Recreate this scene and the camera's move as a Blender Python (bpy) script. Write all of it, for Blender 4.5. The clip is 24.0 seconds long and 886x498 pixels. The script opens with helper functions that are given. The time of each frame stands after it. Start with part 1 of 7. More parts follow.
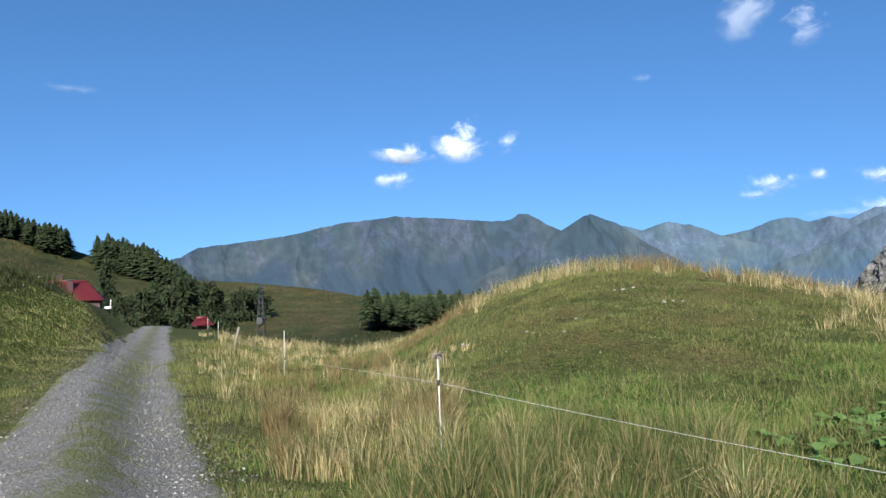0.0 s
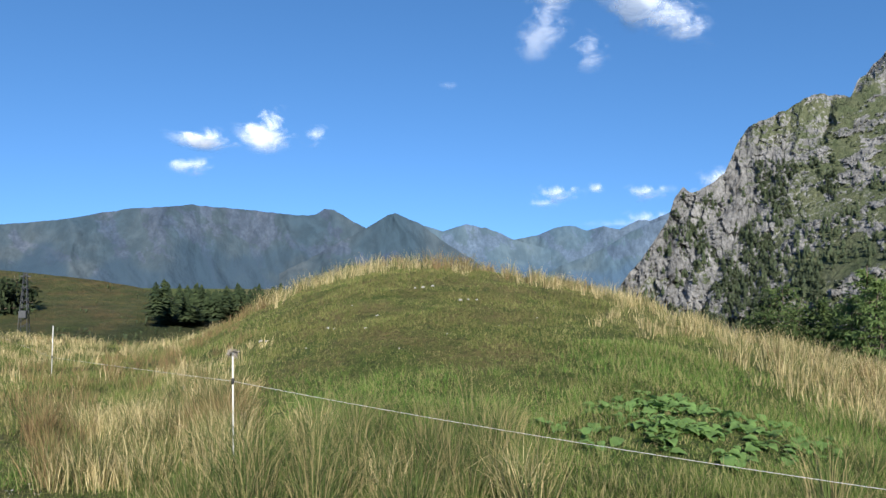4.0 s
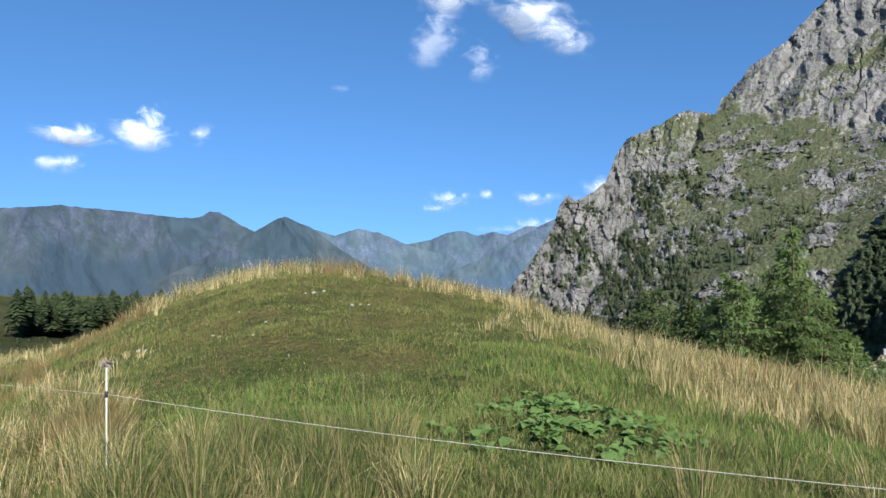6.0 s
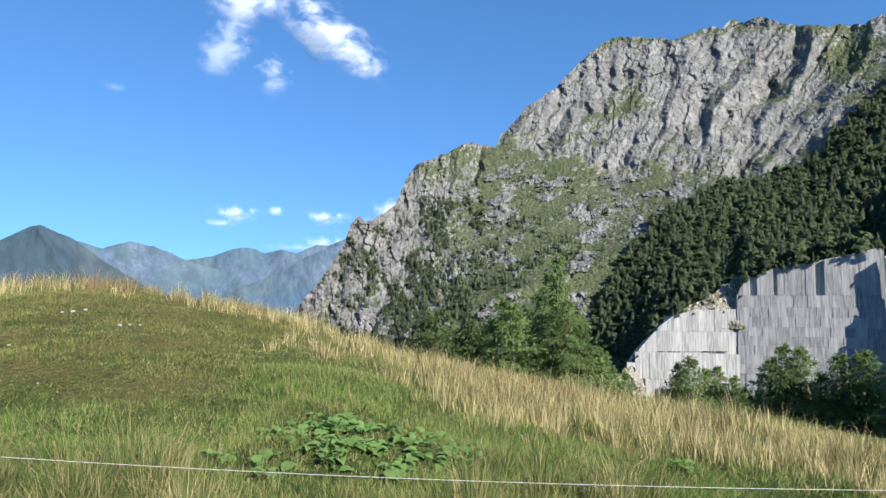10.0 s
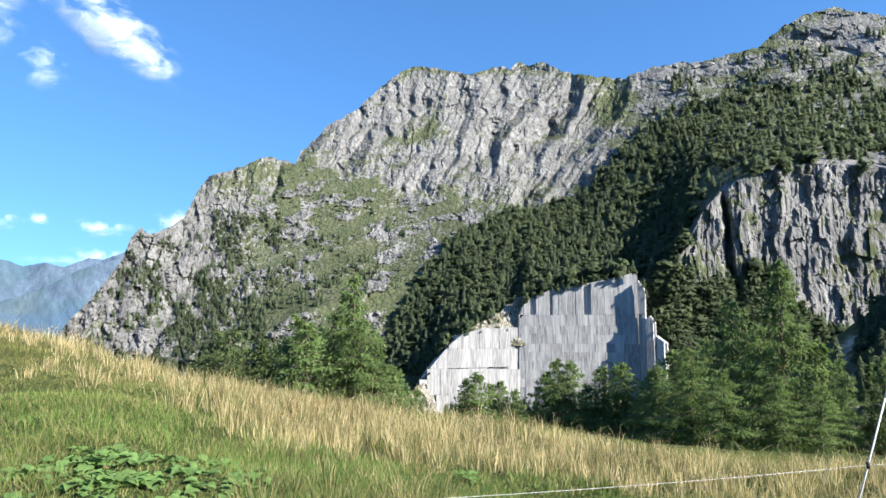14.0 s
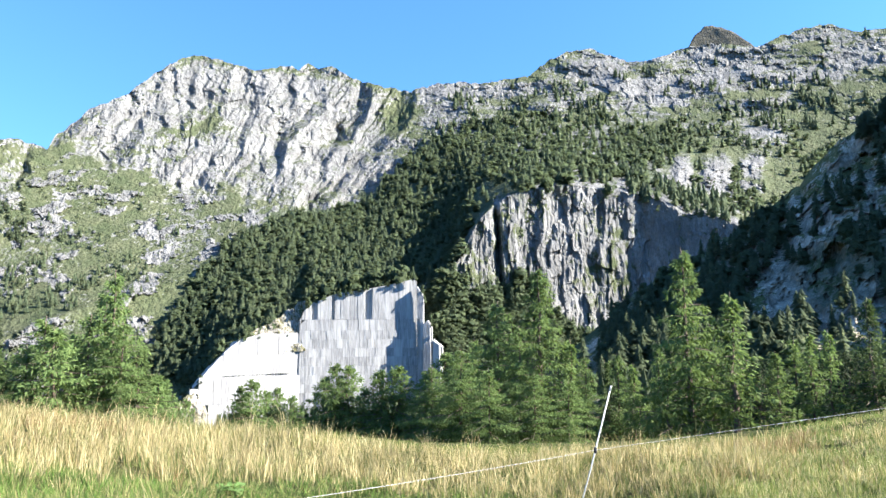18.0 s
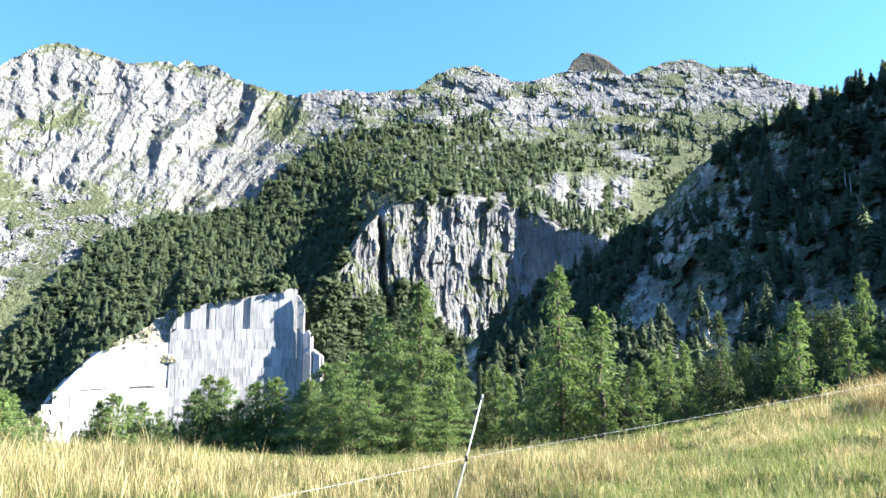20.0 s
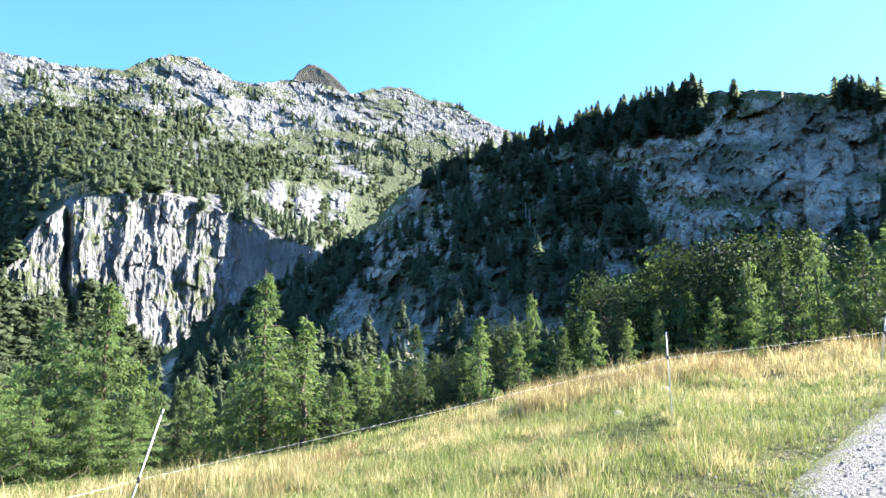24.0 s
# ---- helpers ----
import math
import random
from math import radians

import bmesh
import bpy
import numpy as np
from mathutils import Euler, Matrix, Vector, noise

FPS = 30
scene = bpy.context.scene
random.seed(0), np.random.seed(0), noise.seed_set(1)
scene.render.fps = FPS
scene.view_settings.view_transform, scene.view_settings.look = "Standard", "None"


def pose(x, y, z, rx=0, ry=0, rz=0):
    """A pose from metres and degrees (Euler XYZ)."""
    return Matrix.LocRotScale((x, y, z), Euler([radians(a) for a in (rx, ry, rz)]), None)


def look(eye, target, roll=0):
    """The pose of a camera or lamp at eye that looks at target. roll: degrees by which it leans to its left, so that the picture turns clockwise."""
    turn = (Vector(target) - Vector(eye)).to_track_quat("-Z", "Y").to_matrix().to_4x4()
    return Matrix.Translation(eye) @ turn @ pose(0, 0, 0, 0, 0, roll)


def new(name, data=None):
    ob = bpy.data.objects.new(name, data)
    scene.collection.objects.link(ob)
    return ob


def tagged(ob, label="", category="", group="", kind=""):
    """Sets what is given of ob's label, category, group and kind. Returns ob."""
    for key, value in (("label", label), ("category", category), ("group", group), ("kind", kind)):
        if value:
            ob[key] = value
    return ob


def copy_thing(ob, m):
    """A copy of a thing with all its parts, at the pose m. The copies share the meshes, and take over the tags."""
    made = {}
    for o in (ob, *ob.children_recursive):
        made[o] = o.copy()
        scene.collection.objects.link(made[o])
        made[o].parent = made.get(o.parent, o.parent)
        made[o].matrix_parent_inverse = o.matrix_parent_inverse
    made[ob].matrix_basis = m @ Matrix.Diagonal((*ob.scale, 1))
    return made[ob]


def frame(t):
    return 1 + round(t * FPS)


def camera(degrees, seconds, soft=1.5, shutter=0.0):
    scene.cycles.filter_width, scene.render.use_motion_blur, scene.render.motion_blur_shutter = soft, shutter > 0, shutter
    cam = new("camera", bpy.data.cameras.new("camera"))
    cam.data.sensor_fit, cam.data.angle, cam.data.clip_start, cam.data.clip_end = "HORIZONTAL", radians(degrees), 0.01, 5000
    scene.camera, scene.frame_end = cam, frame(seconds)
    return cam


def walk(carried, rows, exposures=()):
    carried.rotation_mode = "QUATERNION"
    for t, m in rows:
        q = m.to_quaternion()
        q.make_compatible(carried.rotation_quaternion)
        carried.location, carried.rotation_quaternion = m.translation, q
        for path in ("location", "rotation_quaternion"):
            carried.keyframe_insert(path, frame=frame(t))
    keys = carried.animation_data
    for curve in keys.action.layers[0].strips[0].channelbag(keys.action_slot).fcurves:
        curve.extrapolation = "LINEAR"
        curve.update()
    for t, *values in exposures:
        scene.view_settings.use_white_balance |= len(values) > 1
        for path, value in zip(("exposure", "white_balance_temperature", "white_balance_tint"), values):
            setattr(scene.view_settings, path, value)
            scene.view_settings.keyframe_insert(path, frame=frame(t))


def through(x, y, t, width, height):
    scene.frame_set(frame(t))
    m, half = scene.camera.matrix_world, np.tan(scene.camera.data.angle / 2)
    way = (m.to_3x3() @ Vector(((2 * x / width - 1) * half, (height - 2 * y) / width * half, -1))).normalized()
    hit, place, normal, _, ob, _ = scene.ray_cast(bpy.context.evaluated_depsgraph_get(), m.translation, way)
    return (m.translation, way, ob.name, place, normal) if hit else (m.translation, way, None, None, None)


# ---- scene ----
EYE = 1.65
FACING = [
    (0.0, 0.00, 93.25, 1.00, 0.00),
    (0.5, 0.00, 92.96, 0.77, -3.05),
    (1.0, 0.00, 92.60, 0.66, -6.65),
    (1.5, 0.00, 92.25, 0.62, -10.26),
    (3.5, 0.00, 92.63, -0.42, -14.28),
    (4.0, 0.00, 92.85, -0.37, -16.80),
    (4.5, 0.00, 93.03, -0.06, -19.34),
    (5.0, 0.00, 93.12, 0.03, -21.82),
    (5.5, 0.00, 93.14, -0.03, -24.41),
    (6.0, 0.00, 93.29, -0.05, -26.03),
    (6.5, 0.00, 93.46, -0.05, -27.54),
    (7.0, 0.00, 93.51, -0.11, -29.88),
    (7.5, 0.00, 93.55, 0.05, -32.70),
    (8.0, 0.00, 93.57, 0.09, -35.46),
    (8.5, 0.00, 93.72, -0.00, -37.99),
    (9.0, 0.00, 93.94, 0.08, -40.05),
    (9.5, 0.00, 94.42, -0.10, -41.85),
    (10.0, 0.00, 95.04, -0.38, -44.03),
    (10.5, 0.00, 95.68, -0.50, -46.07),
    (12.5, -0.01, 96.75, -0.41, -53.81),
    (13.0, -0.01, 96.91, -0.29, -56.30),
    (13.5, -0.02, 96.92, -0.08, -58.86),
    (14.0, -0.03, 96.75, -0.07, -61.31),
    (14.5, -0.04, 96.37, 0.22, -63.70),
    (15.0, -0.05, 95.99, 0.38, -65.79),
    (15.5, -0.07, 95.72, 0.21, -67.97),
    (16.0, -0.08, 95.78, 0.09, -70.26),
    (16.5, -0.09, 96.11, 0.36, -72.76),
    (17.0, -0.10, 96.51, 0.40, -75.17),
    (17.5, -0.11, 96.82, 0.49, -77.49),
    (19.5, -0.16, 97.83, 0.11, -87.15),
    (20.0, -0.18, 97.89, 0.38, -89.84),
    (20.5, -0.19, 97.87, 0.33, -92.61),
    (21.0, -0.21, 97.83, 0.50, -95.20),
    (21.5, -0.22, 97.72, 0.55, -97.75),
    (22.0, -0.24, 97.77, 0.27, -100.63),
    (22.5, -0.25, 98.15, -0.07, -103.97),
    (23.0, -0.27, 98.55, -0.35, -107.70),
    (23.5, -0.28, 98.72, -0.17, -111.31),
    (24.0, -0.30, 98.65, 0.11, -114.35),
]
cam = camera(67.24, 24.0, soft=1.5)
walk(cam, [(t, pose(0, y, EYE, tip, lean, turn)) for t, y, tip, lean, turn in FACING],
     exposures=[(0.0, 1.3), (5.0, 1.32), (10.0, 1.62), (14.0, 1.99), (17.0, 2.47), (20.0, 2.85), (24.0, 3.1)])

# ---- daylight ----
SUN_AZ, SUN_EL = 186.0, 31.0
world = bpy.data.worlds.new("alpine_sky")
scene.world = world
world.use_nodes = True
wt = world.node_tree
sky = wt.nodes.new("ShaderNodeTexSky")
sky.sky_type, sky.sun_disc = "NISHITA", False
sky.sun_elevation, sky.sun_rotation = radians(SUN_EL), radians(SUN_AZ)
sky.altitude, sky.air_density, sky.dust_density, sky.ozone_density = 1500, 1.0, 0.2, 3.0
deep = wt.nodes.new("ShaderNodeHueSaturation")
deep.inputs["Saturation"].default_value = 1.19
# clear mountain air: the milky band at the horizon lies lower than at sea level
up = wt.nodes.new("ShaderNodeTexCoord")
lift = wt.nodes.new("ShaderNodeVectorMath")
lift.operation = "ADD"
lift.inputs[1].default_value = (0, 0, 0.2)
level = wt.nodes.new("ShaderNodeVectorMath")
level.operation = "NORMALIZE"
wt.links.new(up.outputs["Generated"], lift.inputs[0])
wt.links.new(lift.outputs[0], level.inputs[0])
wt.links.new(level.outputs[0], sky.inputs["Vector"])
wt.links.new(sky.outputs[0], deep.inputs["Color"])
wt.links.new(deep.outputs[0], wt.nodes["Background"].inputs[0])
wt.nodes["Background"].inputs[1].default_value = 0.088
sun = new("sun", bpy.data.lights.new("sun", "SUN"))
sun.data.energy, sun.data.angle, sun.data.color = 4.2, radians(0.5), (1.0, 0.955, 0.88)
sun.matrix_world = look((0, 0, 0), (-math.sin(radians(SUN_AZ)) * math.cos(radians(SUN_EL)),
                                    -math.cos(radians(SUN_AZ)) * math.cos(radians(SUN_EL)), -math.sin(radians(SUN_EL))))


# ---- numbers: noise, tables, meshes ----
def vnoise(p):
    """Smooth lattice noise of an (n, 3) array, 0 to 1."""
    i = np.floor(p).astype(np.int64)
    f = p - i
    f = f * f * (3 - 2 * f)

    def lattice(dx, dy, dz):
        h = (i[:, 0] + dx) * 374761393 + (i[:, 1] + dy) * 668265263 + (i[:, 2] + dz) * 1274126177
        h = (h ^ (h >> 13)) * 1274126177 & 0x7FFFFFFF
        return ((h ^ (h >> 16)) & 0xFFFF) / 65535.0
    out = 0
    for dx in (0, 1):
        for dy in (0, 1):
            for dz in (0, 1):
                w = (f[:, 0] if dx else 1 - f[:, 0]) * (f[:, 1] if dy else 1 - f[:, 1]) * (f[:, 2] if dz else 1 - f[:, 2])
                out = out + w * lattice(dx, dy, dz)
    return out


def fbm(p, octaves=4, gain=0.5):
    total, amp, norm = 0, 1.0, 0
    for k in range(octaves):
        total = total + amp * vnoise(p * 2.03 ** k + 17.3 * k)
        norm += amp
        amp *= gain
    return total / norm


def ridged(p, octaves=4, gain=0.5):
    total, amp, norm = 0, 1.0, 0
    for k in range(octaves):
        total = total + amp * (1 - np.abs(2 * vnoise(p * 2.03 ** k + 31.7 * k) - 1))
        norm += amp
        amp *= gain
    return total / norm


def facets(u, v, seed=0, joint=0.0):
    """Blocky rock: the plane of cells round scattered points, each with a height and a tilt of its own, about -1 to 1;
    joint: how deep the open joints between them are."""
    iu, iv = np.floor(u).astype(np.int64), np.floor(v).astype(np.int64)
    best, second, out = np.full(len(u), 1e9), np.full(len(u), 1e9), np.zeros(len(u))

    def rand(cu, cv, k):
        h = cu * 374761393 + cv * 668265263 + (k + seed * 17) * 1274126177
        h = (h ^ (h >> 13)) * 1274126177 & 0x7FFFFFFF
        return ((h ^ (h >> 16)) & 0xFFFF) / 65535.0
    for du in (-1, 0, 1):
        for dv in (-1, 0, 1):
            cu, cv = iu + du, iv + dv
            ou, ov = u - cu - rand(cu, cv, 1), v - cv - rand(cu, cv, 2)
            d = ou * ou + ov * ov
            near = d < best
            plane = (rand(cu, cv, 3) - 0.5) * 1.1 + ou * (rand(cu, cv, 4) - 0.5) * 2.2 + ov * (rand(cu, cv, 5) - 0.5) * 1.2
            out = np.where(near, plane, out)
            second = np.where(near, best, np.minimum(second, d))
            best = np.where(near, d, best)
    return out + joint * ease(0.16, 0.03, np.sqrt(second) - np.sqrt(best)) if joint else out


def ease(a, b, v):
    u = np.clip((v - a) / (b - a), 0, 1)
    return u * u * (3 - 2 * u)


def curve_of(text):
    """A table "place:value place:value ..." as a function, straight between its places."""
    knots = [tuple(float(n) for n in pair.split(":")) for pair in text.split()]
    xs, ys = zip(*knots)
    return lambda v: np.interp(v, xs, ys)


def soft_curve(text, width=2.0):
    """The same, rounded off over some degrees."""
    rough = curve_of(text)
    grid = np.arange(-200.0, 200.0, 0.25)
    near = 0.25 * np.arange(-int(12 * width), int(12 * width) + 1)
    bell = np.exp(-0.5 * (near / width) ** 2)
    padded = rough(np.concatenate([grid[0] + near[near < 0], grid, grid[-1] + near[near > 0]]))
    values = np.convolve(padded, bell / bell.sum(), "valid")
    return lambda v: np.interp(v, grid, values)


def mesh_of(name, verts, faces, material, smooth=True):
    """A mesh from an array of corners and an array of faces that all have the same number of sides."""
    me = bpy.data.meshes.new(name)
    verts, faces = np.asarray(verts, np.float32), np.asarray(faces, np.int32)
    sides = faces.shape[1]
    me.vertices.add(len(verts))
    me.vertices.foreach_set("co", verts.ravel())
    me.loops.add(faces.size)
    me.loops.foreach_set("vertex_index", faces.ravel())
    me.polygons.add(len(faces))
    me.polygons.foreach_set("loop_start", np.arange(len(faces), dtype=np.int32) * sides)
    me.update(calc_edges=True)
    me.polygons.foreach_set("use_smooth", np.full(len(faces), smooth))
    me.materials.append(material)
    return me


def grid_faces(rows, columns, closed=False):
    a = np.arange(rows * columns).reshape(rows, columns)
    if closed:
        a = np.concatenate([a, a[:, :1]], 1)
    return np.stack([a[:-1, :-1], a[:-1, 1:], a[1:, 1:], a[1:, :-1]], -1).reshape(-1, 4)


def layer(me, name, values):
    me.attributes.new(name, "FLOAT", "POINT").data.foreach_set("value", np.asarray(values, np.float32).ravel())


def part(name, bm, material, parent, label=""):
    me = bpy.data.meshes.new(name)
    bm.to_mesh(me)
    bm.free()
    me.materials.append(material)
    return part_of(name, me, parent, label)


def part_of(name, me, parent, label=""):
    ob = new(name, me)
    ob.parent = parent
    return tagged(ob, label)


def box(bm, x0, x1, y0, y1, z0, z1, bevel=0.0):
    made = bmesh.ops.create_cube(bm, size=1, matrix=Matrix.Translation(((x0 + x1) / 2, (y0 + y1) / 2, (z0 + z1) / 2))
                                 @ Matrix.Diagonal((x1 - x0, y1 - y0, z1 - z0, 1)))
    if bevel:
        edges = {e for v in made["verts"] for e in v.link_edges}
        bmesh.ops.bevel(bm, geom=list(edges), offset=bevel, segments=2, affect="EDGES")
    return bm


def tube(path, radii, sides=8):
    """A bmesh tube along a path, with a radius at each of its points and closed ends."""
    bm = bmesh.new()
    rings = []
    path = [Vector(p) for p in path]
    for i, p in enumerate(path):
        along = (path[min(i + 1, len(path) - 1)] - path[max(i - 1, 0)]).normalized()
        side = along.cross(Vector((0.31, 0.95, 0.07))).normalized()
        up = side.cross(along)
        rings.append([bm.verts.new(p + (side * math.cos(a) + up * math.sin(a)) * radii[i])
                      for a in (2 * math.pi * k / sides for k in range(sides))])
    for a, b in zip(rings, rings[1:]):
        for k in range(sides):
            bm.faces.new((a[k], a[(k + 1) % sides], b[(k + 1) % sides], b[k])).smooth = True
    bm.faces.new(rings[0][::-1])
    bm.faces.new(rings[-1])
    return bm


def polar(az, r):
    a = np.radians(az)
    return np.sin(a) * r, np.cos(a) * r


# ---- materials ----
def material(name):
    m = bpy.data.materials.new(name)
    m.use_nodes = True
    return m, m.node_tree.nodes, m.node_tree.links, m.node_tree.nodes["Principled BSDF"]


def mix(nodes, links, factor, a, b):
    """A colour mix; each input is a socket or a value."""
    n = nodes.new("ShaderNodeMix")
    n.data_type = "RGBA"
    for socket, value in ((n.inputs[0], factor), (n.inputs[6], a), (n.inputs[7], b)):
        if isinstance(value, bpy.types.NodeSocket):
            links.new(value, socket)
        else:
            socket.default_value = (*value, 1) if isinstance(value, tuple) else value
    return n.outputs[2]


def math_node(nodes, links, operation, *values):
    n = nodes.new("ShaderNodeMath")
    n.operation = operation
    for socket, value in zip(n.inputs, values):
        if isinstance(value, bpy.types.NodeSocket):
            links.new(value, socket)
        else:
            socket.default_value = value
    return n.outputs[0]


def speckle(nodes, links, scale, detail=6.0, stretch=(1, 1, 1), roughness=0.6, lo=0.3, hi=0.7, warp=0.0, placed=False):
    """Noise in object space, or where the thing stands, stretched to 0..1 between lo and hi."""
    co = nodes.new("ShaderNodeNewGeometry" if placed else "ShaderNodeTexCoord")
    mp = nodes.new("ShaderNodeMapping")
    mp.inputs["Scale"].default_value = stretch
    links.new(co.outputs["Position" if placed else "Object"], mp.inputs[0])
    n = nodes.new("ShaderNodeTexNoise")
    n.inputs["Scale"].default_value, n.inputs["Detail"].default_value = scale, detail
    n.inputs["Roughness"].default_value, n.inputs["Distortion"].default_value = roughness, warp
    links.new(mp.outputs[0], n.inputs["Vector"])
    r = nodes.new("ShaderNodeMapRange")
    r.inputs["From Min"].default_value, r.inputs["From Max"].default_value = lo, hi
    links.new(n.outputs[0], r.inputs[0])
    return r.outputs[0]


def bump(nodes, links, bsdf, height, distance, strength=0.6):
    b = nodes.new("ShaderNodeBump")
    b.inputs["Distance"].default_value, b.inputs["Strength"].default_value = distance, strength
    links.new(height, b.inputs["Height"])
    links.new(b.outputs[0], bsdf.inputs["Normal"])


def attribute(nodes, name):
    a = nodes.new("ShaderNodeAttribute")
    a.attribute_name = name
    return a.outputs["Fac"]


def plain(name, colour, rough=0.6, metal=0.0, scale=8.0, vary=0.25, relief=0.002):
    """A painted, wooden or metal surface with grain at two scales."""
    m, nodes, links, bsdf = material(name)
    a, b = speckle(nodes, links, scale), speckle(nodes, links, scale * 9, lo=0.25, hi=0.75)
    dark = tuple(c * (1 - vary) for c in colour)
    first = mix(nodes, links, a, dark, colour)
    links.new(mix(nodes, links, math_node(nodes, links, "MULTIPLY", b, vary), first, tuple(c * 0.55 for c in colour)), bsdf.inputs["Base Color"])
    bsdf.inputs["Roughness"].default_value, bsdf.inputs["Metallic"].default_value = rough, metal
    bump(nodes, links, bsdf, b, relief)
    return m


def leafy(name, low, high, glow, share=0.35, soft="", odd=None, round_off=1.3, through=False):
    """Leaves, needles or blades: each piece has a tone of its own, and light shines through. soft: the way the foliage as a
    whole faces, "up" for grass or "out" for crowns (layer "out"), which rounds off the light on single blades; through: also the light that
    passes them. odd: the tone of a few."""
    m, nodes, links, bsdf = material(name)
    g = nodes.new("ShaderNodeNewGeometry")
    tone = nodes.new("ShaderNodeObjectInfo")
    c = mix(nodes, links, g.outputs["Random Per Island"], low, high)
    if odd:
        few = math_node(nodes, links, "FRACT", math_node(nodes, links, "MULTIPLY", g.outputs["Random Per Island"], 7.31))
        c = mix(nodes, links, math_node(nodes, links, "GREATER_THAN", few, 0.68), c, odd)
    v = nodes.new("ShaderNodeHueSaturation")
    patch = speckle(nodes, links, 0.9 if soft == "up" else 0.35, 3.0, lo=0.35, hi=0.65)
    links.new(math_node(nodes, links, "MULTIPLY_ADD", tone.outputs["Random"], 0.25, math_node(nodes, links, "MULTIPLY_ADD", patch, 0.4, 0.68)), v.inputs["Value"])
    links.new(c, v.inputs["Color"])
    links.new(v.outputs[0], bsdf.inputs["Base Color"])
    bsdf.inputs["Roughness"].default_value = 0.75
    bsdf.inputs["Specular IOR Level"].default_value = 0.15
    t = nodes.new("ShaderNodeBsdfTranslucent")
    links.new(mix(nodes, links, 0.5, v.outputs[0], glow), t.inputs[0])
    if soft:
        add = nodes.new("ShaderNodeVectorMath")
        add.operation = "ADD"
        links.new(g.outputs["Normal"], add.inputs[0])
        if soft == "up":
            add.inputs[1].default_value = (0, 0, 0.5)
        else:
            o = nodes.new("ShaderNodeAttribute")
            o.attribute_name = "out"
            w = nodes.new("ShaderNodeVectorTransform")
            w.vector_type, w.convert_from, w.convert_to = "NORMAL", "OBJECT", "WORLD"
            big = nodes.new("ShaderNodeVectorMath")
            big.operation = "SCALE"
            big.inputs["Scale"].default_value = round_off
            links.new(o.outputs["Vector"], w.inputs[0])
            links.new(w.outputs[0], big.inputs[0])
            links.new(big.outputs[0], add.inputs[1])
        unit = nodes.new("ShaderNodeVectorMath")
        unit.operation = "NORMALIZE"
        links.new(add.outputs[0], unit.inputs[0])
        links.new(unit.outputs[0], bsdf.inputs["Normal"])
        if through:
            links.new(unit.outputs[0], t.inputs["Normal"])
    s = nodes.new("ShaderNodeMixShader")
    s.inputs[0].default_value = share
    links.new(bsdf.outputs[0], s.inputs[1])
    links.new(t.outputs[0], s.inputs[2])
    links.new(s.outputs[0], nodes["Material Output"].inputs[0])
    return m


def mountain_material(name, rock_dark, rock_light, grass, grass_dry, wood, size, relief=0.8):
    """Bare rock, alpine grass and wooded ground, by the layers "turf" and "wood" of the mesh; size: metres of the coarsest grain."""
    m, nodes, links, bsdf = material(name)
    a = speckle(nodes, links, 1 / size, 8.0, (1, 1, 0.35), lo=0.36, hi=0.62, warp=0.4)
    b = speckle(nodes, links, 7 / size, 6.0, (1, 1, 0.22), lo=0.38, hi=0.62)
    c = speckle(nodes, links, 2.6 / size, 8.0, (1, 1, 0.8), 0.7, 0.5, 0.62)
    stone = mix(nodes, links, a, rock_dark, rock_light)
    stone = mix(nodes, links, math_node(nodes, links, "MULTIPLY", b, 0.55), stone, tuple(v * 0.5 for v in rock_dark))
    stone = mix(nodes, links, math_node(nodes, links, "MULTIPLY", c, 0.42), stone, tuple(v * 0.5 for v in rock_dark))
    d = speckle(nodes, links, 26 / size, 4.0, (1, 1, 0.5), 0.7, 0.42, 0.6)
    stone = mix(nodes, links, math_node(nodes, links, "MULTIPLY", d, 0.45), stone, tuple(v * 0.55 for v in rock_dark))
    green = mix(nodes, links, a, grass, grass_dry)
    green = mix(nodes, links, math_node(nodes, links, "MULTIPLY", b, 0.5), green, tuple(v * 0.5 for v in grass))
    ragged = math_node(nodes, links, "MULTIPLY_ADD", b, 0.36, math_node(nodes, links, "MULTIPLY_ADD", d, 0.22, attribute(nodes, "turf")))
    step = nodes.new("ShaderNodeMapRange")
    step.inputs["From Min"].default_value, step.inputs["From Max"].default_value = 0.66, 0.82
    links.new(ragged, step.inputs[0])
    both = mix(nodes, links, step.outputs[0], stone, green)
    links.new(mix(nodes, links, attribute(nodes, "wood"), both, wood), bsdf.inputs["Base Color"])
    bsdf.inputs["Roughness"].default_value = 0.95
    bsdf.inputs["Specular IOR Level"].default_value = 0.1
    bump(nodes, links, bsdf, math_node(nodes, links, "ADD", a, b), size * 0.055, relief)
    return m


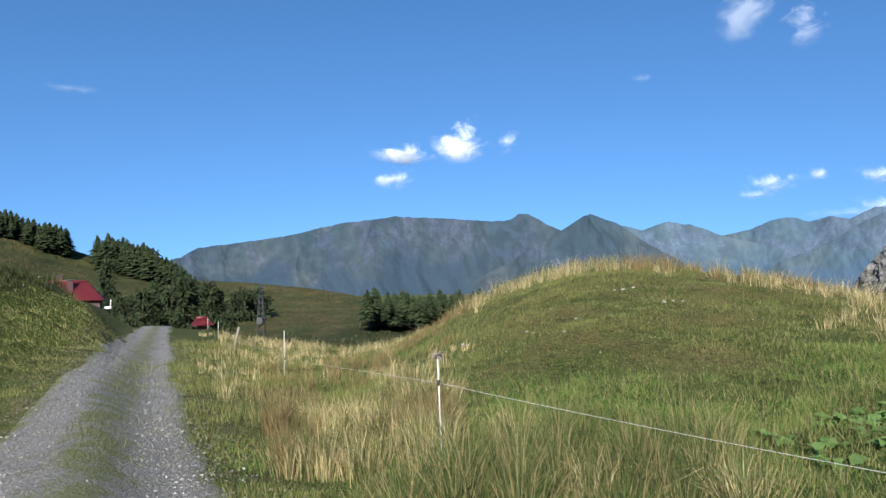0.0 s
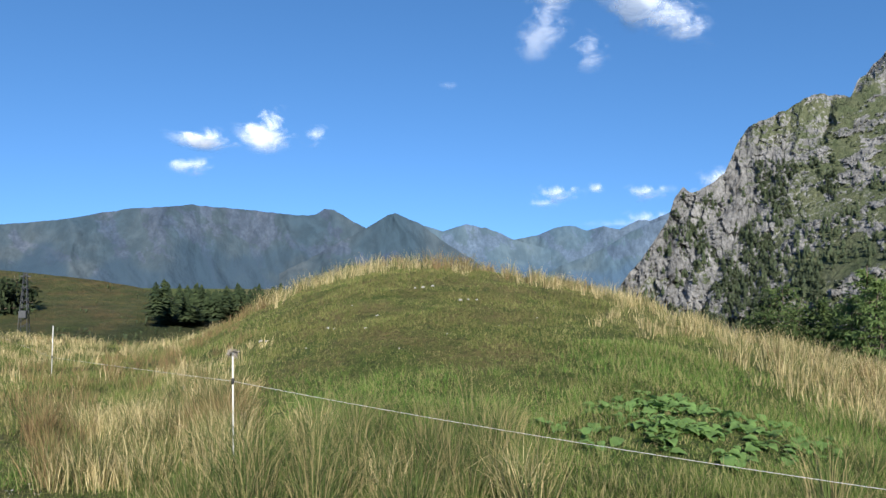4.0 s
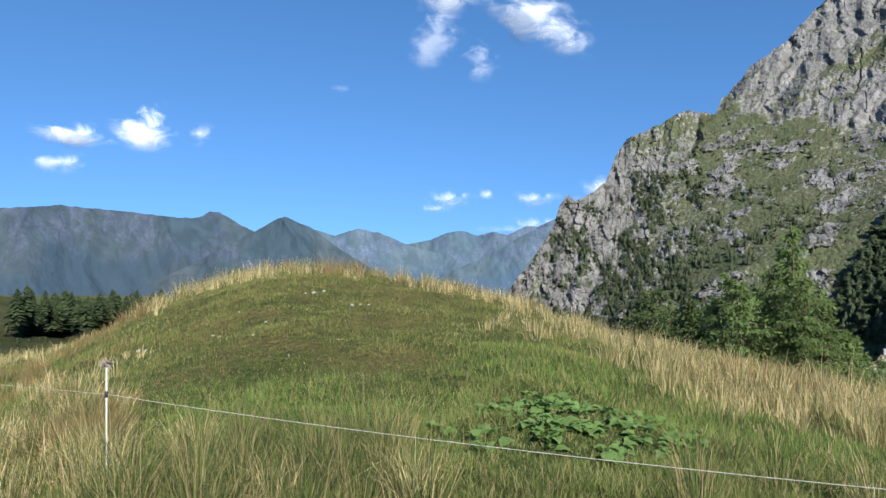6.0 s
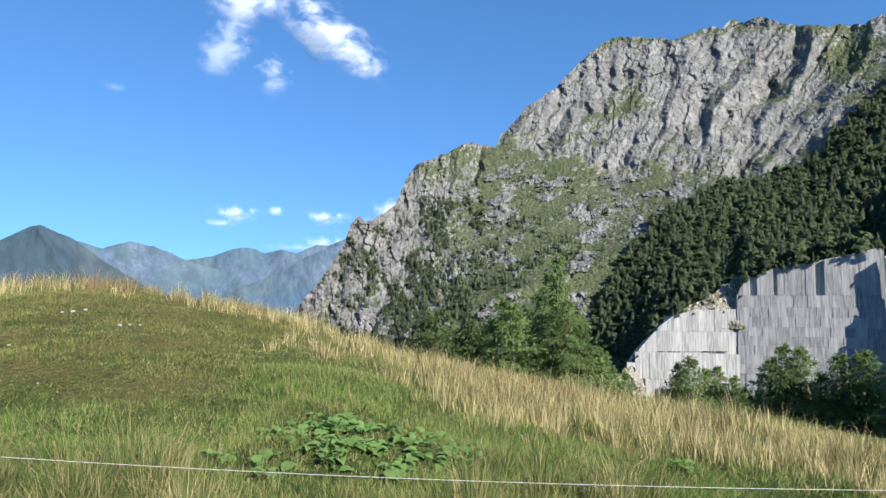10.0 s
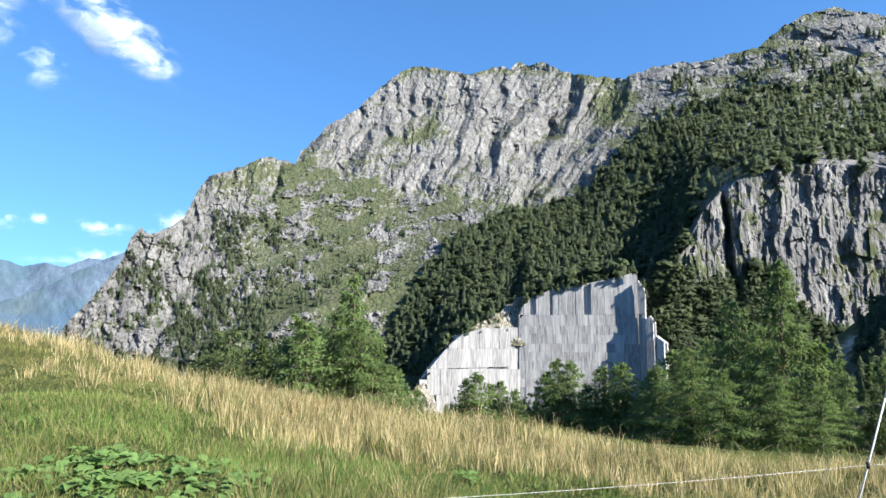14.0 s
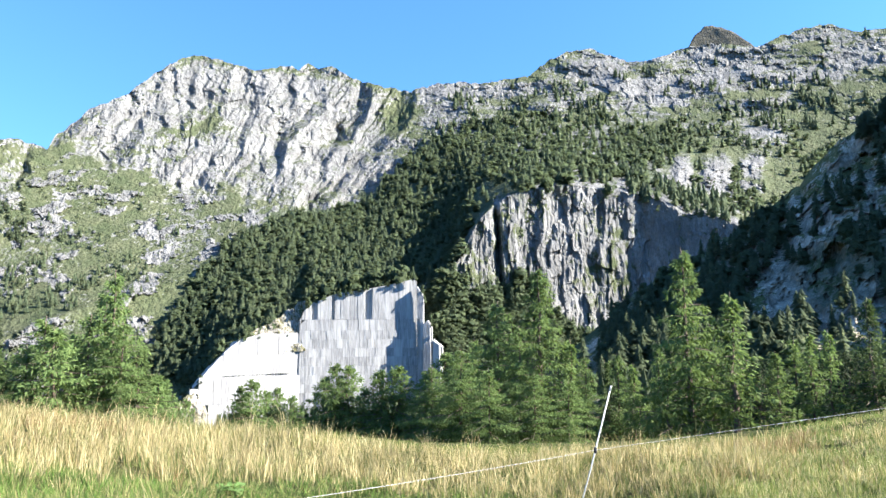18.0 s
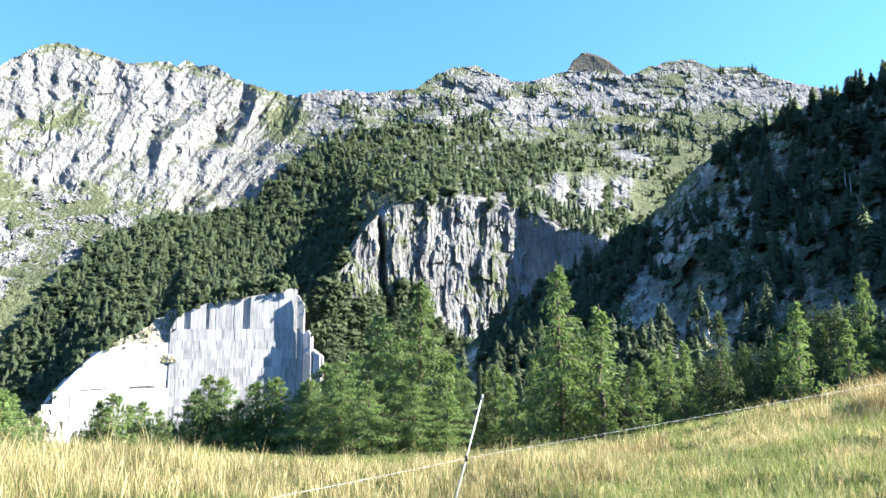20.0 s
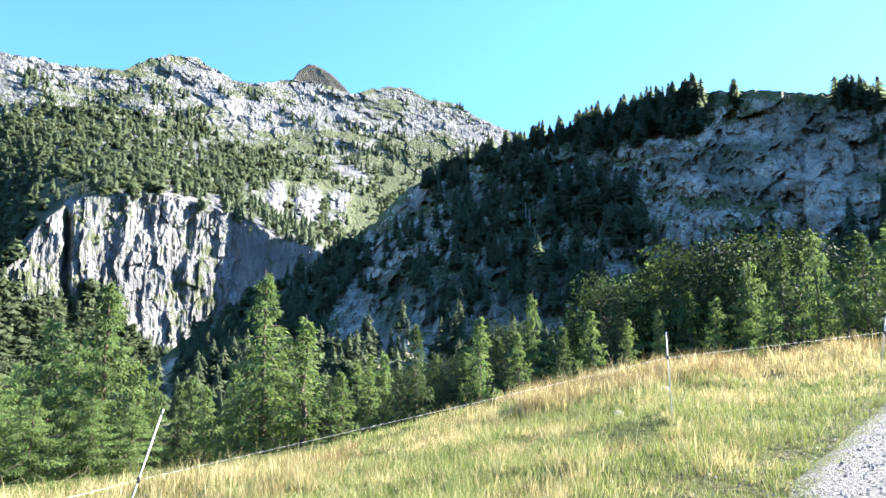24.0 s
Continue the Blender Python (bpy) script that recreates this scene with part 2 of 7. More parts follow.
# the grass tones are greyed and blued slightly to stand for thin haze
limestone = mountain_material("limestone_mountain", (0.14, 0.139, 0.136), (0.27, 0.265, 0.254), (0.064, 0.079, 0.04), (0.1, 0.107, 0.06), (0.052, 0.068, 0.036), 24.0)
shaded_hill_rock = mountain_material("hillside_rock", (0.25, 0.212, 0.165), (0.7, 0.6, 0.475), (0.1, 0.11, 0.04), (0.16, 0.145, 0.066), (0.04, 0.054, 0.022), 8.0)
# far ranges: blue haze is mixed into the base colours, paler with distance
hazed_far_slope = mountain_material("hazed_far_slope", (0.043, 0.064, 0.096), (0.08, 0.094, 0.116), (0.034, 0.057, 0.076), (0.058, 0.074, 0.084), (0.026, 0.045, 0.066), 420.0, 0.3)
hazed_farther_slope = mountain_material("hazed_farther_slope", (0.07, 0.105, 0.155), (0.1, 0.137, 0.18), (0.055, 0.094, 0.13), (0.08, 0.11, 0.125), (0.044, 0.078, 0.122), 420.0, 0.25)
brown_rock = mountain_material("brown_peak_rock", (0.07, 0.065, 0.06), (0.15, 0.135, 0.12), (0.07, 0.066, 0.05), (0.1, 0.092, 0.066), (0.03, 0.04, 0.02), 30.0)
pasture = mountain_material("pasture", (0.06, 0.05, 0.02), (0.12, 0.092, 0.038), (0.04, 0.052, 0.016), (0.085, 0.08, 0.03), (0.022, 0.03, 0.012), 9.0)
# lightened and dulled in colour to stand in for haze over distant trees
conifer_far = leafy("haze_lightened_conifer_needles", (0.07, 0.096, 0.056), (0.108, 0.13, 0.07), (0.12, 0.148, 0.074), 0.55, "out", round_off=2.6)
# darker needles for the hilltop, grove and farm trees
dark_conifer = leafy("dark_conifer_needles", (0.018, 0.03, 0.014), (0.042, 0.058, 0.024), (0.04, 0.06, 0.02), 0.25, "out", round_off=2.0)
larch_green = leafy("larch_needles", (0.066, 0.11, 0.037), (0.142, 0.196, 0.066), (0.18, 0.26, 0.06), 0.44, "out", round_off=0.7)
spruce_green = leafy("spruce_needles", (0.034, 0.058, 0.02), (0.08, 0.112, 0.036), (0.08, 0.12, 0.025), 0.28, "out", round_off=0.7)
broad_green = leafy("broadleaf_foliage", (0.03, 0.056, 0.02), (0.046, 0.074, 0.026), (0.06, 0.09, 0.026), 0.4, "out", round_off=2.0, through=True)
bark = plain("rough_bark", (0.14, 0.105, 0.075), 0.9, scale=6, vary=0.45, relief=0.02)
dead_wood = plain("bleached_dead_wood", (0.34, 0.32, 0.29), 0.9, scale=3, vary=0.3, relief=0.01)
short_grass = leafy("short_green_grass", (0.036, 0.066, 0.013), (0.112, 0.146, 0.035), (0.145, 0.19, 0.028), 0.3, "up", (0.25, 0.22, 0.1))
lush_grass = leafy("juicy_green_grass", (0.032, 0.075, 0.013), (0.12, 0.195, 0.042), (0.15, 0.21, 0.035), 0.35, "up", (0.22, 0.2, 0.085))
worn_grass = leafy("worn_mixed_grass", (0.09, 0.105, 0.028), (0.2, 0.175, 0.07), (0.22, 0.2, 0.05), 0.3, "up", (0.055, 0.085, 0.02))
dry_grass = leafy("tall_dry_grass", (0.21, 0.168, 0.07), (0.62, 0.515, 0.29), (0.54, 0.44, 0.185), 0.4, "up", (0.1, 0.12, 0.038))
rust_grass = leafy("rusty_dry_grass", (0.1, 0.068, 0.03), (0.28, 0.195, 0.098), (0.3, 0.2, 0.08), 0.35, "up", (0.15, 0.14, 0.05))
# bank tufts: shadow between the terraces is put into the blade colour
bank_shadow_grass = leafy("shadow_dark_bank_grass", (0.012, 0.021, 0.006), (0.034, 0.044, 0.013), (0.04, 0.05, 0.013), 0.2, "up", (0.055, 0.055, 0.02))
sedge_grass = leafy("olive_sedge_grass", (0.018, 0.034, 0.009), (0.088, 0.112, 0.032), (0.11, 0.13, 0.03), 0.3, "up", (0.22, 0.18, 0.085))
sunny_grass = leafy("sunny_yellow_green_grass", (0.05, 0.092, 0.02), (0.2, 0.235, 0.07), (0.24, 0.28, 0.06), 0.35, "up", (0.4, 0.35, 0.18))
dock_leaf = leafy("dock_leaf", (0.08, 0.155, 0.042), (0.165, 0.26, 0.08), (0.18, 0.3, 0.06), 0.35, "up")

# ---- the meadow: one sheet from the camera's feet to the horizon ----
CREST_EL = soft_curve("-180:3 -150:4 -100:5 -60:4.5 -45:3.4 -40:2.2 -35:1.0 -30:-0.2 -28:-0.9 -26.8:-1.6 -25.4:-2.8 -22:-2.7 -18:-3.4 -13.5:-4.5 -7:-5.3 -4:-4.9 0:-3.0 4.8:-0.8 9.5:0.9"
                      " 13:1.5 19:1.0 23.5:0.3 27.6:-0.7 33:-2.0 40:-4.2 49.6:-6.6 59:-8.1 71:-10.0 78:-11.2 84:-11.9 92:-11.9 101.5:-10.1 110:-8.0 120:-4.9"
                      " 132.7:-1.6 142:-0.8 148:0.3 160:2 180:3", 1.1)
CREST_R = soft_curve("-180:30 -60:30 -40:30 -35:32 -30:38 -26:46 -22:50 -18:42 -13.5:36 -7:28 0:22 13:22 27:21 33:20 40:18 50:16 60:14.5 71:12.5 80:10.5 92:9.5 101:10 110:12 120:14 133:15 142:17 148:19 165:24 180:30", 2.5)
MOUND = soft_curve("-180:0 -130:0 -80:1 -32:1 -27:0.3 -24:0 -6:0 1:1 26:1 36:0.25 44:0 128:0 180:0", 1.6)
FLOOR = soft_curve("-180:0 -90:-1 -45:-5 -30:-10 0:-14 40:-13 60:-12 110:-11 130:-7 150:-4 165:-1 180:0", 6)
VALLEY = soft_curve("-180:0 -90:0 -60:10 -30:18 0:25 30:50 45:58 95:50 115:20 130:4 150:0 180:0", 6)
# the track's middle line, with its half width
TRACK = [(-34.0, 81.0, 1.1), (-21.0, 49.5, 1.05), (-14.6, 33.4, 1.05), (-6.75, 14.4, 1.1), (-4.3, 8.5, 1.2), (-0.8, 0.5, 1.85), (2.0, -4.6, 1.8), (5.3, -11.5, 1.6), (10.5, -23.0, 1.6)]


def track_distance(x, y):
    """Distance from the middle of the track and its half width there."""
    best, half = np.full(np.shape(x), 1e9), np.ones(np.shape(x))
    for (ax, ay, aw), (bx, by, bw) in zip(TRACK, TRACK[1:]):
        u = np.clip(((x - ax) * (bx - ax) + (y - ay) * (by - ay)) / ((bx - ax) ** 2 + (by - ay) ** 2), 0, 1)
        d = np.hypot(x - ax - u * (bx - ax), y - ay - u * (by - ay))
        half = np.where(d < best, aw + u * (bw - aw), half)
        best = np.minimum(d, best)
    return best, half


def ground_z(x, y):
    x, y = np.asarray(x, float), np.asarray(y, float)
    az, r = np.degrees(np.arctan2(x, y)), np.hypot(x, y)
    rc, mound = CREST_R(az), MOUND(az)
    top = EYE + rc * np.tan(np.radians(CREST_EL(az)))
    u = np.minimum(r / rc, 1)
    z = top * ((1 - mound) * u + mound * ease(0.36, 1.04, u) / ease(0.36, 1.04, 1.0))
    z = z - (top - FLOOR(az)) * (1 - np.exp(-(np.maximum(r - rc, 0) / 42.0) ** 1.5)) - VALLEY(az) * ease(40, 330, r)
    p = np.stack([np.ravel(x), np.ravel(y), np.zeros(np.size(x))], 1)
    d, half = track_distance(x, y)
    off = ease(0.0, 1.2, d - half) * ease(1.0, 4.0, r)
    lumps = ((fbm(p / 0.9, 3) - 0.5) * 0.16 + (fbm(p / 3.4 + 9, 3) - 0.5) * 0.42).reshape(np.shape(x))
    ruts = np.where(d < half, -0.03 * np.exp(-((d - half * 0.55) / 0.25) ** 2), 0)
    bank = ease(-25.5, -29, az) * ease(-75, -60, az) * ease(0.35, 0.6, u) * (ridged(np.stack([np.ravel(np.radians(az) * r) / 3.4, np.ravel(r) * 0, np.ravel(r) / 1.0 + np.ravel(az) * 0.12], 1), 3, 0.55) - 0.5).reshape(np.shape(x)) * 1.7
    return z + bank * ease(60, 40, r) + lumps * off * ease(220, 60, r) + ruts * ease(80, 20, r)


def ground_at(az, r):
    x, y = polar(az, r)
    return float(x), float(y), float(ground_z(np.array([x]), np.array([y]))[0])


def cover(x, y):
    """How far the tall dry grass has taken over, 0 to 1."""
    az, r = np.degrees(np.arctan2(x, y)), np.hypot(x, y)
    p = np.stack([x, y, np.zeros(len(x))], 1)
    n = fbm(p / 2.2 + 5, 3)
    rc = CREST_R(az)
    fence_side = ease(-19, -9, az) * ease(56, 30, az) * ease(2.6, 4.0, r) * ease(0.0, -1.4, r - np.interp(az, [20, 27], [7.6, 6.2]))
    left_dip = ease(-22, -16, az) * ease(3, -4, az) * ease(8, 11, r)
    rim = ease(-3, 3, az) * ease(40, 30, az) * ease(0.88, 0.95, r / rc) * 1.3
    gold = ease(26, 44, az) * ease(116, 102, az) * ease(0.6, 0.76, r / rc + np.interp(az, [26, 45, 60, 75, 92, 104, 112], [-0.05, 0.02, -0.02, -0.14, -0.17, -0.08, 0.02])) * 1.2
    upper = ease(108, 114, az) * ease(160, 150, az) * ease(0.74, 0.88, r / rc) * 0.75
    gold, left_dip = gold * ease(3.0, 1.0, r - rc), left_dip * ease(9, 3, r - rc)
    tuft = 0.2 + 0.8 * ease(0.43, 0.57, fbm(p / 0.85 + 43, 3))
    fence_side, left_dip, upper = fence_side * tuft * 1.35, left_dip * tuft * 1.3, upper * tuft * 1.2
    return np.clip(np.maximum.reduce([fence_side * 0.24, left_dip * 0.48, rim, gold, upper]) * ease(0.30, 0.52, n + 0.08), 0, 1)


def lush(az, r):
    """Where the turf stays juicy green: in front of the knoll and in the hollow beside the fence."""
    u = r / CREST_R(az)
    return np.maximum(0.7 * ease(-20, -16, az) * ease(30, 24, az) * ease(3.0, 3.8, r) * ease(8.5, 7.0, r), np.maximum(ease(-2, 6, az) * ease(32, 26, az) * ease(6.2, 7.2, r) * ease(11.5, 9.5, r), ease(24, 30, az) * ease(108, 98, az) * ease(4.6, 6.0, r) * ease(0.86, 0.66, u + np.interp(az, [45, 75, 92, 104], [0.04, -0.1, -0.12, 0]))))


def ground_material():
    m, nodes, links, bsdf = material("meadow_turf")
    a, b = speckle(nodes, links, 0.7, 5.0, lo=0.38, hi=0.62), speckle(nodes, links, 9.0, 6.0, lo=0.32, hi=0.68)
    c = speckle(nodes, links, 60.0, 3.0, lo=0.3, hi=0.7)
    turf = mix(nodes, links, a, (0.078, 0.118, 0.024), (0.135, 0.14, 0.045))
    turf = mix(nodes, links, math_node(nodes, links, "MULTIPLY", b, 0.65), turf, (0.06, 0.062, 0.022))
    e = speckle(nodes, links, 2.6, 6.0, lo=0.4, hi=0.64, roughness=0.7)
    turf = mix(nodes, links, math_node(nodes, links, "MULTIPLY", e, 0.8), turf, (0.045, 0.062, 0.018))
    straw = mix(nodes, links, b, (0.085, 0.08, 0.032), (0.2, 0.17, 0.085))
    both = mix(nodes, links, attribute(nodes, "straw"), turf, straw)
    brown = mix(nodes, links, b, (0.09, 0.085, 0.03), (0.2, 0.145, 0.07))
    both = mix(nodes, links, math_node(nodes, links, "MULTIPLY", attribute(nodes, "brown"), a), both, brown)
    both = mix(nodes, links, math_node(nodes, links, "MULTIPLY", attribute(nodes, "verge"), e), both, mix(nodes, links, b, (0.1, 0.092, 0.04), (0.24, 0.2, 0.11)))
    both = mix(nodes, links, math_node(nodes, links, "MULTIPLY", attribute(nodes, "lush"), 0.75), both, mix(nodes, links, b, (0.06, 0.098, 0.022), (0.034, 0.055, 0.014)))
    # the bank's turf is coloured darker in place of shadows under its steps
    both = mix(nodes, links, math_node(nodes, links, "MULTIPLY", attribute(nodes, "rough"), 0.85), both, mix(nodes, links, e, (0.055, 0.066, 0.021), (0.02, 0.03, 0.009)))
    links.new(mix(nodes, links, math_node(nodes, links, "MULTIPLY", c, 0.6), both, (0.035, 0.042, 0.014)), bsdf.inputs["Base Color"])
    bsdf.inputs["Roughness"].default_value = 0.95
    bsdf.inputs["Specular IOR Level"].default_value = 0.1
    bump(nodes, links, bsdf, math_node(nodes, links, "ADD", b, e), 0.09, 1.0)
    return m


def build_ground():
    az = np.arange(-180, 180, 1.0)
    r = np.concatenate([[0.02], np.linspace(0.5, 32, 115), np.geomspace(33, 4900, 50)])
    A, R = np.meshgrid(az, r)
    x, y = polar(A, R)
    z = ground_z(x, y)
    me = mesh_of("ground", np.stack([x.ravel(), y.ravel(), z.ravel()], 1), grid_faces(len(r), len(az), True)[:, ::-1], ground_material())
    layer(me, "straw", cover(x.ravel(), y.ravel()))
    layer(me, "lush", lush(A, R).ravel() * 0.85)
    near, half = track_distance(x, y)
    # where the bank's painted shadow tone lies
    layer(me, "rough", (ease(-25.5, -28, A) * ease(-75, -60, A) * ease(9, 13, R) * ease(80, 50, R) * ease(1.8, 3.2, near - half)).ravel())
    layer(me, "verge", (ease(1.2, 0.2, near - half) * ease(40, 20, R)).ravel())
    layer(me, "brown", (ease(0, 6, A) * ease(34, 22, A) * ease(9.5, 13, R) * ease(23, 19, R)).ravel())
    tagged(new("ground", me), "grassy alpine meadow rising to a rounded knoll", "meadow", kind="structure")


build_ground()


def gravel_material():
    m, nodes, links, bsdf = material("road_gravel")
    co = nodes.new("ShaderNodeTexCoord")
    cells = []
    for scale in (30.0, 75.0):
        v = nodes.new("ShaderNodeTexVoronoi")
        v.inputs["Scale"].default_value = scale
        links.new(co.outputs["Object"], v.inputs["Vector"])
        cells.append(v)
    a, b = speckle(nodes, links, 2.4, 9.0, lo=0.36, hi=0.62, roughness=0.82), speckle(nodes, links, 120.0, 3.0)
    wide = speckle(nodes, links, 0.5, 4.0, lo=0.38, hi=0.62)
    stones = mix(nodes, links, cells[0].outputs["Color"], (0.12, 0.117, 0.11), (0.35, 0.342, 0.325))
    small = mix(nodes, links, cells[1].outputs["Color"], (0.08, 0.076, 0.068), (0.28, 0.27, 0.25))
    stones = mix(nodes, links, math_node(nodes, links, "GREATER_THAN", cells[0].outputs["Distance"], 0.42), stones, small)
    stones = mix(nodes, links, math_node(nodes, links, "MULTIPLY", wide, 0.35), stones, (0.1, 0.095, 0.085))
    earth = mix(nodes, links, b, (0.07, 0.092, 0.026), (0.15, 0.15, 0.06))
    strip = math_node(nodes, links, "MULTIPLY_ADD", a, 0.9, attribute(nodes, "strip"))
    step = nodes.new("ShaderNodeMapRange")
    step.inputs["From Min"].default_value, step.inputs["From Max"].default_value = 0.75, 1.15
    links.new(strip, step.inputs[0])
    links.new(mix(nodes, links, step.outputs[0], stones, earth), bsdf.inputs["Base Color"])
    bsdf.inputs["Roughness"].default_value = 0.9
    bump(nodes, links, bsdf, math_node(nodes, links, "SUBTRACT", math_node(nodes, links, "MULTIPLY", b, 0.4), cells[0].outputs["Distance"]), 0.035, 1.0)
    return m


def build_track():
    pts, across = [], np.linspace(-1, 1, 25)
    line = [(np.array(p[:2]), p[2]) for p in TRACK]
    steps = []
    for (a, wa), (b, wb) in zip(line, line[1:]):
        n = max(2, int(np.linalg.norm(b - a) / 0.35))
        steps += [(a + (b - a) * k / n, wa + (wb - wa) * k / n) for k in range(n)]
    middle, width = np.array([s[0] for s in steps]), np.array([s[1] for s in steps])
    for k in range(3):
        middle[1:-1] = (middle[:-2] + middle[1:-1] * 2 + middle[2:]) / 4
    along = np.gradient(middle, axis=0)
    along /= np.linalg.norm(along, axis=1)[:, None]
    side = np.stack([-along[:, 1], along[:, 0]], 1)
    wob = 1 + (fbm(np.stack([np.arange(len(middle)) * 0.21, np.zeros(len(middle)), np.zeros(len(middle))], 1), 3) - 0.5) * 0.35
    xy = middle[:, None] + side[:, None] * (across[None, :, None] * (width * wob * 1.1)[:, None, None])
    z = ground_z(xy[..., 0], xy[..., 1]) + 0.03 + 0.08 * ease(25, 60, np.hypot(xy[..., 0], xy[..., 1])) - 0.16 * ease(0.66, 1.0, np.abs(across))[None] + 0.018 * np.exp(-(across / 0.2) ** 2)[None]
    me = mesh_of("road", np.concatenate([xy, z[..., None]], -1).reshape(-1, 3), grid_faces(len(middle), len(across)), gravel_material())
    layer(me, "strip", np.broadcast_to(np.exp(-(across / 0.3) ** 2) * 0.62 + ease(0.52, 0.9, np.abs(across)) * 1.15, xy.shape[:2]))
    ob = tagged(new("road", me), "pale gravel farm track with a grassy middle strip", "gravel track", kind="structure")
    if sum(p.normal.z for p in me.polygons) < 0:
        me.flip_normals()
    return ob


build_track()


# ---- mountains: slopes as sheets round the valley ----
class Slope:
    """A mountainside between a foot line and a crest line. reach(az, el) gives the distance at an elevation angle; relief adds crags."""

    def __init__(self, name, az0, az1, step, foot, crest, reach, relief, material, label, jag=0.12, rows=200, back=0.25, turf=None, wood=None, category="mountain", smooth=True):
        az = np.arange(az0, az1 + step / 2, step)
        rough = (fbm(np.stack([az * 2.1, az * 0 + 3, az * 0], 1), 5, 0.6) - 0.5) * 2 * jag
        top = crest(az) + rough
        v = np.linspace(0, 1, rows)
        el = foot(az)[None] + (top - foot(az))[None] * v[:, None]
        A = np.broadcast_to(az[None], el.shape)
        r = reach(A, el, top[None])
        x, y = polar(A, r)
        z = EYE + r * np.tan(np.radians(el))
        p = np.stack([(np.radians(A) * r.mean()).ravel(), r.ravel() * 0.6, z.ravel()], 1)
        r = r + relief(p, A.ravel(), el.ravel()).reshape(r.shape)
        x, y = polar(A, r)
        z = EYE + r * np.tan(np.radians(el))
        self.az, self.el, self.x, self.y, self.z, self.top, self.foot = az, el, x, y, z, top, foot
        P = np.stack([x, y, z], -1)
        du, dv = np.gradient(P, axis=1), np.gradient(P, axis=0)
        n = np.cross(du, dv)
        n /= np.linalg.norm(n, axis=-1)[..., None] + 1e-9
        self.upright = np.abs(n[..., 2])
        tf = turf(p, A.ravel(), el.ravel(), self.upright.ravel(), top[None].repeat(rows, 0).ravel()) if turf else ease(0.5, 0.75, self.upright).ravel()
        wd = wood(p, A.ravel(), el.ravel(), top[None].repeat(rows, 0).ravel()) if wood else np.zeros(A.size)
        # the far side, out of sight, falls away behind the crest
        rc = np.hypot(x[-1], y[-1])
        rear = []
        for k, drop in ((0.04, 0.03), (0.12, 0.25), (back, 0.9)):
            xb, yb = polar(az, rc * (1 + k))
            rear.append(np.stack([xb, yb, z[-1] - (z[-1] - z[0].min()) * drop], -1))
        P = np.concatenate([P, np.array(rear)], 0)
        me = mesh_of(name, P.reshape(-1, 3), grid_faces(P.shape[0], P.shape[1])[:, ::-1], material, smooth)
        extra = 3 * len(az)
        layer(me, "turf", np.concatenate([tf, np.full(extra, 0.8)]))
        layer(me, "wood", np.concatenate([np.clip(wd, 0, 1) * 0.9, np.zeros(extra)]))
        self.ob = tagged(new(name, me), label, category, kind="structure")

    def place(self, az, el):
        """Points of the slope at arrays of azimuth and elevation."""
        i = np.clip(np.searchsorted(self.az, az), 1, len(self.az) - 1)
        f = (el - self.foot(az)) / (self.top[i] - self.foot(az))
        j = np.clip((f * (self.el.shape[0] - 1)).astype(int), 0, self.el.shape[0] - 1)
        return np.stack([self.x[j, i], self.y[j, i], self.z[j, i]], 1), self.upright[j, i]


def far_relief(size, amount):
    def relief(p, az, el):
        warp = fbm(p / (size * 0.7), 3) - 0.5
        big = ridged(np.stack([p[:, 0] / size + p[:, 2] / size * 0.35 + warp * 0.5, p[:, 1] / size * 0.2, p[:, 2] / size * 0.3], 1), 5, 0.45)
        return -(big - 0.6) * amount * 0.42
    return relief


def far_reach(near, far):
    return lambda az, el, top: near + (far - near) * np.clip((el + 3) / (top + 3), 0, 1) ** 1.15


def far_turf(p, az, el, up, top):
    gully = ridged(np.stack([(p[:, 0] + p[:, 2] * 0.4) / 230, p[:, 2] * 0, p[:, 2] / 300], 1), 5, 0.6)
    return np.clip(0.85 - ease(0.68, 0.86, gully) * 0.6, 0, 1)


def far_wood(p, az, el, top):
    h = np.clip((el + 1) / (top + 1), 0, 1)
    return ease(0.62, 0.25, h + (fbm(np.stack([p[:, 0] / 150, p[:, 2] * 0, p[:, 2] / 200], 1), 5, 0.6) - 0.5) * 1.1) * 0.9


FLAT = curve_of("-60:-3 180:-3")
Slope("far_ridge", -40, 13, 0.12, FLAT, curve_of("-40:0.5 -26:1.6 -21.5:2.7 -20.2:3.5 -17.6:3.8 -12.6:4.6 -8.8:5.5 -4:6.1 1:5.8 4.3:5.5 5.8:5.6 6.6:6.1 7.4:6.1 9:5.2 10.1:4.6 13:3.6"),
      far_reach(3450, 3900), far_relief(520, 620), hazed_far_slope, "long hazy blue-green mountain ridge across the valley", 0.1, 90, turf=far_turf, wood=far_wood)
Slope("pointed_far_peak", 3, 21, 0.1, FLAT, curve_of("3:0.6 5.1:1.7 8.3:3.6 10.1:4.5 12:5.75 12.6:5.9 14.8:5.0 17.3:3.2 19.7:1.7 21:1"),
      far_reach(3050, 3400), far_relief(330, 420), hazed_far_slope, "pointed hazy mountain peak with bare gullies", 0.12, 80, turf=far_turf, wood=far_wood)
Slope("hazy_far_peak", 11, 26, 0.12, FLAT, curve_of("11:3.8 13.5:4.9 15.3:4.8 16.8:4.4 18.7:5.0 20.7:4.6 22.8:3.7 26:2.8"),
      far_reach(3850, 4200), far_relief(420, 420), hazed_farther_slope, "pale blue rounded mountain in the haze", 0.1, 60, turf=far_turf, wood=far_wood)
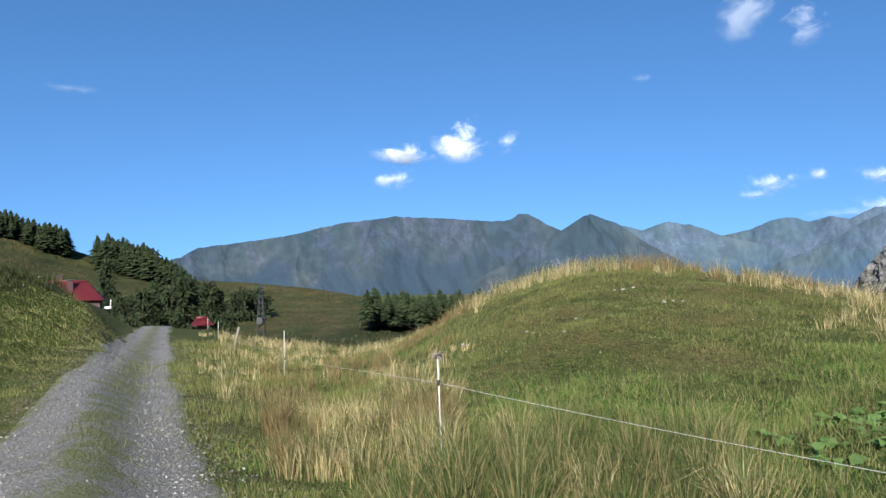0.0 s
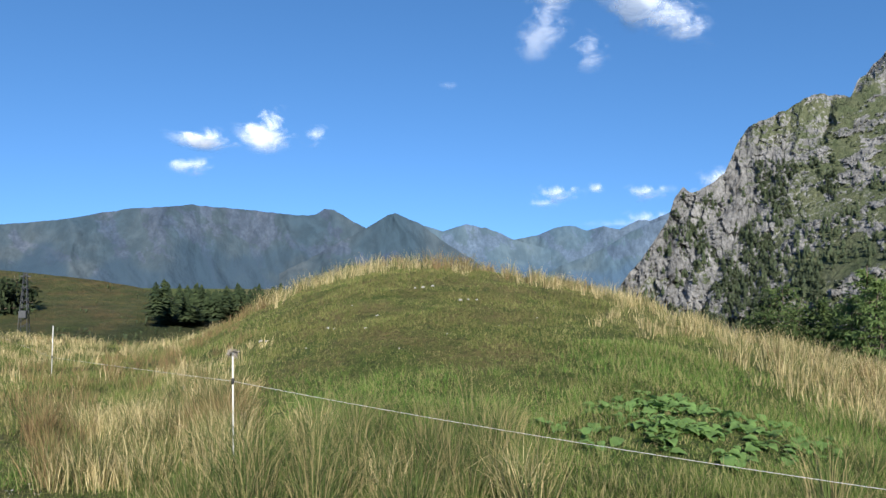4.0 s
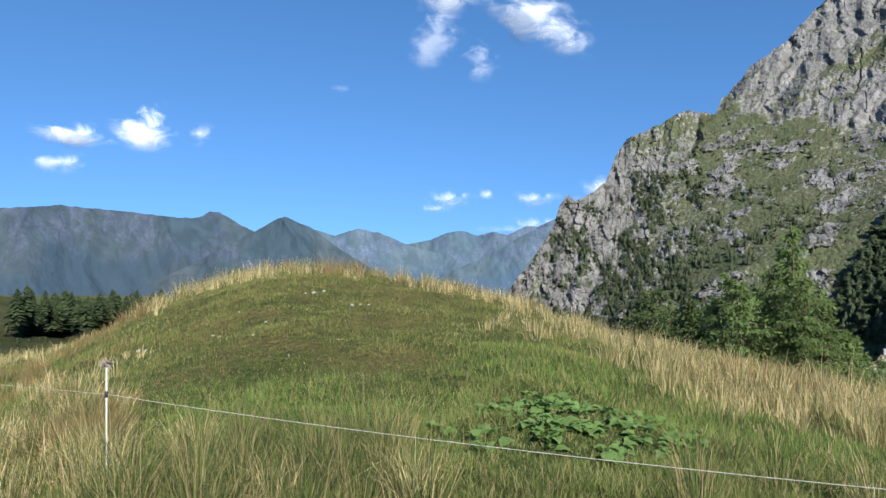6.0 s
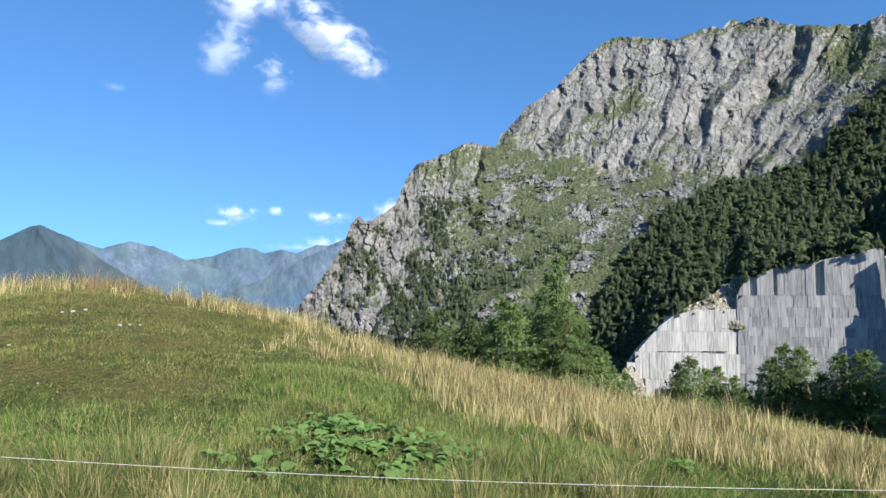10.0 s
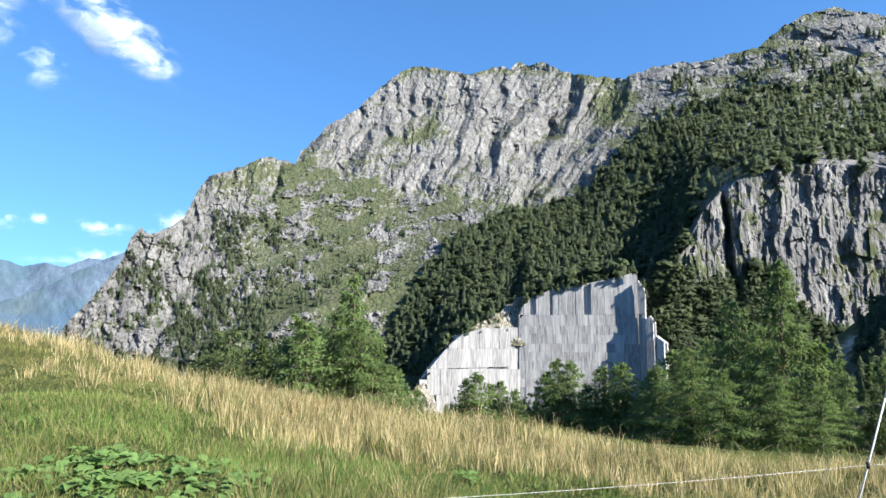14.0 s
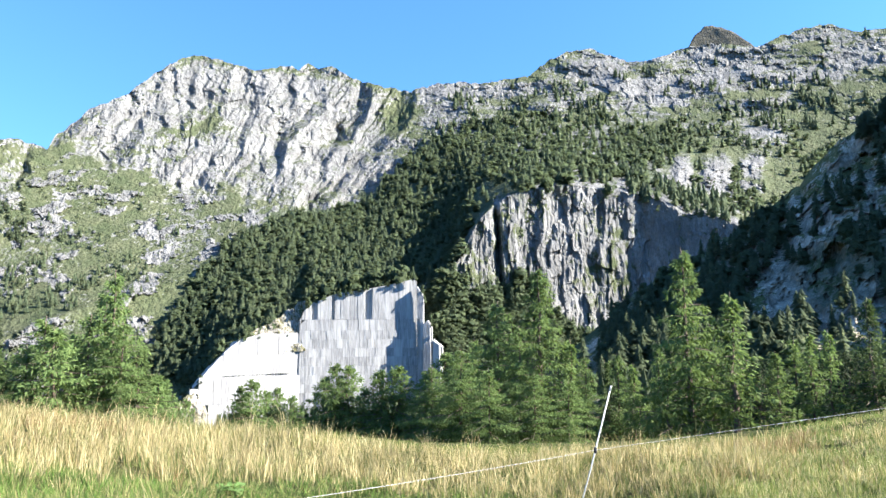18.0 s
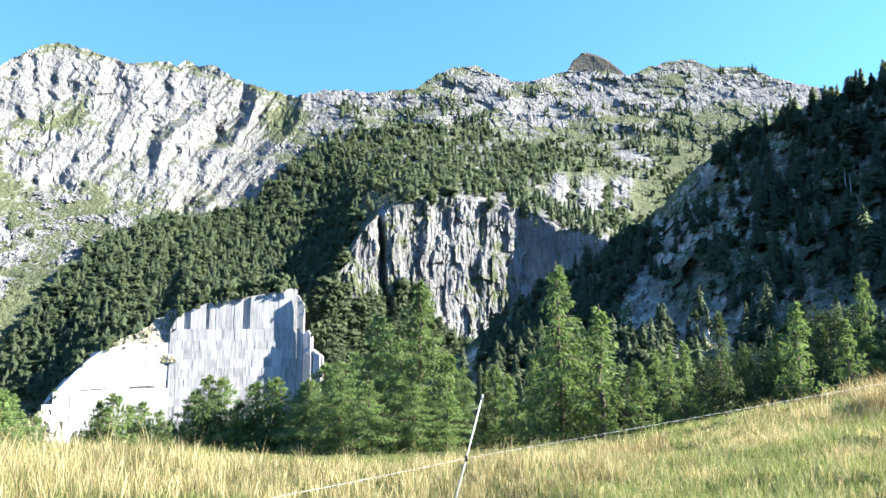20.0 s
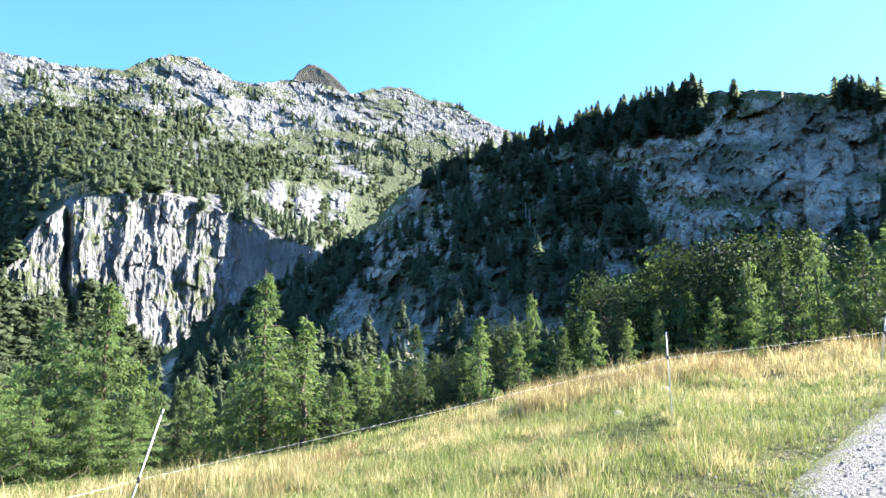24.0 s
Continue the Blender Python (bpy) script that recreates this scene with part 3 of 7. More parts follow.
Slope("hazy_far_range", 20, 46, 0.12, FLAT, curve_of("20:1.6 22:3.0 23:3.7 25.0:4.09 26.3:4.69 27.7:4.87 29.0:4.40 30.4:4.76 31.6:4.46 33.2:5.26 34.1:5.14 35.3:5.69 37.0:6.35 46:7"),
      far_reach(3900, 4350), far_relief(420, 520), hazed_farther_slope, "pale blue mountain range fading into haze", 0.08, 70, turf=far_turf, wood=far_wood)
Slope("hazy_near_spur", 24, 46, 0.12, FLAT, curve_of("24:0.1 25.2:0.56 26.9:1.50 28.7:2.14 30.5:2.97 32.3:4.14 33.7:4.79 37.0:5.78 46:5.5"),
      far_reach(3500, 3750), far_relief(300, 300), hazed_farther_slope, "hazy blue-green spur with pale pastures", 0.06, 60, turf=far_turf, wood=far_wood)
Slope("brown_peak", 97, 110, 0.1, curve_of("0:15 180:15"), curve_of("97:20 99.5:20.8 100.8:22.0 101.6:23.2 102.4:23.7 103.3:23.6 104.6:22.9 106.3:21.4 108:19.6 110:18"),
      lambda az, el, top: 1500 + (el - 15) * 35, far_relief(90, 60), brown_rock, "dark brown rocky peak behind the crest", 0.12, 50,
      turf=lambda p, az, el, up, top: np.full(len(az), 0.62))

# the limestone massif, its wooded spur and the two cliffs
M_FOOT = soft_curve("0:640 30:640 45:560 54:500 57:475 60:453 64:445 68:440 77.6:456 78.3:424 80.2:421 82:430 84:440 92:468 98:498 104:540 122:560", 0.5)
M_FACE_LINE = soft_curve("0:-6 57:-6 60:-4.5 62:-2 63.5:-0.8 67.5:0 69:2.4 72.4:3.4 77.7:4.0 78.6:3.8 80.0:4.4 81.4:6.4 82.6:9 83.5:10.2 85.8:11.8 90.7:12.4 97.6:11.0 102:9.5 105:8 110:6 122:5", 0.45)


def M_FACE(az):
    """The upper edge of the cliffs, ragged east of the quarry."""
    p = np.stack([np.ravel(az) * 1.3, np.zeros(np.size(az)), np.zeros(np.size(az))], 1)
    return M_FACE_LINE(az) + ((fbm(p * 0.9, 3, 0.55) - 0.5) * 5.0).reshape(np.shape(az)) * ease(80.5, 82.5, az) * (1 - 0.75 * ease(96.2, 97.2, az))


# woods at the foot of the cliff reach up to here
M_SKIRT = curve_of("77:-9 78.2:2.5 79.5:4.6 81.5:4.4 82.4:3.2 84.5:3.2 86.4:4.6 89:1.8 92:-0.4 95:-3 122:-3")
M_WOOD = soft_curve("30:-6 50:-5 55:-3 57:-0.5 60:5.8 63:8.2 66.5:10.4 71.8:10.0 74:11.8 76:14.1 81:17.2 88:17.8 95:17.2 105:16.5 115:15 122:14", 0.6)
M_STEP = soft_curve("30:-4 41:-2.5 45:-1 50:1.5 55:3.2 57:3.8 60:5.4 63:7.6 66.5:9.6 71.8:10.0 74:11.5 76:13.8 81:16.6 88:17.6 95:17.2 105:16.5 115:15 122:14", 1.5)
M_STEP_R = soft_curve("0:640 30:640 45:600 50:600 55:622 60:660 66:730 72:770 76:820 81:880 90:900 97:925 105:972 122:1075", 1.8)
M_CREST_LINE = curve_of("30:-3 32:0.2 33.9:2.6 35.5:5.2 36:6.9 36.7:7.8 37.2:7.3 37.9:7.4 38.8:7.9 39.8:8.7 40.6:10.6 41.6:12.2 44.2:13.1 45.4:13.8 46.4:14.0 48.5:13.6 49:14.6 51.2:16.8 54:18.5 56.8:20.9"
                   " 58.6:21.8 61:21.6 63.7:21.2 66.3:21.7 67.3:21.5 68:22.0 69:21.6 70.1:22.0 72:21.0 74.5:20.5 77:20.1 79.4:20.7 81.9:20.7 83:20.5 85.5:20.8 87.5:20.9 89.2:22 90.6:22.6"
                   " 93:22.8 96:21.5 98:21.3 101:22.0 103.5:21.8 106:21.1 108.2:21.6 110.8:21.9 113:20.9 115.7:20.5 117.4:19.4 119.6:18.5 122:17.5")


def M_CREST(az):
    return M_CREST_LINE(az) + np.interp(az, [50, 57, 76, 82, 112, 122], [0.1, 0.28, 0.28, 0.45, 0.45, 0.4])


def bosses(az, el):
    """Bare white rocks standing out above the eastern end of the cliff."""
    spots = ((100.1, 12.9, 0.75, 1.3), (102.7, 12.5, 1.15, 1.5), (105.3, 12.1, 1.0, 1.5))
    return np.clip(sum(np.exp(-((az - a) / w) ** 4 - ((el - e) / h) ** 4) for a, e, w, h in spots), 0, 1)


M_CREST_R = soft_curve("0:700 30:700 36:740 41:830 50:940 58:1010 70:1030 80:1000 90:1022 97:1068 105:1128 112:1182 122:1250", 2)
M_CREST_SOFT = soft_curve("30:2 36:7 41:11.5 46:14.2 51:16.8 57:20.5 63:21.5 70:21.6 77:20.6 85:20.8 92:22 100:21.6 110:21.4 116:20 122:17.5", 1.5)


def massif_reach(az, el, top):
    low, face = M_FOOT(az), M_FACE_LINE(az)
    step = np.maximum(M_STEP(az), face + 0.8)
    crest = np.maximum(M_CREST_SOFT(az), step + 1.5)
    r = low + 26 * np.clip((el + 9) / (face + 9), 0, 1)
    r = r + (M_STEP_R(az) - low - 26) * np.clip((el - face) / (step - face), 0, 1) ** 1.1
    return r + (M_CREST_R(az) - M_STEP_R(az)) * np.clip((el - step) / (crest - step), 0, 1.3) ** 0.85


def rockiness(az, el):
    """Where the massif shows bare rock: 0 wooded or grassy, 1 crags."""
    wood = M_WOOD(az)
    cliff = ease(0.6, -0.4, el - M_FACE(az))
    return np.maximum(cliff, ease(-0.5, 1.0, el - wood))


def saw(u, v, seed):
    """Leaning slabs side by side: each recedes slowly towards its eastern edge, where the next one steps out; their depth changes along v."""
    cell = np.floor(u)
    f = u - cell
    deep = fbm(np.stack([cell * 7.31 + seed, v, cell * 0 + seed], 1), 2)
    return np.where(f < 0.72, f / 0.72, (1 - f) / 0.28) * ease(0.22, 0.7, deep)


def groove(az, el, a0, e0, a1, e1, wide, deep):
    """A gully from one point of the face to another: gentle on its western flank, steep on its eastern one."""
    da, de = a1 - a0, e1 - e0
    u = np.clip(((az - a0) * da + (el - e0) * de) / (da * da + de * de), 0, 1)
    side = ((az - a0) * de - (el - e0) * da) / math.hypot(da, de) * np.sign(de)
    gap = np.hypot(az - a0 - u * da, el - e0 - u * de)
    return deep * np.exp(-(gap / np.where(side < 0, wide * 1.7, wide * 0.55)) ** 2)


# the foot of the great wall, above the grassy slope
W_FOOT = soft_curve("30:-4 36:-2 40:1 43:5 45:9.5 48.7:13.2 54:13.5 58:12.9 61.5:11.5 65:9.9 68.7:9.4 72:10.2 74:12.8 76:15.6 78:17 90:17.6 122:15", 0.6)


def patch_shift(x, z):
    """How far the rock of the wall reaches down into the slope, in degrees."""
    return (fbm(np.stack([x / 30, z * 0 + 14, z / 60], 1), 4, 0.6) - 0.5) * 8.5


def massif_relief(p, az, el):
    k = rockiness(az, el)
    x, z = p[:, 0], p[:, 2]
    flat = np.zeros(len(z))
    lean = np.interp(az, [40, 55, 64, 72, 77, 84], [0.1, 0.13, 0.18, 0.35, 0.31, 0.06])
    s = x - (z - 260) * lean
    warp = fbm(np.stack([x / 110, z / 150, flat], 1), 4) - 0.5
    wob = fbm(np.stack([x / 17, z / 15, flat + 3], 1), 3) - 0.5
    patch = ease(0.36, 0.6, fbm(np.stack([x / 48, z / 42, flat + 5], 1), 3))
    grit = fbm(np.stack([x / 4.4, flat + 2, z / 5.0], 1), 4, 0.65) - 0.5
    # the great wall: pillars of three sizes, broken across by ledges
    wall = ease(-1.0, 0.8, el - W_FOOT(az) + patch_shift(x, z)) * ease(38, 42, az) * ease(80, 76, az)
    pillars = saw(s / 46 + warp * 1.8, z / 90, 3) * 23 + saw(s / 16 + warp * 2.9 + wob * 0.9, z / 34, 9) * 8.5 * (1.2 - 0.65 * patch)
    ribs = saw(s / 6 + warp * 3 + wob, z / 20, 21) * 2.6 * (0.25 + patch) + facets(s / 12 + wob * 0.6, z / 60, 6) * 3.0 + facets(s / 8 + wob * 0.6, z / 22, 2) * 2.6 + facets(x / 3.4, z / 7.0 + wob, 8, 0.15) * 1.0
    tier = (z + 0.22 * x + warp * 60 + wob * 12) / 36
    ledges = (ease(0.0, 0.3, tier - np.floor(tier)) - (tier - np.floor(tier))) * 8 * (0.3 + 0.7 * (1 - patch))
    # gullies, wandering a little
    a, e = az + wob * 0.8 + warp * 1.4, el
    gullies = groove(a, e, 65.0, 9.8, 66.5, 20.3, 0.5, 15) + groove(a, e, 61.6, 11.5, 63.3, 20.0, 0.6, 12) + groove(a, e, 57.5, 16.4, 56.9, 20.4, 0.35, 9) \
        + groove(a, e, 68.3, 9.6, 70.6, 17.0, 0.6, 20) + groove(a, e, 70.6, 17.0, 74.2, 18.4, 0.4, 9) + groove(a, e, 59.4, 12.5, 60.8, 19.5, 0.35, 6) \
        + groove(a, e, 63.8, 12.5, 64.8, 18.5, 0.35, 8)
    gullies = gullies * (0.4 + 0.45 * ease(0.3, 0.65, fbm(np.stack([x / 30, z / 22, flat + 8], 1), 3)))
    out = wall * (pillars + ribs + ledges + gullies)
    # the grassy slope below it: outcrops in bands
    band = (z - 0.4 * x + wob * 8 + warp * 40) / 17
    meadow = (1 - wall) * ease(80, 74, az) * ease(-1, 1, el - M_WOOD(az))
    crop = ease(0.51, 0.61, fbm(np.stack([(x * 0.92 + z * 0.38) / 23, (z * 0.92 - x * 0.38) / 14, flat + 11], 1), 5, 0.64))
    out = out + meadow * (crop * (facets(x / 8 + wob, z / 9, 15) * 4.2 + facets(x / 3.4, z / 4.6 + wob, 16) * 2.0 - 2.8) + (ease(0, 0.4, band - np.floor(band)) - (band - np.floor(band))) * 2)
    # the broken toe of the ridge
    toe = ease(47, 42, az)
    out = out + toe * (saw(x / 26 + warp * 2 - z / 60, z / 40, 51) * 9 + facets(x / 9 + wob, z / 20, 52) * 5.5 + facets(x / 3.6, z / 9 + wob, 53) * 2.2)
    # rounded domes above the eastern woods
    east = ease(77, 82, az) * ease(-1.5, 1.5, el - M_WOOD(az) + 1)
    out = out + east * ((0.5 - fbm(np.stack([x / 40, z / 30, flat + 21], 1), 2)) * 32 + facets(x / 13 + wob, z / 22, 11) * 5.5 + facets(x / 4.8, z / 8 + wob, 17) * 2.2)
    # ledges and small crags that show between the trees
    spur = ease(76, 80, az) * ease(0.5, 1.5, el - M_FACE(az)) * (1 - east)
    out = out + spur * (facets(x / 12 + wob, z / 12, 71, 0.4) * 5 + facets(x / 5, z / 6, 72, 0.4) * 1.8)
    # the eastern cliff
    cliffs = ease(0.4, -0.6, el - M_FACE(az)) * ease(80, 82, az)
    c = x - z * 0.05
    flutes = saw(c / 34 + warp * 1.8, z / 50, 31) * 4.2 + saw(c / 12.5 + warp * 2.4 + wob * 0.8, z / 20, 37) * 1.5 + facets(c / 10 + wob, z / 17, 44) * 3.2 + saw(c / 4.4 + warp * 3 + wob, z / 11, 41) * 0.9
    smooth_east = 1 - 0.8 * ease(96.6, 97.6, az)
    out = out + cliffs * smooth_east * (flutes + facets(c / 4.5, z / 8, 12) * 1.0)
    cleft = 13 * np.exp(-((az - 84.7 - (el - 6) * -0.06 + wob * 0.5) / 0.22) ** 2) * ease(1, 3, el) * ease(11.2, 8.4, el)
    # the cliff turns away from the sun at a smooth slab near its eastern end
    slab = 52 * cliffs * np.clip((az - 96.8) / 6.5, 0, 2)
    boss = bosses(az, el) * (24 - facets(x / 9, z / 11, 61, 0.3) * 8 - saw(c / 8, z / 12, 62) * 5)
    quarry = ease(56, 58, az) * ease(80.5, 79, az) * ease(0.6, -0.4, el - M_FACE(az))
    return (out - grit * (1.0 + 1.6 * k)) * (1 - 0.85 * quarry) + cleft - slab - boss


def massif_turf(p, az, el, up, top):
    x, z = p[:, 0], p[:, 2]
    flat = np.zeros(len(z))
    fine = fbm(np.stack([x / 6.5, flat, z / 4.6], 1), 4, 0.68) - 0.5
    broad = fbm(np.stack([x / 46, flat + 3, z / 34], 1), 3, 0.55) - 0.5
    wall = ease(-0.9, 0.7, el - W_FOOT(az) + patch_shift(x, z)) * ease(38, 41, az) * ease(80, 76, az)
    # the wall: grass on its ledges only
    rock = 0.13 + (up - 0.5) * 0.9 + fine * 0.9 + broad * 0.6
    ramp = np.exp(-(groove(az, el, 53.9, 13.8, 60.4, 16.9, 0.75, 1.0) - 1) ** 2 / 0.4) * 0.34 + groove(az, el, 60.4, 16.9, 61.4, 19.8, 0.5, 0.2)
    # the slope: grass with outcrops, stony on the spur in the middle and towards the toe
    crop = ease(0.51, 0.61, fbm(np.stack([(x * 0.92 + z * 0.38) / 23, (z * 0.92 - x * 0.38) / 14, flat + 11], 1), 5, 0.64))
    stony = np.exp(-((az - 58.3) / 2.4) ** 2 - ((el - 9.6) / 2.6) ** 2) * 0.3 + ease(46.5, 42.5, az) * 0.48
    grassy = 0.78 - crop * 0.66 + fine * 0.95 + broad * 0.5 - stony
    both = rock * wall + grassy * (1 - wall) + ramp * wall
    saddle = np.exp(-((az - 75.9) / 1.5) ** 2 - ((el - 18.4) / 1.6) ** 2) * 0.8
    hump = np.exp(-((az - 45.0) / 3.6) ** 2 - ((el - 12.6) / 1.7) ** 2) * 0.45
    crown = ease(1.0, 0.1, top - el) * 0.35 * ease(55, 58, az) * ease(80, 74, az)
    # domes, cliffs and the ground between the trees in the east
    dome = 0.33 + fine * 1.5 + broad * 1.9 + (up - 0.6) * 0.8 + ease(0.7, 0.1, top - el) * 0.15
    dome = dome + 0.34 * ease(98, 100, az) * ease(17.5, 15.5, el)
    both = both + (dome - both) * ease(77, 80, az)
    cliffs = ease(0.3, -0.6, el - M_FACE(az)) * ease(80, 82, az)
    hang = 0.22 + fine * 1.3 + broad * 1.3 - 0.25 * ease(96, 97, az)
    both = both + (hang - both) * cliffs
    return np.clip(both + saddle + hump + crown - 0.9 * bosses(az, el), 0, 1)


def massif_wood(p, az, el, top):
    n = fbm(p / 30.0, 4, 0.6) - 0.5
    main = ease(0.3, -0.5, el - M_WOOD(az) + n * 4) * ease(0.0, 0.6, el - M_FACE(az)) * ease(56, 58, az)
    main = main * ease(106, 100, az) * ease(-0.2, 0.05, n + 0.2 - 0.3 * ease(78, 82, az))
    return np.maximum(main * (1 - bosses(az, el)), ease(0.3, -0.3, el - M_SKIRT(az) + n * 2))


massif = Slope("limestone_massif", 29, 123, 0.09, curve_of("0:-9 180:-9"), M_CREST, massif_reach, massif_relief, limestone,
               "pale limestone mountain with grassy ledges and dark woods", 0.22, 330, turf=massif_turf, wood=massif_wood, smooth=False)

# the shaded hill in front of the sun
# past 150 degrees, unseen, the crest is built higher to block sun from the slope
# the foot west of 102 degrees is raised to replace a shadow on the cliff
H_LINE = curve_of("86:-6 90:-2.2 91.9:-0.4 94:1.4 96:3.1 99:5.1 102.4:6.9 105.8:9.0 108.5:10.8 110.7:13.2 113:14.5 115.4:15.5 120:17.1 125:17.8 129:18.7 132.4:19.4 136:19.9 140:19.6 143:19.0 149:17.6 155:18.5 163:22 172:25 180:26 185:26")


def H_TOP(az):
    return H_LINE(az) + np.interp(az, [104, 112, 120, 140, 150, 160], [0, 0.2, 0.5, 0.45, 0.3, 0])


H_R = soft_curve("80:270 92:290 101:305 110:310 136:290 150:260 185:230", 3)


def hill_reach(az, el, top):
    return 130 + (H_R(az) - 130) * np.clip((el + 8) / (top + 8), 0, 1) ** 1.2


def hill_relief(p, az, el):
    x, z = p[:, 0], p[:, 2]
    s = x - z * 0.1
    flat = np.zeros(len(z))
    warp = (fbm(np.stack([x / 30, z / 40, flat], 1), 3) - 0.5) * 1.2
    wob = fbm(np.stack([x / 7, z / 8, flat + 3], 1), 3) - 0.5
    tier = (z + 0.25 * x + warp * 30 + wob * 8) / 12
    ledges = (ease(0.0, 0.32, tier - np.floor(tier)) - (tier - np.floor(tier))) * 5
    rib = saw(s / 13 + warp * 1.5, z / 18, 33) * 7
    grit = fbm(np.stack([x / 2.6, flat, z / 3.0], 1), 3, 0.6) - 0.5
    blocks = facets(s / 8 + wob, z / 16, 4) * 6.5 + facets(s / 3.6, z / 9 + warp, 5) * 4.2 + facets(s / 1.8, z / 3.4, 7, 0.1) * 2.2
    return (ledges + rib + blocks - grit * 3.0) * ease(-4, 3, el) * (0.3 + 0.7 * ease(0, 2.5, H_TOP(az) - el))


def hill_turf(p, az, el, up, top):
    n = (fbm(p / 16.0, 4, 0.6) + fbm(p / 5.0 + 7, 4, 0.65)) * 0.62 - 0.62
    scar = np.exp(-((az - 144.5) / 3.2) ** 2 - ((el - 13) / 3.0) ** 2) + 0.6 * np.exp(-((az - 107) / 2.0) ** 2 - ((el - 3) / 2.4) ** 2)
    return np.clip(0.32 + n * 2.4 + (up - 0.6) * 0.7 + ease(1.2, 0.3, top - el) * 0.4 - scar * 0.6, 0, 1)


def hill_wood(p, az, el, top):
    n = fbm(p / 22.0, 4, 0.6) - 0.5
    scar = np.exp(-((az - 144.5) / 3.2) ** 2 - ((el - 12.5) / 3.0) ** 2) + 0.6 * np.exp(-((az - 107) / 1.6) ** 2 - ((el - 3) / 2.0) ** 2) \
        + 0.6 * np.exp(-((az - 134) / 4.0) ** 2 - ((el - 11.5) / 2.8) ** 2)
    return np.clip(ease(-0.1, 0.12, n - 0.02) * 0.75 - scar, 0, 1)


hill = Slope("shaded_hill", 86, 185, 0.16, curve_of("0:-8 200:-8"), H_TOP, hill_reach, hill_relief, shaded_hill_rock,
             "steep rocky hill in shadow with scattered spruces", 0.25, 200, turf=hill_turf, wood=hill_wood, category="hill", smooth=False)

# pastures on the far side of the dip, below the wooded hill
F_TOP = soft_curve("-90:8 -60:7 -40:6.6 -33.6:5.0 -30.8:3.9 -26.7:2.4 -21:0.9 -15.8:0.6 -10.7:0.0 -7:-0.7 -2:-2.2 4:-3.6 10:-5 20:-6", 1.0)
F_R = soft_curve("-90:330 -34:340 -21:300 -10:250 0:200 20:180", 3)
fields = Slope("pasture_slope", -75, 14, 0.35, curve_of("-90:-9 90:-9"), F_TOP,
               lambda az, el, top: 74 + (F_R(az) - 74) * np.clip((el + 9) / (top + 9), 0, 1) ** 1.5,
               lambda p, az, el: -(fbm(p / 26.0, 4) - 0.5) * 22 * ease(-9, -6, el), pasture, "rough sunlit pasture slope below dark woods", 0.06, 90,
               turf=lambda p, az, el, up, top: fbm(p / 9.0, 5, 0.72) * 1.25 + (fbm(np.stack([p[:, 0] / 5, p[:, 1] / 5, p[:, 2] / 1.2], 1), 4, 0.7) - 0.5) * 0.9, wood=lambda p, az, el, top: ease(0.5, 0.66, fbm(np.stack([p[:, 0] / 14, p[:, 1] / 14, p[:, 2] / 1.6], 1), 5, 0.65)) * 0.75, category="hillside")


# ---- distant woods ----
def far_conifer(rng, layers=5, points=7, width=0.3):
    """A rough conifer of unit height: drooping, ragged whorls round a stem. Returns corners and triangles."""
    verts, tris = [], []
    for k in range(layers):
        h0, h1 = 0.06 + 0.84 * k / layers, min(1.0, 0.06 + 0.84 * (k + 1.75) / layers)
        spread = width * (1 - k / layers) ** 0.8 * rng.uniform(0.8, 1.15) + 0.02
        base = len(verts)
        verts.append((rng.normal(0, 0.012), rng.normal(0, 0.012), h1))
        turn = rng.uniform(0, 6.28)
        for j in range(points * 2):
            a = turn + math.pi * j / points + rng.normal(0, 0.08)
            d = spread * ((1.0 if j % 2 else 0.5) + rng.normal(0, 0.14))
            verts.append((math.cos(a) * d, math.sin(a) * d, h0 + (0.0 if j % 2 else 0.05) + rng.normal(0, 0.015)))
        tris += [(base, base + 1 + j, base + 1 + (j + 1) % (points * 2)) for j in range(points * 2)]
    return np.array(verts), np.array(tris)


def far_broadleaf(rng, clumps=9, leaves=11):
    """A rough round-headed tree of unit height: lumps of loose leaf sprays with gaps between them."""
    verts, n = [], 0
    for k in range(clumps):
        a, h = rng.uniform(0, 6.28), 0.2 + 0.68 * (k + rng.uniform(0, 1)) / clumps
        d = 0.3 * math.sin(math.pi * min(1, h * 0.9 + 0.12)) * rng.uniform(0.2, 1.0)
        s = rng.uniform(0.13, 0.22)
        out = rng.normal(0, 1, (leaves, 3)) + [0, 0, 0.25]
        out /= np.linalg.norm(out, axis=1)[:, None]
        c = np.array([math.cos(a) * d, math.sin(a) * d, h]) + out * s * rng.uniform(0.55, 1.0, (leaves, 1)) * [1, 1, 0.8]
        u = np.cross(out, rng.normal(0, 1, (leaves, 3)))
        u /= np.linalg.norm(u, axis=1)[:, None] + 1e-6
        w = np.cross(out, u) + out * rng.normal(0, 0.5, (leaves, 1))
        size = s * rng.uniform(0.45, 0.9, (leaves, 1))
        verts.append(np.stack([c + u * size, c - u * size * 0.6 + w * size * 0.8, c - u * size * 0.6 - w * size * 0.8], 1).reshape(-1, 3))
        n += leaves
    return np.concatenate(verts), np.arange(n * 3).reshape(-1, 3)


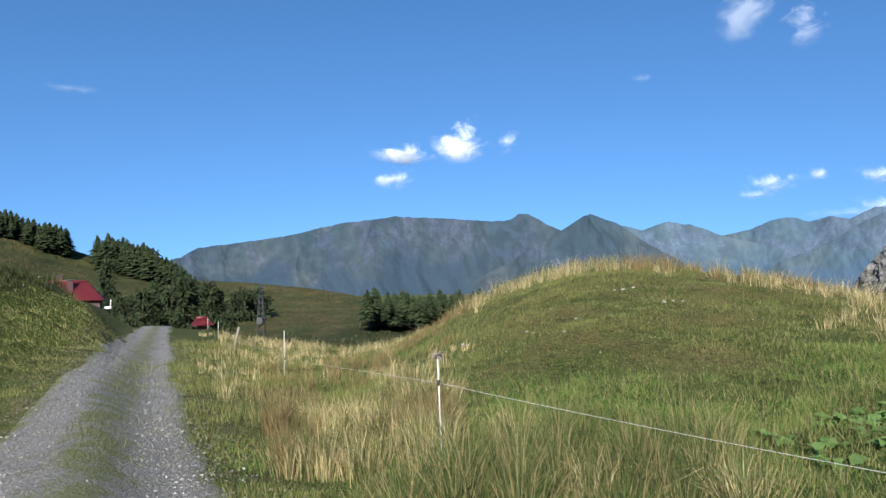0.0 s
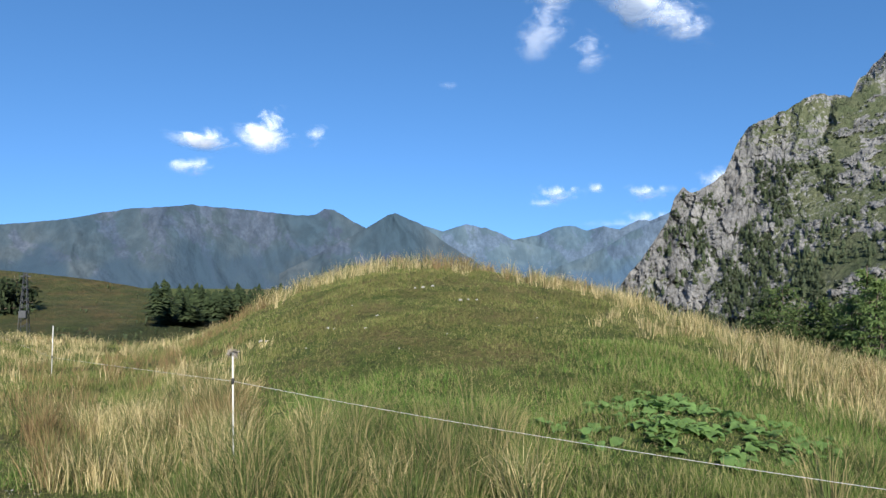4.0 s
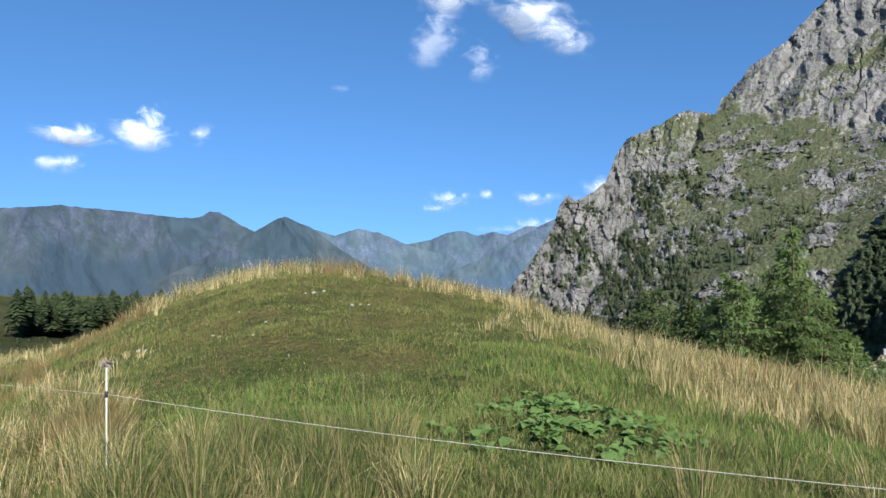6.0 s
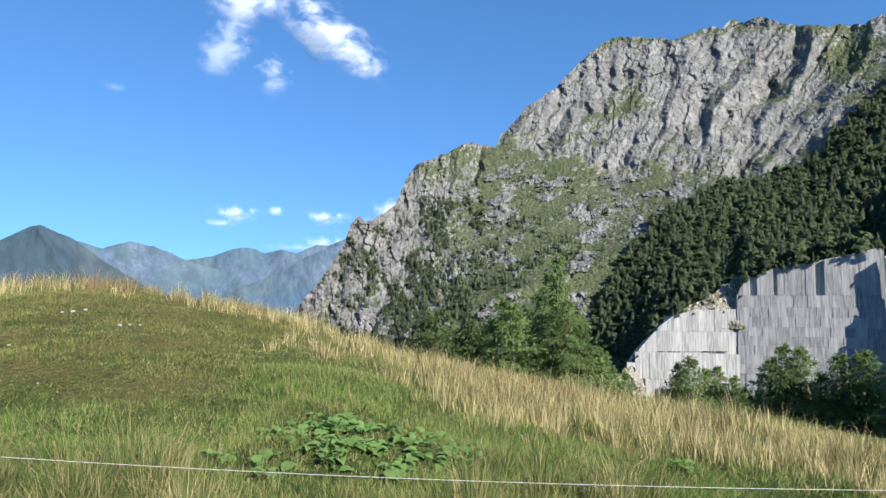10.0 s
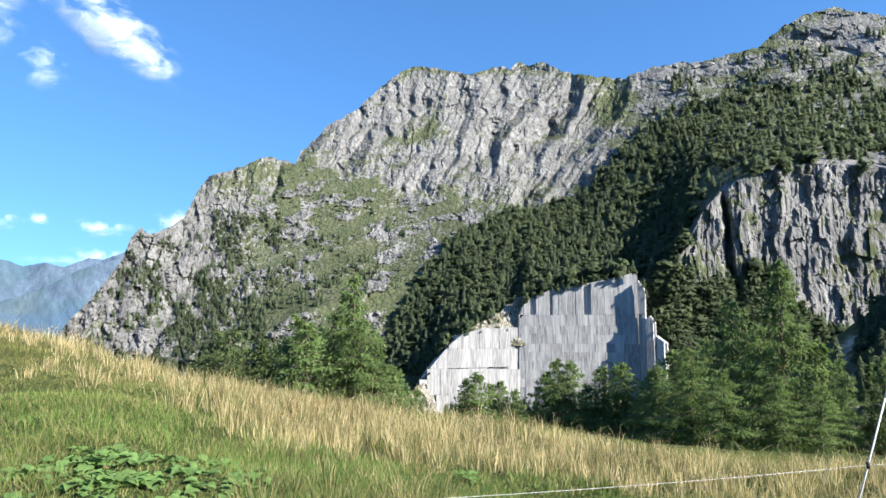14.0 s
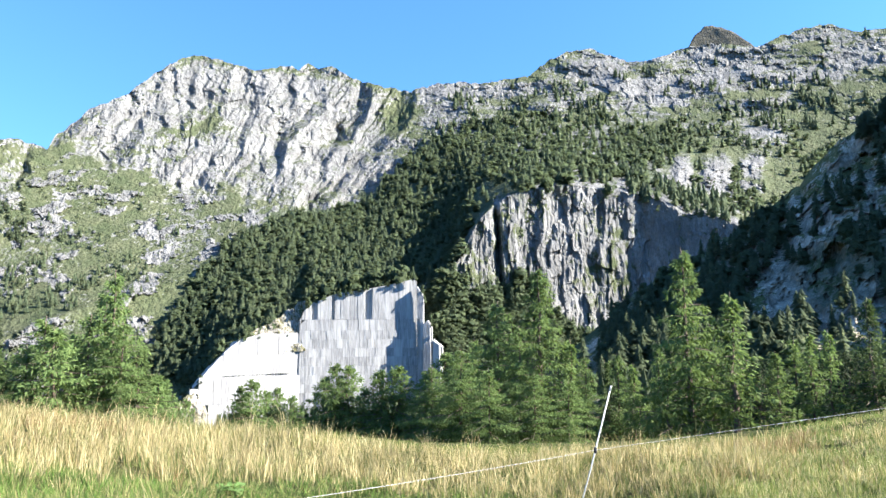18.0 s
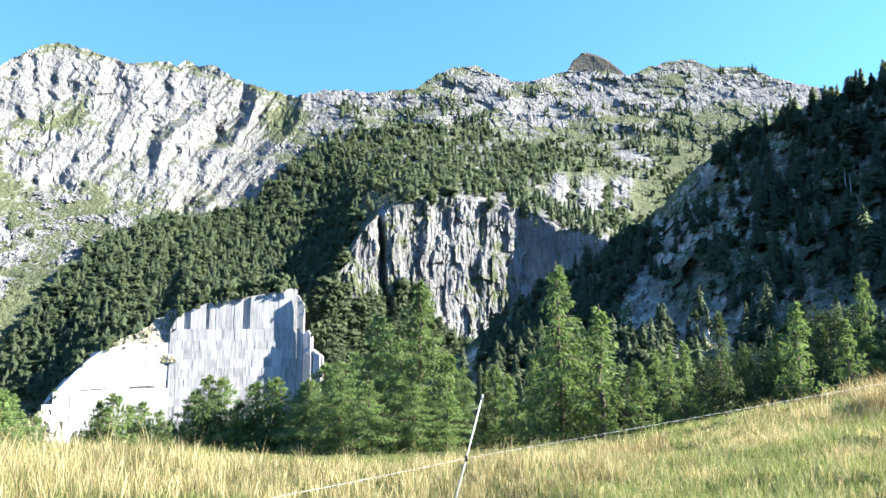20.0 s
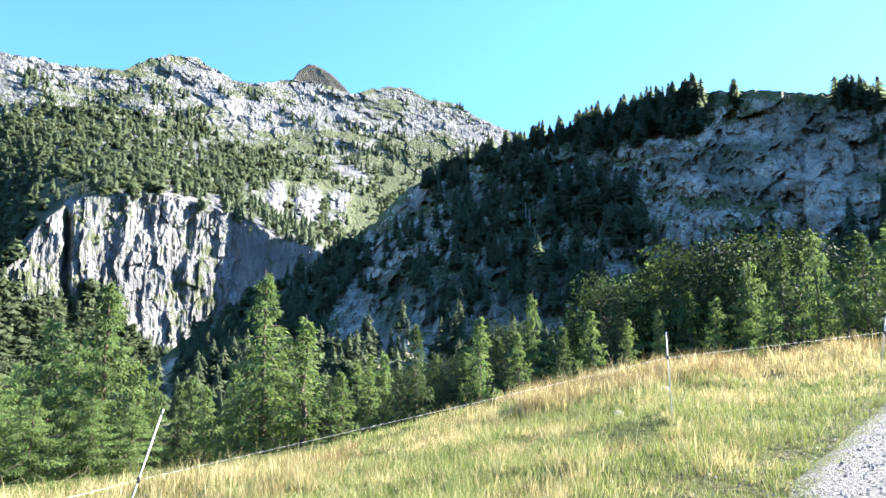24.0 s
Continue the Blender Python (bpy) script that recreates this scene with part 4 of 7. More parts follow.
def scatter_mesh(name, protos, spots, heights, rng, stretch=(0.85, 1.2)):
    """One mesh of many trees: each spot takes one of the shapes, turned and sized at random."""
    vs, ts, outs, n = [], [], [], 0
    pick = rng.integers(0, len(protos), len(spots))
    for i, (v, t) in enumerate(protos):
        here = np.flatnonzero(pick == i)
        a, h = rng.uniform(0, 6.28, len(here)), heights[here]
        w = h * rng.uniform(*stretch, len(here))
        c, s = np.cos(a) * w, np.sin(a) * w
        x = v[None, :, 0] * c[:, None] - v[None, :, 1] * s[:, None]
        y = v[None, :, 0] * s[:, None] + v[None, :, 1] * c[:, None]
        z = v[None, :, 2] * h[:, None]
        o = np.stack([x, y, (v[None, :, 2] - 0.35) * w[:, None] * 0.3 + np.hypot(x, y) * 0.3], -1)
        outs.append((o / (np.linalg.norm(o, axis=-1)[..., None] + 1e-6)).reshape(-1, 3))
        vs.append((np.stack([x, y, z], -1) + spots[here][:, None]).reshape(-1, 3))
        ts.append((t[None] + n + (np.arange(len(here)) * len(v))[:, None, None]).reshape(-1, 3))
        n += len(here) * len(v)
    return np.concatenate(vs), np.concatenate(ts), np.concatenate(outs)


def wood_mesh(name, v, t, out, material_of):
    me = mesh_of(name, v, t, material_of, False)
    me.attributes.new("out", "FLOAT_VECTOR", "POINT").data.foreach_set("vector", out.astype(np.float32).ravel())
    return me


rng = np.random.default_rng(11)
conifers_far = [far_conifer(rng, 8, 6, rng.uniform(0.2, 0.3)) for k in range(6)]
small_rng = np.random.default_rng(77)
conifers_small = [far_conifer(small_rng, 5, 5, small_rng.uniform(0.2, 0.3)) for k in range(6)]
conifers_mid = [far_conifer(rng, 11, 7, rng.uniform(0.19, 0.28)) for k in range(6)]
broad_far = [far_broadleaf(rng, 8) for k in range(6)]
broad_mid = [far_broadleaf(rng, 16, 14) for k in range(4)]


def wood_on(slope, name, label, az, el, keep, heights, protos, material_of, sink=0.06, stretch=(0.85, 1.2)):
    az, el = az[keep], el[keep]
    spots, up = slope.place(az, el)
    h = heights(len(az))
    spots[:, 2] -= h * sink
    v, t, out = scatter_mesh(name, protos, spots, h, rng, stretch)
    return tagged(new(name, wood_mesh(name, v, t, out, material_of)), label, "forest", kind="stuff")


def build_massif_woods():
    n = 12500
    az, el = rng.uniform(56, 112, n), rng.uniform(-4, 18.5, n)
    p = np.stack([np.radians(az) * 600, el * 6, el * 9], 1)
    grain = fbm(p / 28.0, 3)
    top = M_WOOD(az) + (grain - 0.5) * 3.0
    inside = (el > M_FACE(az) + 0.15) & (el < top) | (el < M_SKIRT(az) + (grain - 0.5) * 2)
    mixed = 0.1 + 0.75 * ease(0.46, 0.56, grain)
    belt = ease(85, 87.5, az) * ease(101.5, 99.5, az) * ease(11.8, 12.8, el + (grain - 0.5) * 4) * ease(17.8, 16.8, el + (grain - 0.5) * 5)
    thin = np.where(az > 82.5, np.maximum(belt, mixed * np.where(az > 101, 0.6, 1.0)), 1.0)
    thin = np.where(el < M_SKIRT(az), 1.0, thin)
    keep = inside & (rng.uniform(0, 1, n) < thin)
    keep &= bosses(az, el) < 0.3
    first = keep & (rng.uniform(0, 1, n) < 0.5)
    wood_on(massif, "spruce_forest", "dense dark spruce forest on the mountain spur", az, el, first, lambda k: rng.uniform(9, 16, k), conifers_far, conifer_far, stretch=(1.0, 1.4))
    wood_on(massif, "mixed_forest", "dense dark green broadleaf forest on the mountain spur", az, el, keep & ~first, lambda k: rng.uniform(8, 11, k), broad_far, broadleaf_far, stretch=(1.2, 1.8))
    # scattered trees among the crags above and on the western slope
    n = 12000
    az, el = rng.uniform(33, 118, n), rng.uniform(-3, 21, n)
    p = np.stack([np.radians(az) * 600, el * 6, el * 9], 1)
    clump = fbm(p / 16.0 + 40, 4, 0.6)
    east = (az > 78) & (el > M_WOOD(az) - 1) & (el < M_WOOD(az) + 3.0) & (clump > 0.53)
    west = (az < 58) & (el < 4.5 + (az - 34) * 0.42) & (clump > np.where(az > 44, 0.6, 0.54))
    toe = (az < 46) & (el < 1.6 + (az - 33) * 0.45) & (clump > 0.5)
    dark = (np.abs(az - 46.2) < 1.6) & (np.abs(el - 3.9) < 0.9) | ((np.abs(el - (0.6 + (az - 45) * 0.5)) < 0.55) & (az > 44) & (az < 54)) \
        | ((np.abs(el - (2.2 + (az - 45) * 0.5)) < 0.35) & (az > 45) & (az < 53) & (clump > 0.42))
    crest = (az > 82) & (el > M_CREST(az) - 1.6) & (el < M_CREST(az) - 0.2) & (clump > 0.53)
    ledge = (az > 95.5) & (az < 104) & (np.abs(el - M_FACE(az) - 0.15) < 0.75)
    keep = (east | west | toe | dark | crest | ledge) & (el < M_CREST(az) - 0.15) & (bosses(az, el) < 0.3)
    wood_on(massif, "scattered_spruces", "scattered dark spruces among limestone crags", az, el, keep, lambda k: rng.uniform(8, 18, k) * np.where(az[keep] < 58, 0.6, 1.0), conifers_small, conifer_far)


def build_massif_shrubs():
    n = 9000
    az, el = rng.uniform(33, 119, n), rng.uniform(-3, 21.5, n)
    p = np.stack([np.radians(az) * 600, el * 6, el * 9], 1)
    clump = fbm(p / 11.0 + 90, 4, 0.65) - 0.05 * ease(46, 42, az) - 0.08 * ease(48, 52, az) * ease(76, 72, az) * ease(11, 14, el)
    keep = (clump > np.where(az > 80, 0.545, 0.53)) & (el < M_CREST(az) - 0.3) & ((el > M_WOOD(az)) | (az > 84))
    keep &= (el > M_SKIRT(az)) & ((az < 58) | (el > M_FACE(az) - 3))
    wood_on(massif, "crag_shrubs", "small dark shrubs clinging to limestone ledges", az, el, keep, lambda k: rng.uniform(2.5, 6.5, k), [far_broadleaf(rng, 2) for k in range(4)], broadleaf_far, 0.2)


# leaf colours lifted the same way, as haze would lift the darks
broadleaf_far = leafy("haze_lightened_broadleaf", (0.07, 0.1, 0.052), (0.108, 0.134, 0.068), (0.115, 0.15, 0.07), 0.55, "out", round_off=2.6)


def build_toe_pines():
    n = 5200
    az, el = rng.uniform(33.5, 47.5, n), rng.uniform(-3.5, 9.5, n)
    p = np.stack([(np.radians(az) * 640 + el * 4) / 17, az * 0 + 8, el * 11 / 34], 1)
    keep = (fbm(p, 4, 0.62) > 0.56) & (el < M_CREST(az) - 0.8)
    wood_on(massif, "dwarf_pines", "dark dwarf pines in the gullies of the ridge", az, el, keep, lambda k: rng.uniform(3, 7, k), broad_far + conifers_small, conifer_far, 0.15)


build_massif_woods()
build_massif_shrubs()
build_toe_pines()


def build_hill_woods():
    n = 4300
    az, el = rng.uniform(90, 178, n), rng.uniform(-6, 20.5, n)
    spot = np.stack([np.radians(az) * 240, el * 3, el * 4], 1)
    grain = fbm(spot / 20.0 + 3, 3)
    scar = np.exp(-((az - 144.5) / 3.4) ** 2 - ((el - 12.5) / 3.4) ** 2) + 0.7 * np.exp(-((az - 107) / 1.7) ** 2 - ((el - 3) / 2.2) ** 2) \
        + 0.5 * np.exp(-((az - 134) / 4.5) ** 2 - ((el - 11.5) / 3.0) ** 2)
    keep = (el < H_TOP(az) - 0.1) & (rng.uniform(0, 1, n) < 0.05 + 0.7 * ease(0.45, 0.57, grain) + 0.05 * ease(112, 117, az) * ease(128, 122, az) - 0.34 * ease(126, 131, az) - scar)
    keep &= (el > -3) & (rng.uniform(0, 1, n) < 0.75)
    keep |= (az < 112) & (el < H_TOP(az) - 0.1) & (np.abs(az - 107) + np.abs(el - 2.6) > 3.4) & (rng.uniform(0, 1, n) < np.where(az < 104, 0.85, 0.14))
    crest = (el > H_TOP(az) - 1.5) & (el < H_TOP(az) - 0.1)
    rim = crest & ((rng.uniform(0, 1, n) < 0.95 * ease(111, 114, az) * ease(131, 128.5, az)) | (np.abs(az - 147.3) < 1.6) | (np.abs(az - 139) < 0.25))
    keep &= ~crest | rim
    first = rng.uniform(0, 1, n) < 0.72
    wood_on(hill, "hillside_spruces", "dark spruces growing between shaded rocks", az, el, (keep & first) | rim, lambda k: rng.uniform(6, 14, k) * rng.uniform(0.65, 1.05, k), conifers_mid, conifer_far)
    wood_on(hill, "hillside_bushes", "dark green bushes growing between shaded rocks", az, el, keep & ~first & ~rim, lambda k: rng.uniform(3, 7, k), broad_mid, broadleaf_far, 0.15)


def build_hill_clumps():
    az = np.concatenate([rng.uniform(112.5, 136, 125), rng.uniform(146, 148.8, 26), rng.normal(139, 0.12, 2), rng.normal(133.5, 0.7, 5)])
    el = H_TOP(az) - rng.uniform(0.15, 0.9, len(az))
    spots, up = hill.place(az, el)
    v, t, out = scatter_mesh("crest_spruces", conifers_mid, spots - [0, 0, 0.8], rng.uniform(6, 12, len(az)), rng, (1.0, 1.5))
    tagged(new("crest_spruces", wood_mesh("crest_spruces", v, t, out, conifer_far)), "dark spruces along the crest of the hill", "forest", kind="stuff")
    # stands: middle, spread and number
    stands = ((121, 9.5, 3.0, 3.2, 34), (126.2, 12.2, 1.4, 2.0, 38), (129.8, 10.2, 0.8, 1.3, 22), (122.5, 14.6, 1.6, 1.2, 26), (117, 10.4, 1.1, 1.6, 18))
    az = np.concatenate([rng.normal(a, wide, n) for a, e, wide, high, n in stands] + [rng.uniform(126, 136.5, 95)])
    el = np.concatenate([rng.normal(e, high, n) for a, e, wide, high, n in stands] + [H_TOP(az[-95:]) - 0.3 - 3.0 * rng.uniform(0, 1, 95) ** 1.4])
    keep = (el < H_TOP(az) - np.where(az > 126, 0.3, 1)) & (el > 2)
    wood_on(hill, "spruce_stand", "stand of tall dark spruces on the rocky hillside", az, el, keep, lambda k: rng.uniform(8, 15, k), conifers_mid, conifer_far, stretch=(1.0, 1.5))


def build_foot_woods():
    # extra trees, put here to darken pale rock that should lie in deep shade
    az, el = rng.uniform(93, 108.5, 420), rng.uniform(-4, 9, 420)
    keep = (el < H_TOP(az) - 0.05) & (((az - 106.6) / 1.9) ** 2 + ((el - 2.4) / 2.4) ** 2 > 1)
    some = rng.uniform(0, 1, len(az)) < 0.6
    wood_on(hill, "foot_spruces", "dark spruces at the shady foot of the hill", az, el, keep & some, lambda k: rng.uniform(6, 12, k), conifers_mid, conifer_far, stretch=(1.0, 1.5))
    wood_on(hill, "foot_bushes", "dark bushes at the shady foot of the hill", az, el, keep & ~some, lambda k: rng.uniform(4, 8, k), broad_mid, broadleaf_far, 0.15)


build_hill_woods()
build_hill_clumps()
build_foot_woods()
for az, el, tall in ((121.6, 10.2, 11.0), (121.9, 10.0, 9.0)):
    spot, up = hill.place(np.array([az]), np.array([el]))
    trunk = part("trunk", tube([(0, 0, -1), (0.05, 0, tall * 0.5), (0.12, 0.05, tall)], [0.2, 0.15, 0.05], 6), dead_wood, new("dead_tree"))
    part("branch", tube([(0.05, 0, tall * 0.6), (0.7, 0.2, tall * 0.68)], [0.06, 0.02], 5), dead_wood, trunk.parent)
    trunk.parent.location = spot[0]
    tagged(trunk.parent, "bare bleached dead conifer trunk on the rocky hillside", "dead tree", "dead trunks on the hill")


def build_pasture_scrub():
    n = 900
    az, el = rng.uniform(-42, 0, n), rng.uniform(-6, 4.5, n)
    clump = fbm(np.stack([az * 0.5, el * 0.9, az * 0], 1), 3)
    keep = (el < F_TOP(az) - 0.15) & (clump > 0.5)
    wood_on(fields, "pasture_scrub", "low dark scrub scattered over the pasture", az, el, keep, lambda k: rng.uniform(0.5, 1.7, k), [far_broadleaf(rng, 4) for k in range(3)], broadleaf_far, 0.2)


build_pasture_scrub()


def build_pasture_woods():
    az = rng.uniform(-42, -20.3, 700)
    az = az[(fbm(np.stack([az * 2.2, az * 0, az * 0 + 4], 1), 2) > 0.38) | (az > -27)]
    az = az[np.abs(az + 28.65) > 0.3]
    n = len(az)
    el = F_TOP(az) - rng.uniform(0.0, 0.75, n)
    spots, up = fields.place(az, el)
    crown = np.interp(az, [-42, -33.7, -31.6, -29, -27.5, -24, -21.9, -20.6, -20], [8.6, 6.3, 5.6, 5.0, 4.85, 3.8, 2.4, 1.3, 0.9])
    h = np.hypot(spots[:, 0], spots[:, 1]) * (np.tan(np.radians(crown)) - np.tan(np.radians(el)))
    v, t, out = scatter_mesh("hilltop_wood", conifers_mid, spots, np.clip(h, 3, 16) * rng.uniform(0.4, 1.05, n), rng, (1.0, 1.9))
    tagged(new("hilltop_wood", wood_mesh("hilltop_wood", v, t, out, dark_conifer)), "dark conifer wood along the top of the pasture", "forest", kind="stuff")
    n = 230
    az = rng.uniform(-6.6, 9, n)
    el = -1.9 - rng.uniform(0, 1.5, n) - np.maximum(0, az) * 0.1
    spots = np.stack([*polar(az, rng.uniform(150, 215, n)), np.zeros(n)], 1)
    spots[:, 2] = EYE + np.hypot(spots[:, 0], spots[:, 1]) * np.tan(np.radians(el)) - 1
    v, t, out = scatter_mesh("conifer_grove", conifers_mid, spots, rng.uniform(4.0, 7.6, n), rng, (1.2, 1.9))
    tagged(new("conifer_grove", wood_mesh("conifer_grove", v, t, out, dark_conifer)), "dense dark conifer grove behind the knoll", "forest", kind="stuff")


build_pasture_woods()


def build_valley_woods():
    n = 1500
    az, r = rng.uniform(40, 120, n), rng.uniform(85, 400, n)
    x, y = polar(az, r)
    z = ground_z(x, y)
    h = rng.uniform(9, 16, n)
    line = EYE + r * np.tan(np.radians(np.interp(az, [40, 56, 60, 80, 90, 120], [-3.2, -3.6, -6.2, -4.6, -2.5, -2.0])))
    h = np.minimum(h, line - z)
    keep = h > 4
    v, t, out = scatter_mesh("valley_forest", [far_conifer(rng, 7, 6, 0.24) for k in range(5)], np.stack([x, y, z - 0.3], 1)[keep], h[keep], rng)
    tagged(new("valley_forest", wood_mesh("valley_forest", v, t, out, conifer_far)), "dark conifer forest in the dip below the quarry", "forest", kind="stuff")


build_valley_woods()


# ---- the nearer trees, each of its own ----
def sprays(rng, origins, outward, length, width, droop):
    """Small pointed sprays of needles or leaves, two triangles each, at many origins."""
    n = len(origins)
    d = outward + rng.normal(0, 0.55, (n, 3))
    d[:, 2] += droop + rng.normal(0, 0.25, n)
    d /= np.linalg.norm(d, axis=1)[:, None]
    s = np.cross(d, rng.normal(0, 1, (n, 3)))
    s /= np.linalg.norm(s, axis=1)[:, None] + 1e-9
    L, W = length * rng.uniform(0.6, 1.3, (n, 1)), width * rng.uniform(0.7, 1.3, (n, 1))
    sag = np.array([0, 0, -0.12]) * L
    c, e = origins + d * L * 0.55 + s * W + sag * 0.3, origins + d * L * 0.55 - s * W + sag * 0.3
    tip = origins + d * L + sag
    verts = np.stack([origins, c, tip, e], 1).reshape(-1, 3)
    k = np.arange(n)[:, None] * 4
    tris = np.concatenate([k + [0, 1, 2], k + [0, 2, 3]], 0)
    return verts, tris


def outward_layer(me, v, middle):
    """Which way each spray faces, away from the stem, for the soft light of the whole crown."""
    d = v - np.array([0, 0, middle])
    d[:, 2] = d[:, 2] * 0.35 + 0.25 * np.hypot(d[:, 0], d[:, 1])
    d /= np.linalg.norm(d, axis=1)[:, None] + 1e-6
    me.attributes.new("out", "FLOAT_VECTOR", "POINT").data.foreach_set("vector", d.astype(np.float32).ravel())
    return me


def conifer(name, label, seed, height, reach, needles, density=1.0, low=0.04, droop=-0.25, taper=0.85, spray=0.42, boughs=92, hang=1.0):
    """A larch or spruce: tapered trunk, boughs in uneven whorls, and hanging sprays on each bough."""
    rng = np.random.default_rng(seed)
    tree = new(name)
    bend = [(rng.normal(0, 0.1) * k / 6, rng.normal(0, 0.1) * k / 6, height * k / 8) for k in range(9)]
    limbs = tube(bend, [0.016 * height * (1.05 - 0.97 * k / 8) for k in range(9)], 8)
    origins, outward = [], []
    for k in range(boughs):
        f = low + (0.985 - low) * (k + rng.uniform(0, 0.9)) / boughs
        h, a = f * height, k * 2.4 + rng.normal(0, 0.35)
        far = 1.3 * reach * (min(1, (1 - f) ** taper + 0.03)) * rng.uniform(0.62, 1.12) * (0.75 + 0.25 * min(1, f / 0.18))
        if rng.uniform() < 0.08:
            far *= 0.45
        rise = rng.normal(0.12, 0.1) + 0.5 * max(0, f - 0.6)
        m = max(3, int(far / 0.33))
        u = (np.arange(m) + 0.6) / m
        drop = -0.42 * far * u ** 1.7 * (1 - 0.65 * f) + 0.16 * far * np.maximum(0, u - 0.7)
        way = np.array([math.cos(a), math.sin(a), 0])
        line = np.array([0, 0, h]) + way[None] * (far * u)[:, None]
        line[:, 2] += rise * far * u + drop
        across = np.array([-math.sin(a), math.cos(a), 0])
        per = max(2, int(7 * density))
        for q, p in zip(u, line):
            fan = far * 0.2 * (1 - 0.6 * abs(q - 0.5)) * (0.35 + q * 0.65)
            for w in rng.normal(0, 1, per):
                o = p + across * w * fan + np.array([0, 0, rng.normal(0, 0.04) - abs(w) * 0.3 * fan - abs(rng.normal(0, 0.1)) * hang])
                origins.append(o)
                outward.append(way * 0.55 + across * np.sign(w) * 0.4)
        if far > 0.6:
            a0, a1, a2 = Vector((0, 0, h)), Vector(line[len(line) // 2]), Vector(line[-1])
            thick = 0.012 + 0.012 * far
            for s0, s1, t0, t1 in ((a0, a1, thick, thick * 0.6), (a1, a2, thick * 0.6, thick * 0.2)):
                ring = []
                for c, t in ((s0, t0), (s1, t1)):
                    ring.append([limbs.verts.new(c + Vector((math.cos(b) * across[0], math.cos(b) * across[1], math.sin(b))) * t) for b in (0, 2.09, 4.19)])
                for j in range(3):
                    limbs.faces.new((ring[0][j], ring[0][(j + 1) % 3], ring[1][(j + 1) % 3], ring[1][j]))
    part("trunk", limbs, bark, tree, "grey-brown bark with thin drooping limbs")
    v, t = sprays(rng, np.array(origins), np.array(outward), spray, spray * 0.13, droop)
    part_of("crown", outward_layer(mesh_of("crown", v, t, needles, False), v, height * 0.42), tree, "feathery needle sprays with gaps")
    tree["tall"] = height
    return tagged(tree, label, "tree")


def broadleaf(name, label, seed, height, reach, leaves, clumps=60):
    """A round-headed tree or bush: forked trunk and a crown of leafy clumps with gaps."""
    rng = np.random.default_rng(seed)
    tree = new(name)
    wood = tube([(0, 0, 0), (0.1, 0.05, height * 0.3), (0.05, -0.1, height * 0.75)], [0.02 * height, 0.014 * height, 0.004 * height], 8)
    limbs = wood
    origins, outward = [], []
    for k in range(clumps):
        f = rng.uniform(0.1, 0.98)
        a = rng.uniform(0, 6.28)
        shell = reach * math.sin(math.pi * (0.12 + 0.8 * f)) ** 0.7 * rng.uniform(0.45, 1.05)
        c = np.array([math.cos(a) * shell, math.sin(a) * shell, f * height * rng.uniform(0.9, 1.03)])
        size = rng.uniform(0.10, 0.18) * height
        m = 150
        n = rng.normal(0, 1, (m, 3))
        n /= np.linalg.norm(n, axis=1)[:, None]
        origins.append(c + n * size * rng.uniform(0.35, 1.0, (m, 1)) * [1, 1, 0.75])
        outward.append(n)
        root = Vector((0, 0, max(0.15, f - 0.25) * height * 0.8))
        ring = [[limbs.verts.new(q + Vector((math.cos(b), math.sin(b), 0)) * t) for b in (0, 2.09, 4.19)] for q, t in ((root, 0.05), (Vector(c), 0.012))]
        for j in range(3):
            limbs.faces.new((ring[0][j], ring[0][(j + 1) % 3], ring[1][(j + 1) % 3], ring[1][j]))
    part("trunk", limbs, bark, tree, "grey-brown bark with spreading limbs")
    v, t = sprays(rng, np.concatenate(origins), np.concatenate(outward), 0.019 * height, 0.0072 * height, -0.1)
    part_of("crown", outward_layer(mesh_of("crown", v, t, leaves, False), v, height * 0.5), tree, "leafy crown with gaps")
    tree["tall"] = height
    return tagged(tree, label, "tree")


TREES = {
    "wide": conifer("larch_tree", "broad old larch with drooping green sprays", 1, 14, 4.6, larch_green, 3.0, droop=-0.7, taper=0.74, spray=0.36, boughs=62, hang=2.2),
    "tall": conifer("larch_tree", "tall green larch with layered drooping branches", 2, 15, 3.7, larch_green, 3.0, droop=-0.7, taper=0.92, spray=0.36, boughs=60, hang=2.2),
    "light": conifer("larch_tree", "slender light green larch", 3, 10, 2.3, larch_green, 2.1, droop=-0.4, taper=0.92, spray=0.34, boughs=54, hang=1.4),
    "young": conifer("larch_tree", "bushy young green larch", 9, 8, 3.3, larch_green, 2.6, droop=-0.4, taper=0.82, spray=0.32, boughs=60, hang=1.3),
    "spruce": conifer("spruce_tree", "dark green spruce with level branches", 4, 10, 2.6, spruce_green, 1.5, taper=0.9, droop=-0.15, spray=0.33, boughs=95),
    "pine": conifer("spruce_tree", "bushy dark green spruce", 5, 9, 3.4, spruce_green, 1.6, taper=0.55, droop=-0.1, spray=0.38, boughs=95),
    "bush": broadleaf("broadleaf_tree", "round-headed dark green broadleaf tree", 6, 9, 3.6, broad_green, 95),
}
first_use = set()


def plant(kind, az, r, top_el, turn, squeeze=1.0, group="trees below the meadow"):
    """A tree whose tip reaches an elevation angle; it stands on the ground at that distance."""
    x, y, z = ground_at(az, r)
    h = EYE + r * math.tan(radians(top_el)) - z + 0.25
    model = TREES[kind]
    s = h / model["tall"]
    m = Matrix.LocRotScale((x, y, z - 0.25), Euler((0, 0, radians(turn))), (s * squeeze, s * squeeze, s))
    if kind not in first_use:
        first_use.add(kind)
        model.matrix_basis = m
        tree = model
    else:
        tree = copy_thing(model, Matrix())
        tree.matrix_basis = m
    return tagged(tree, group=group)


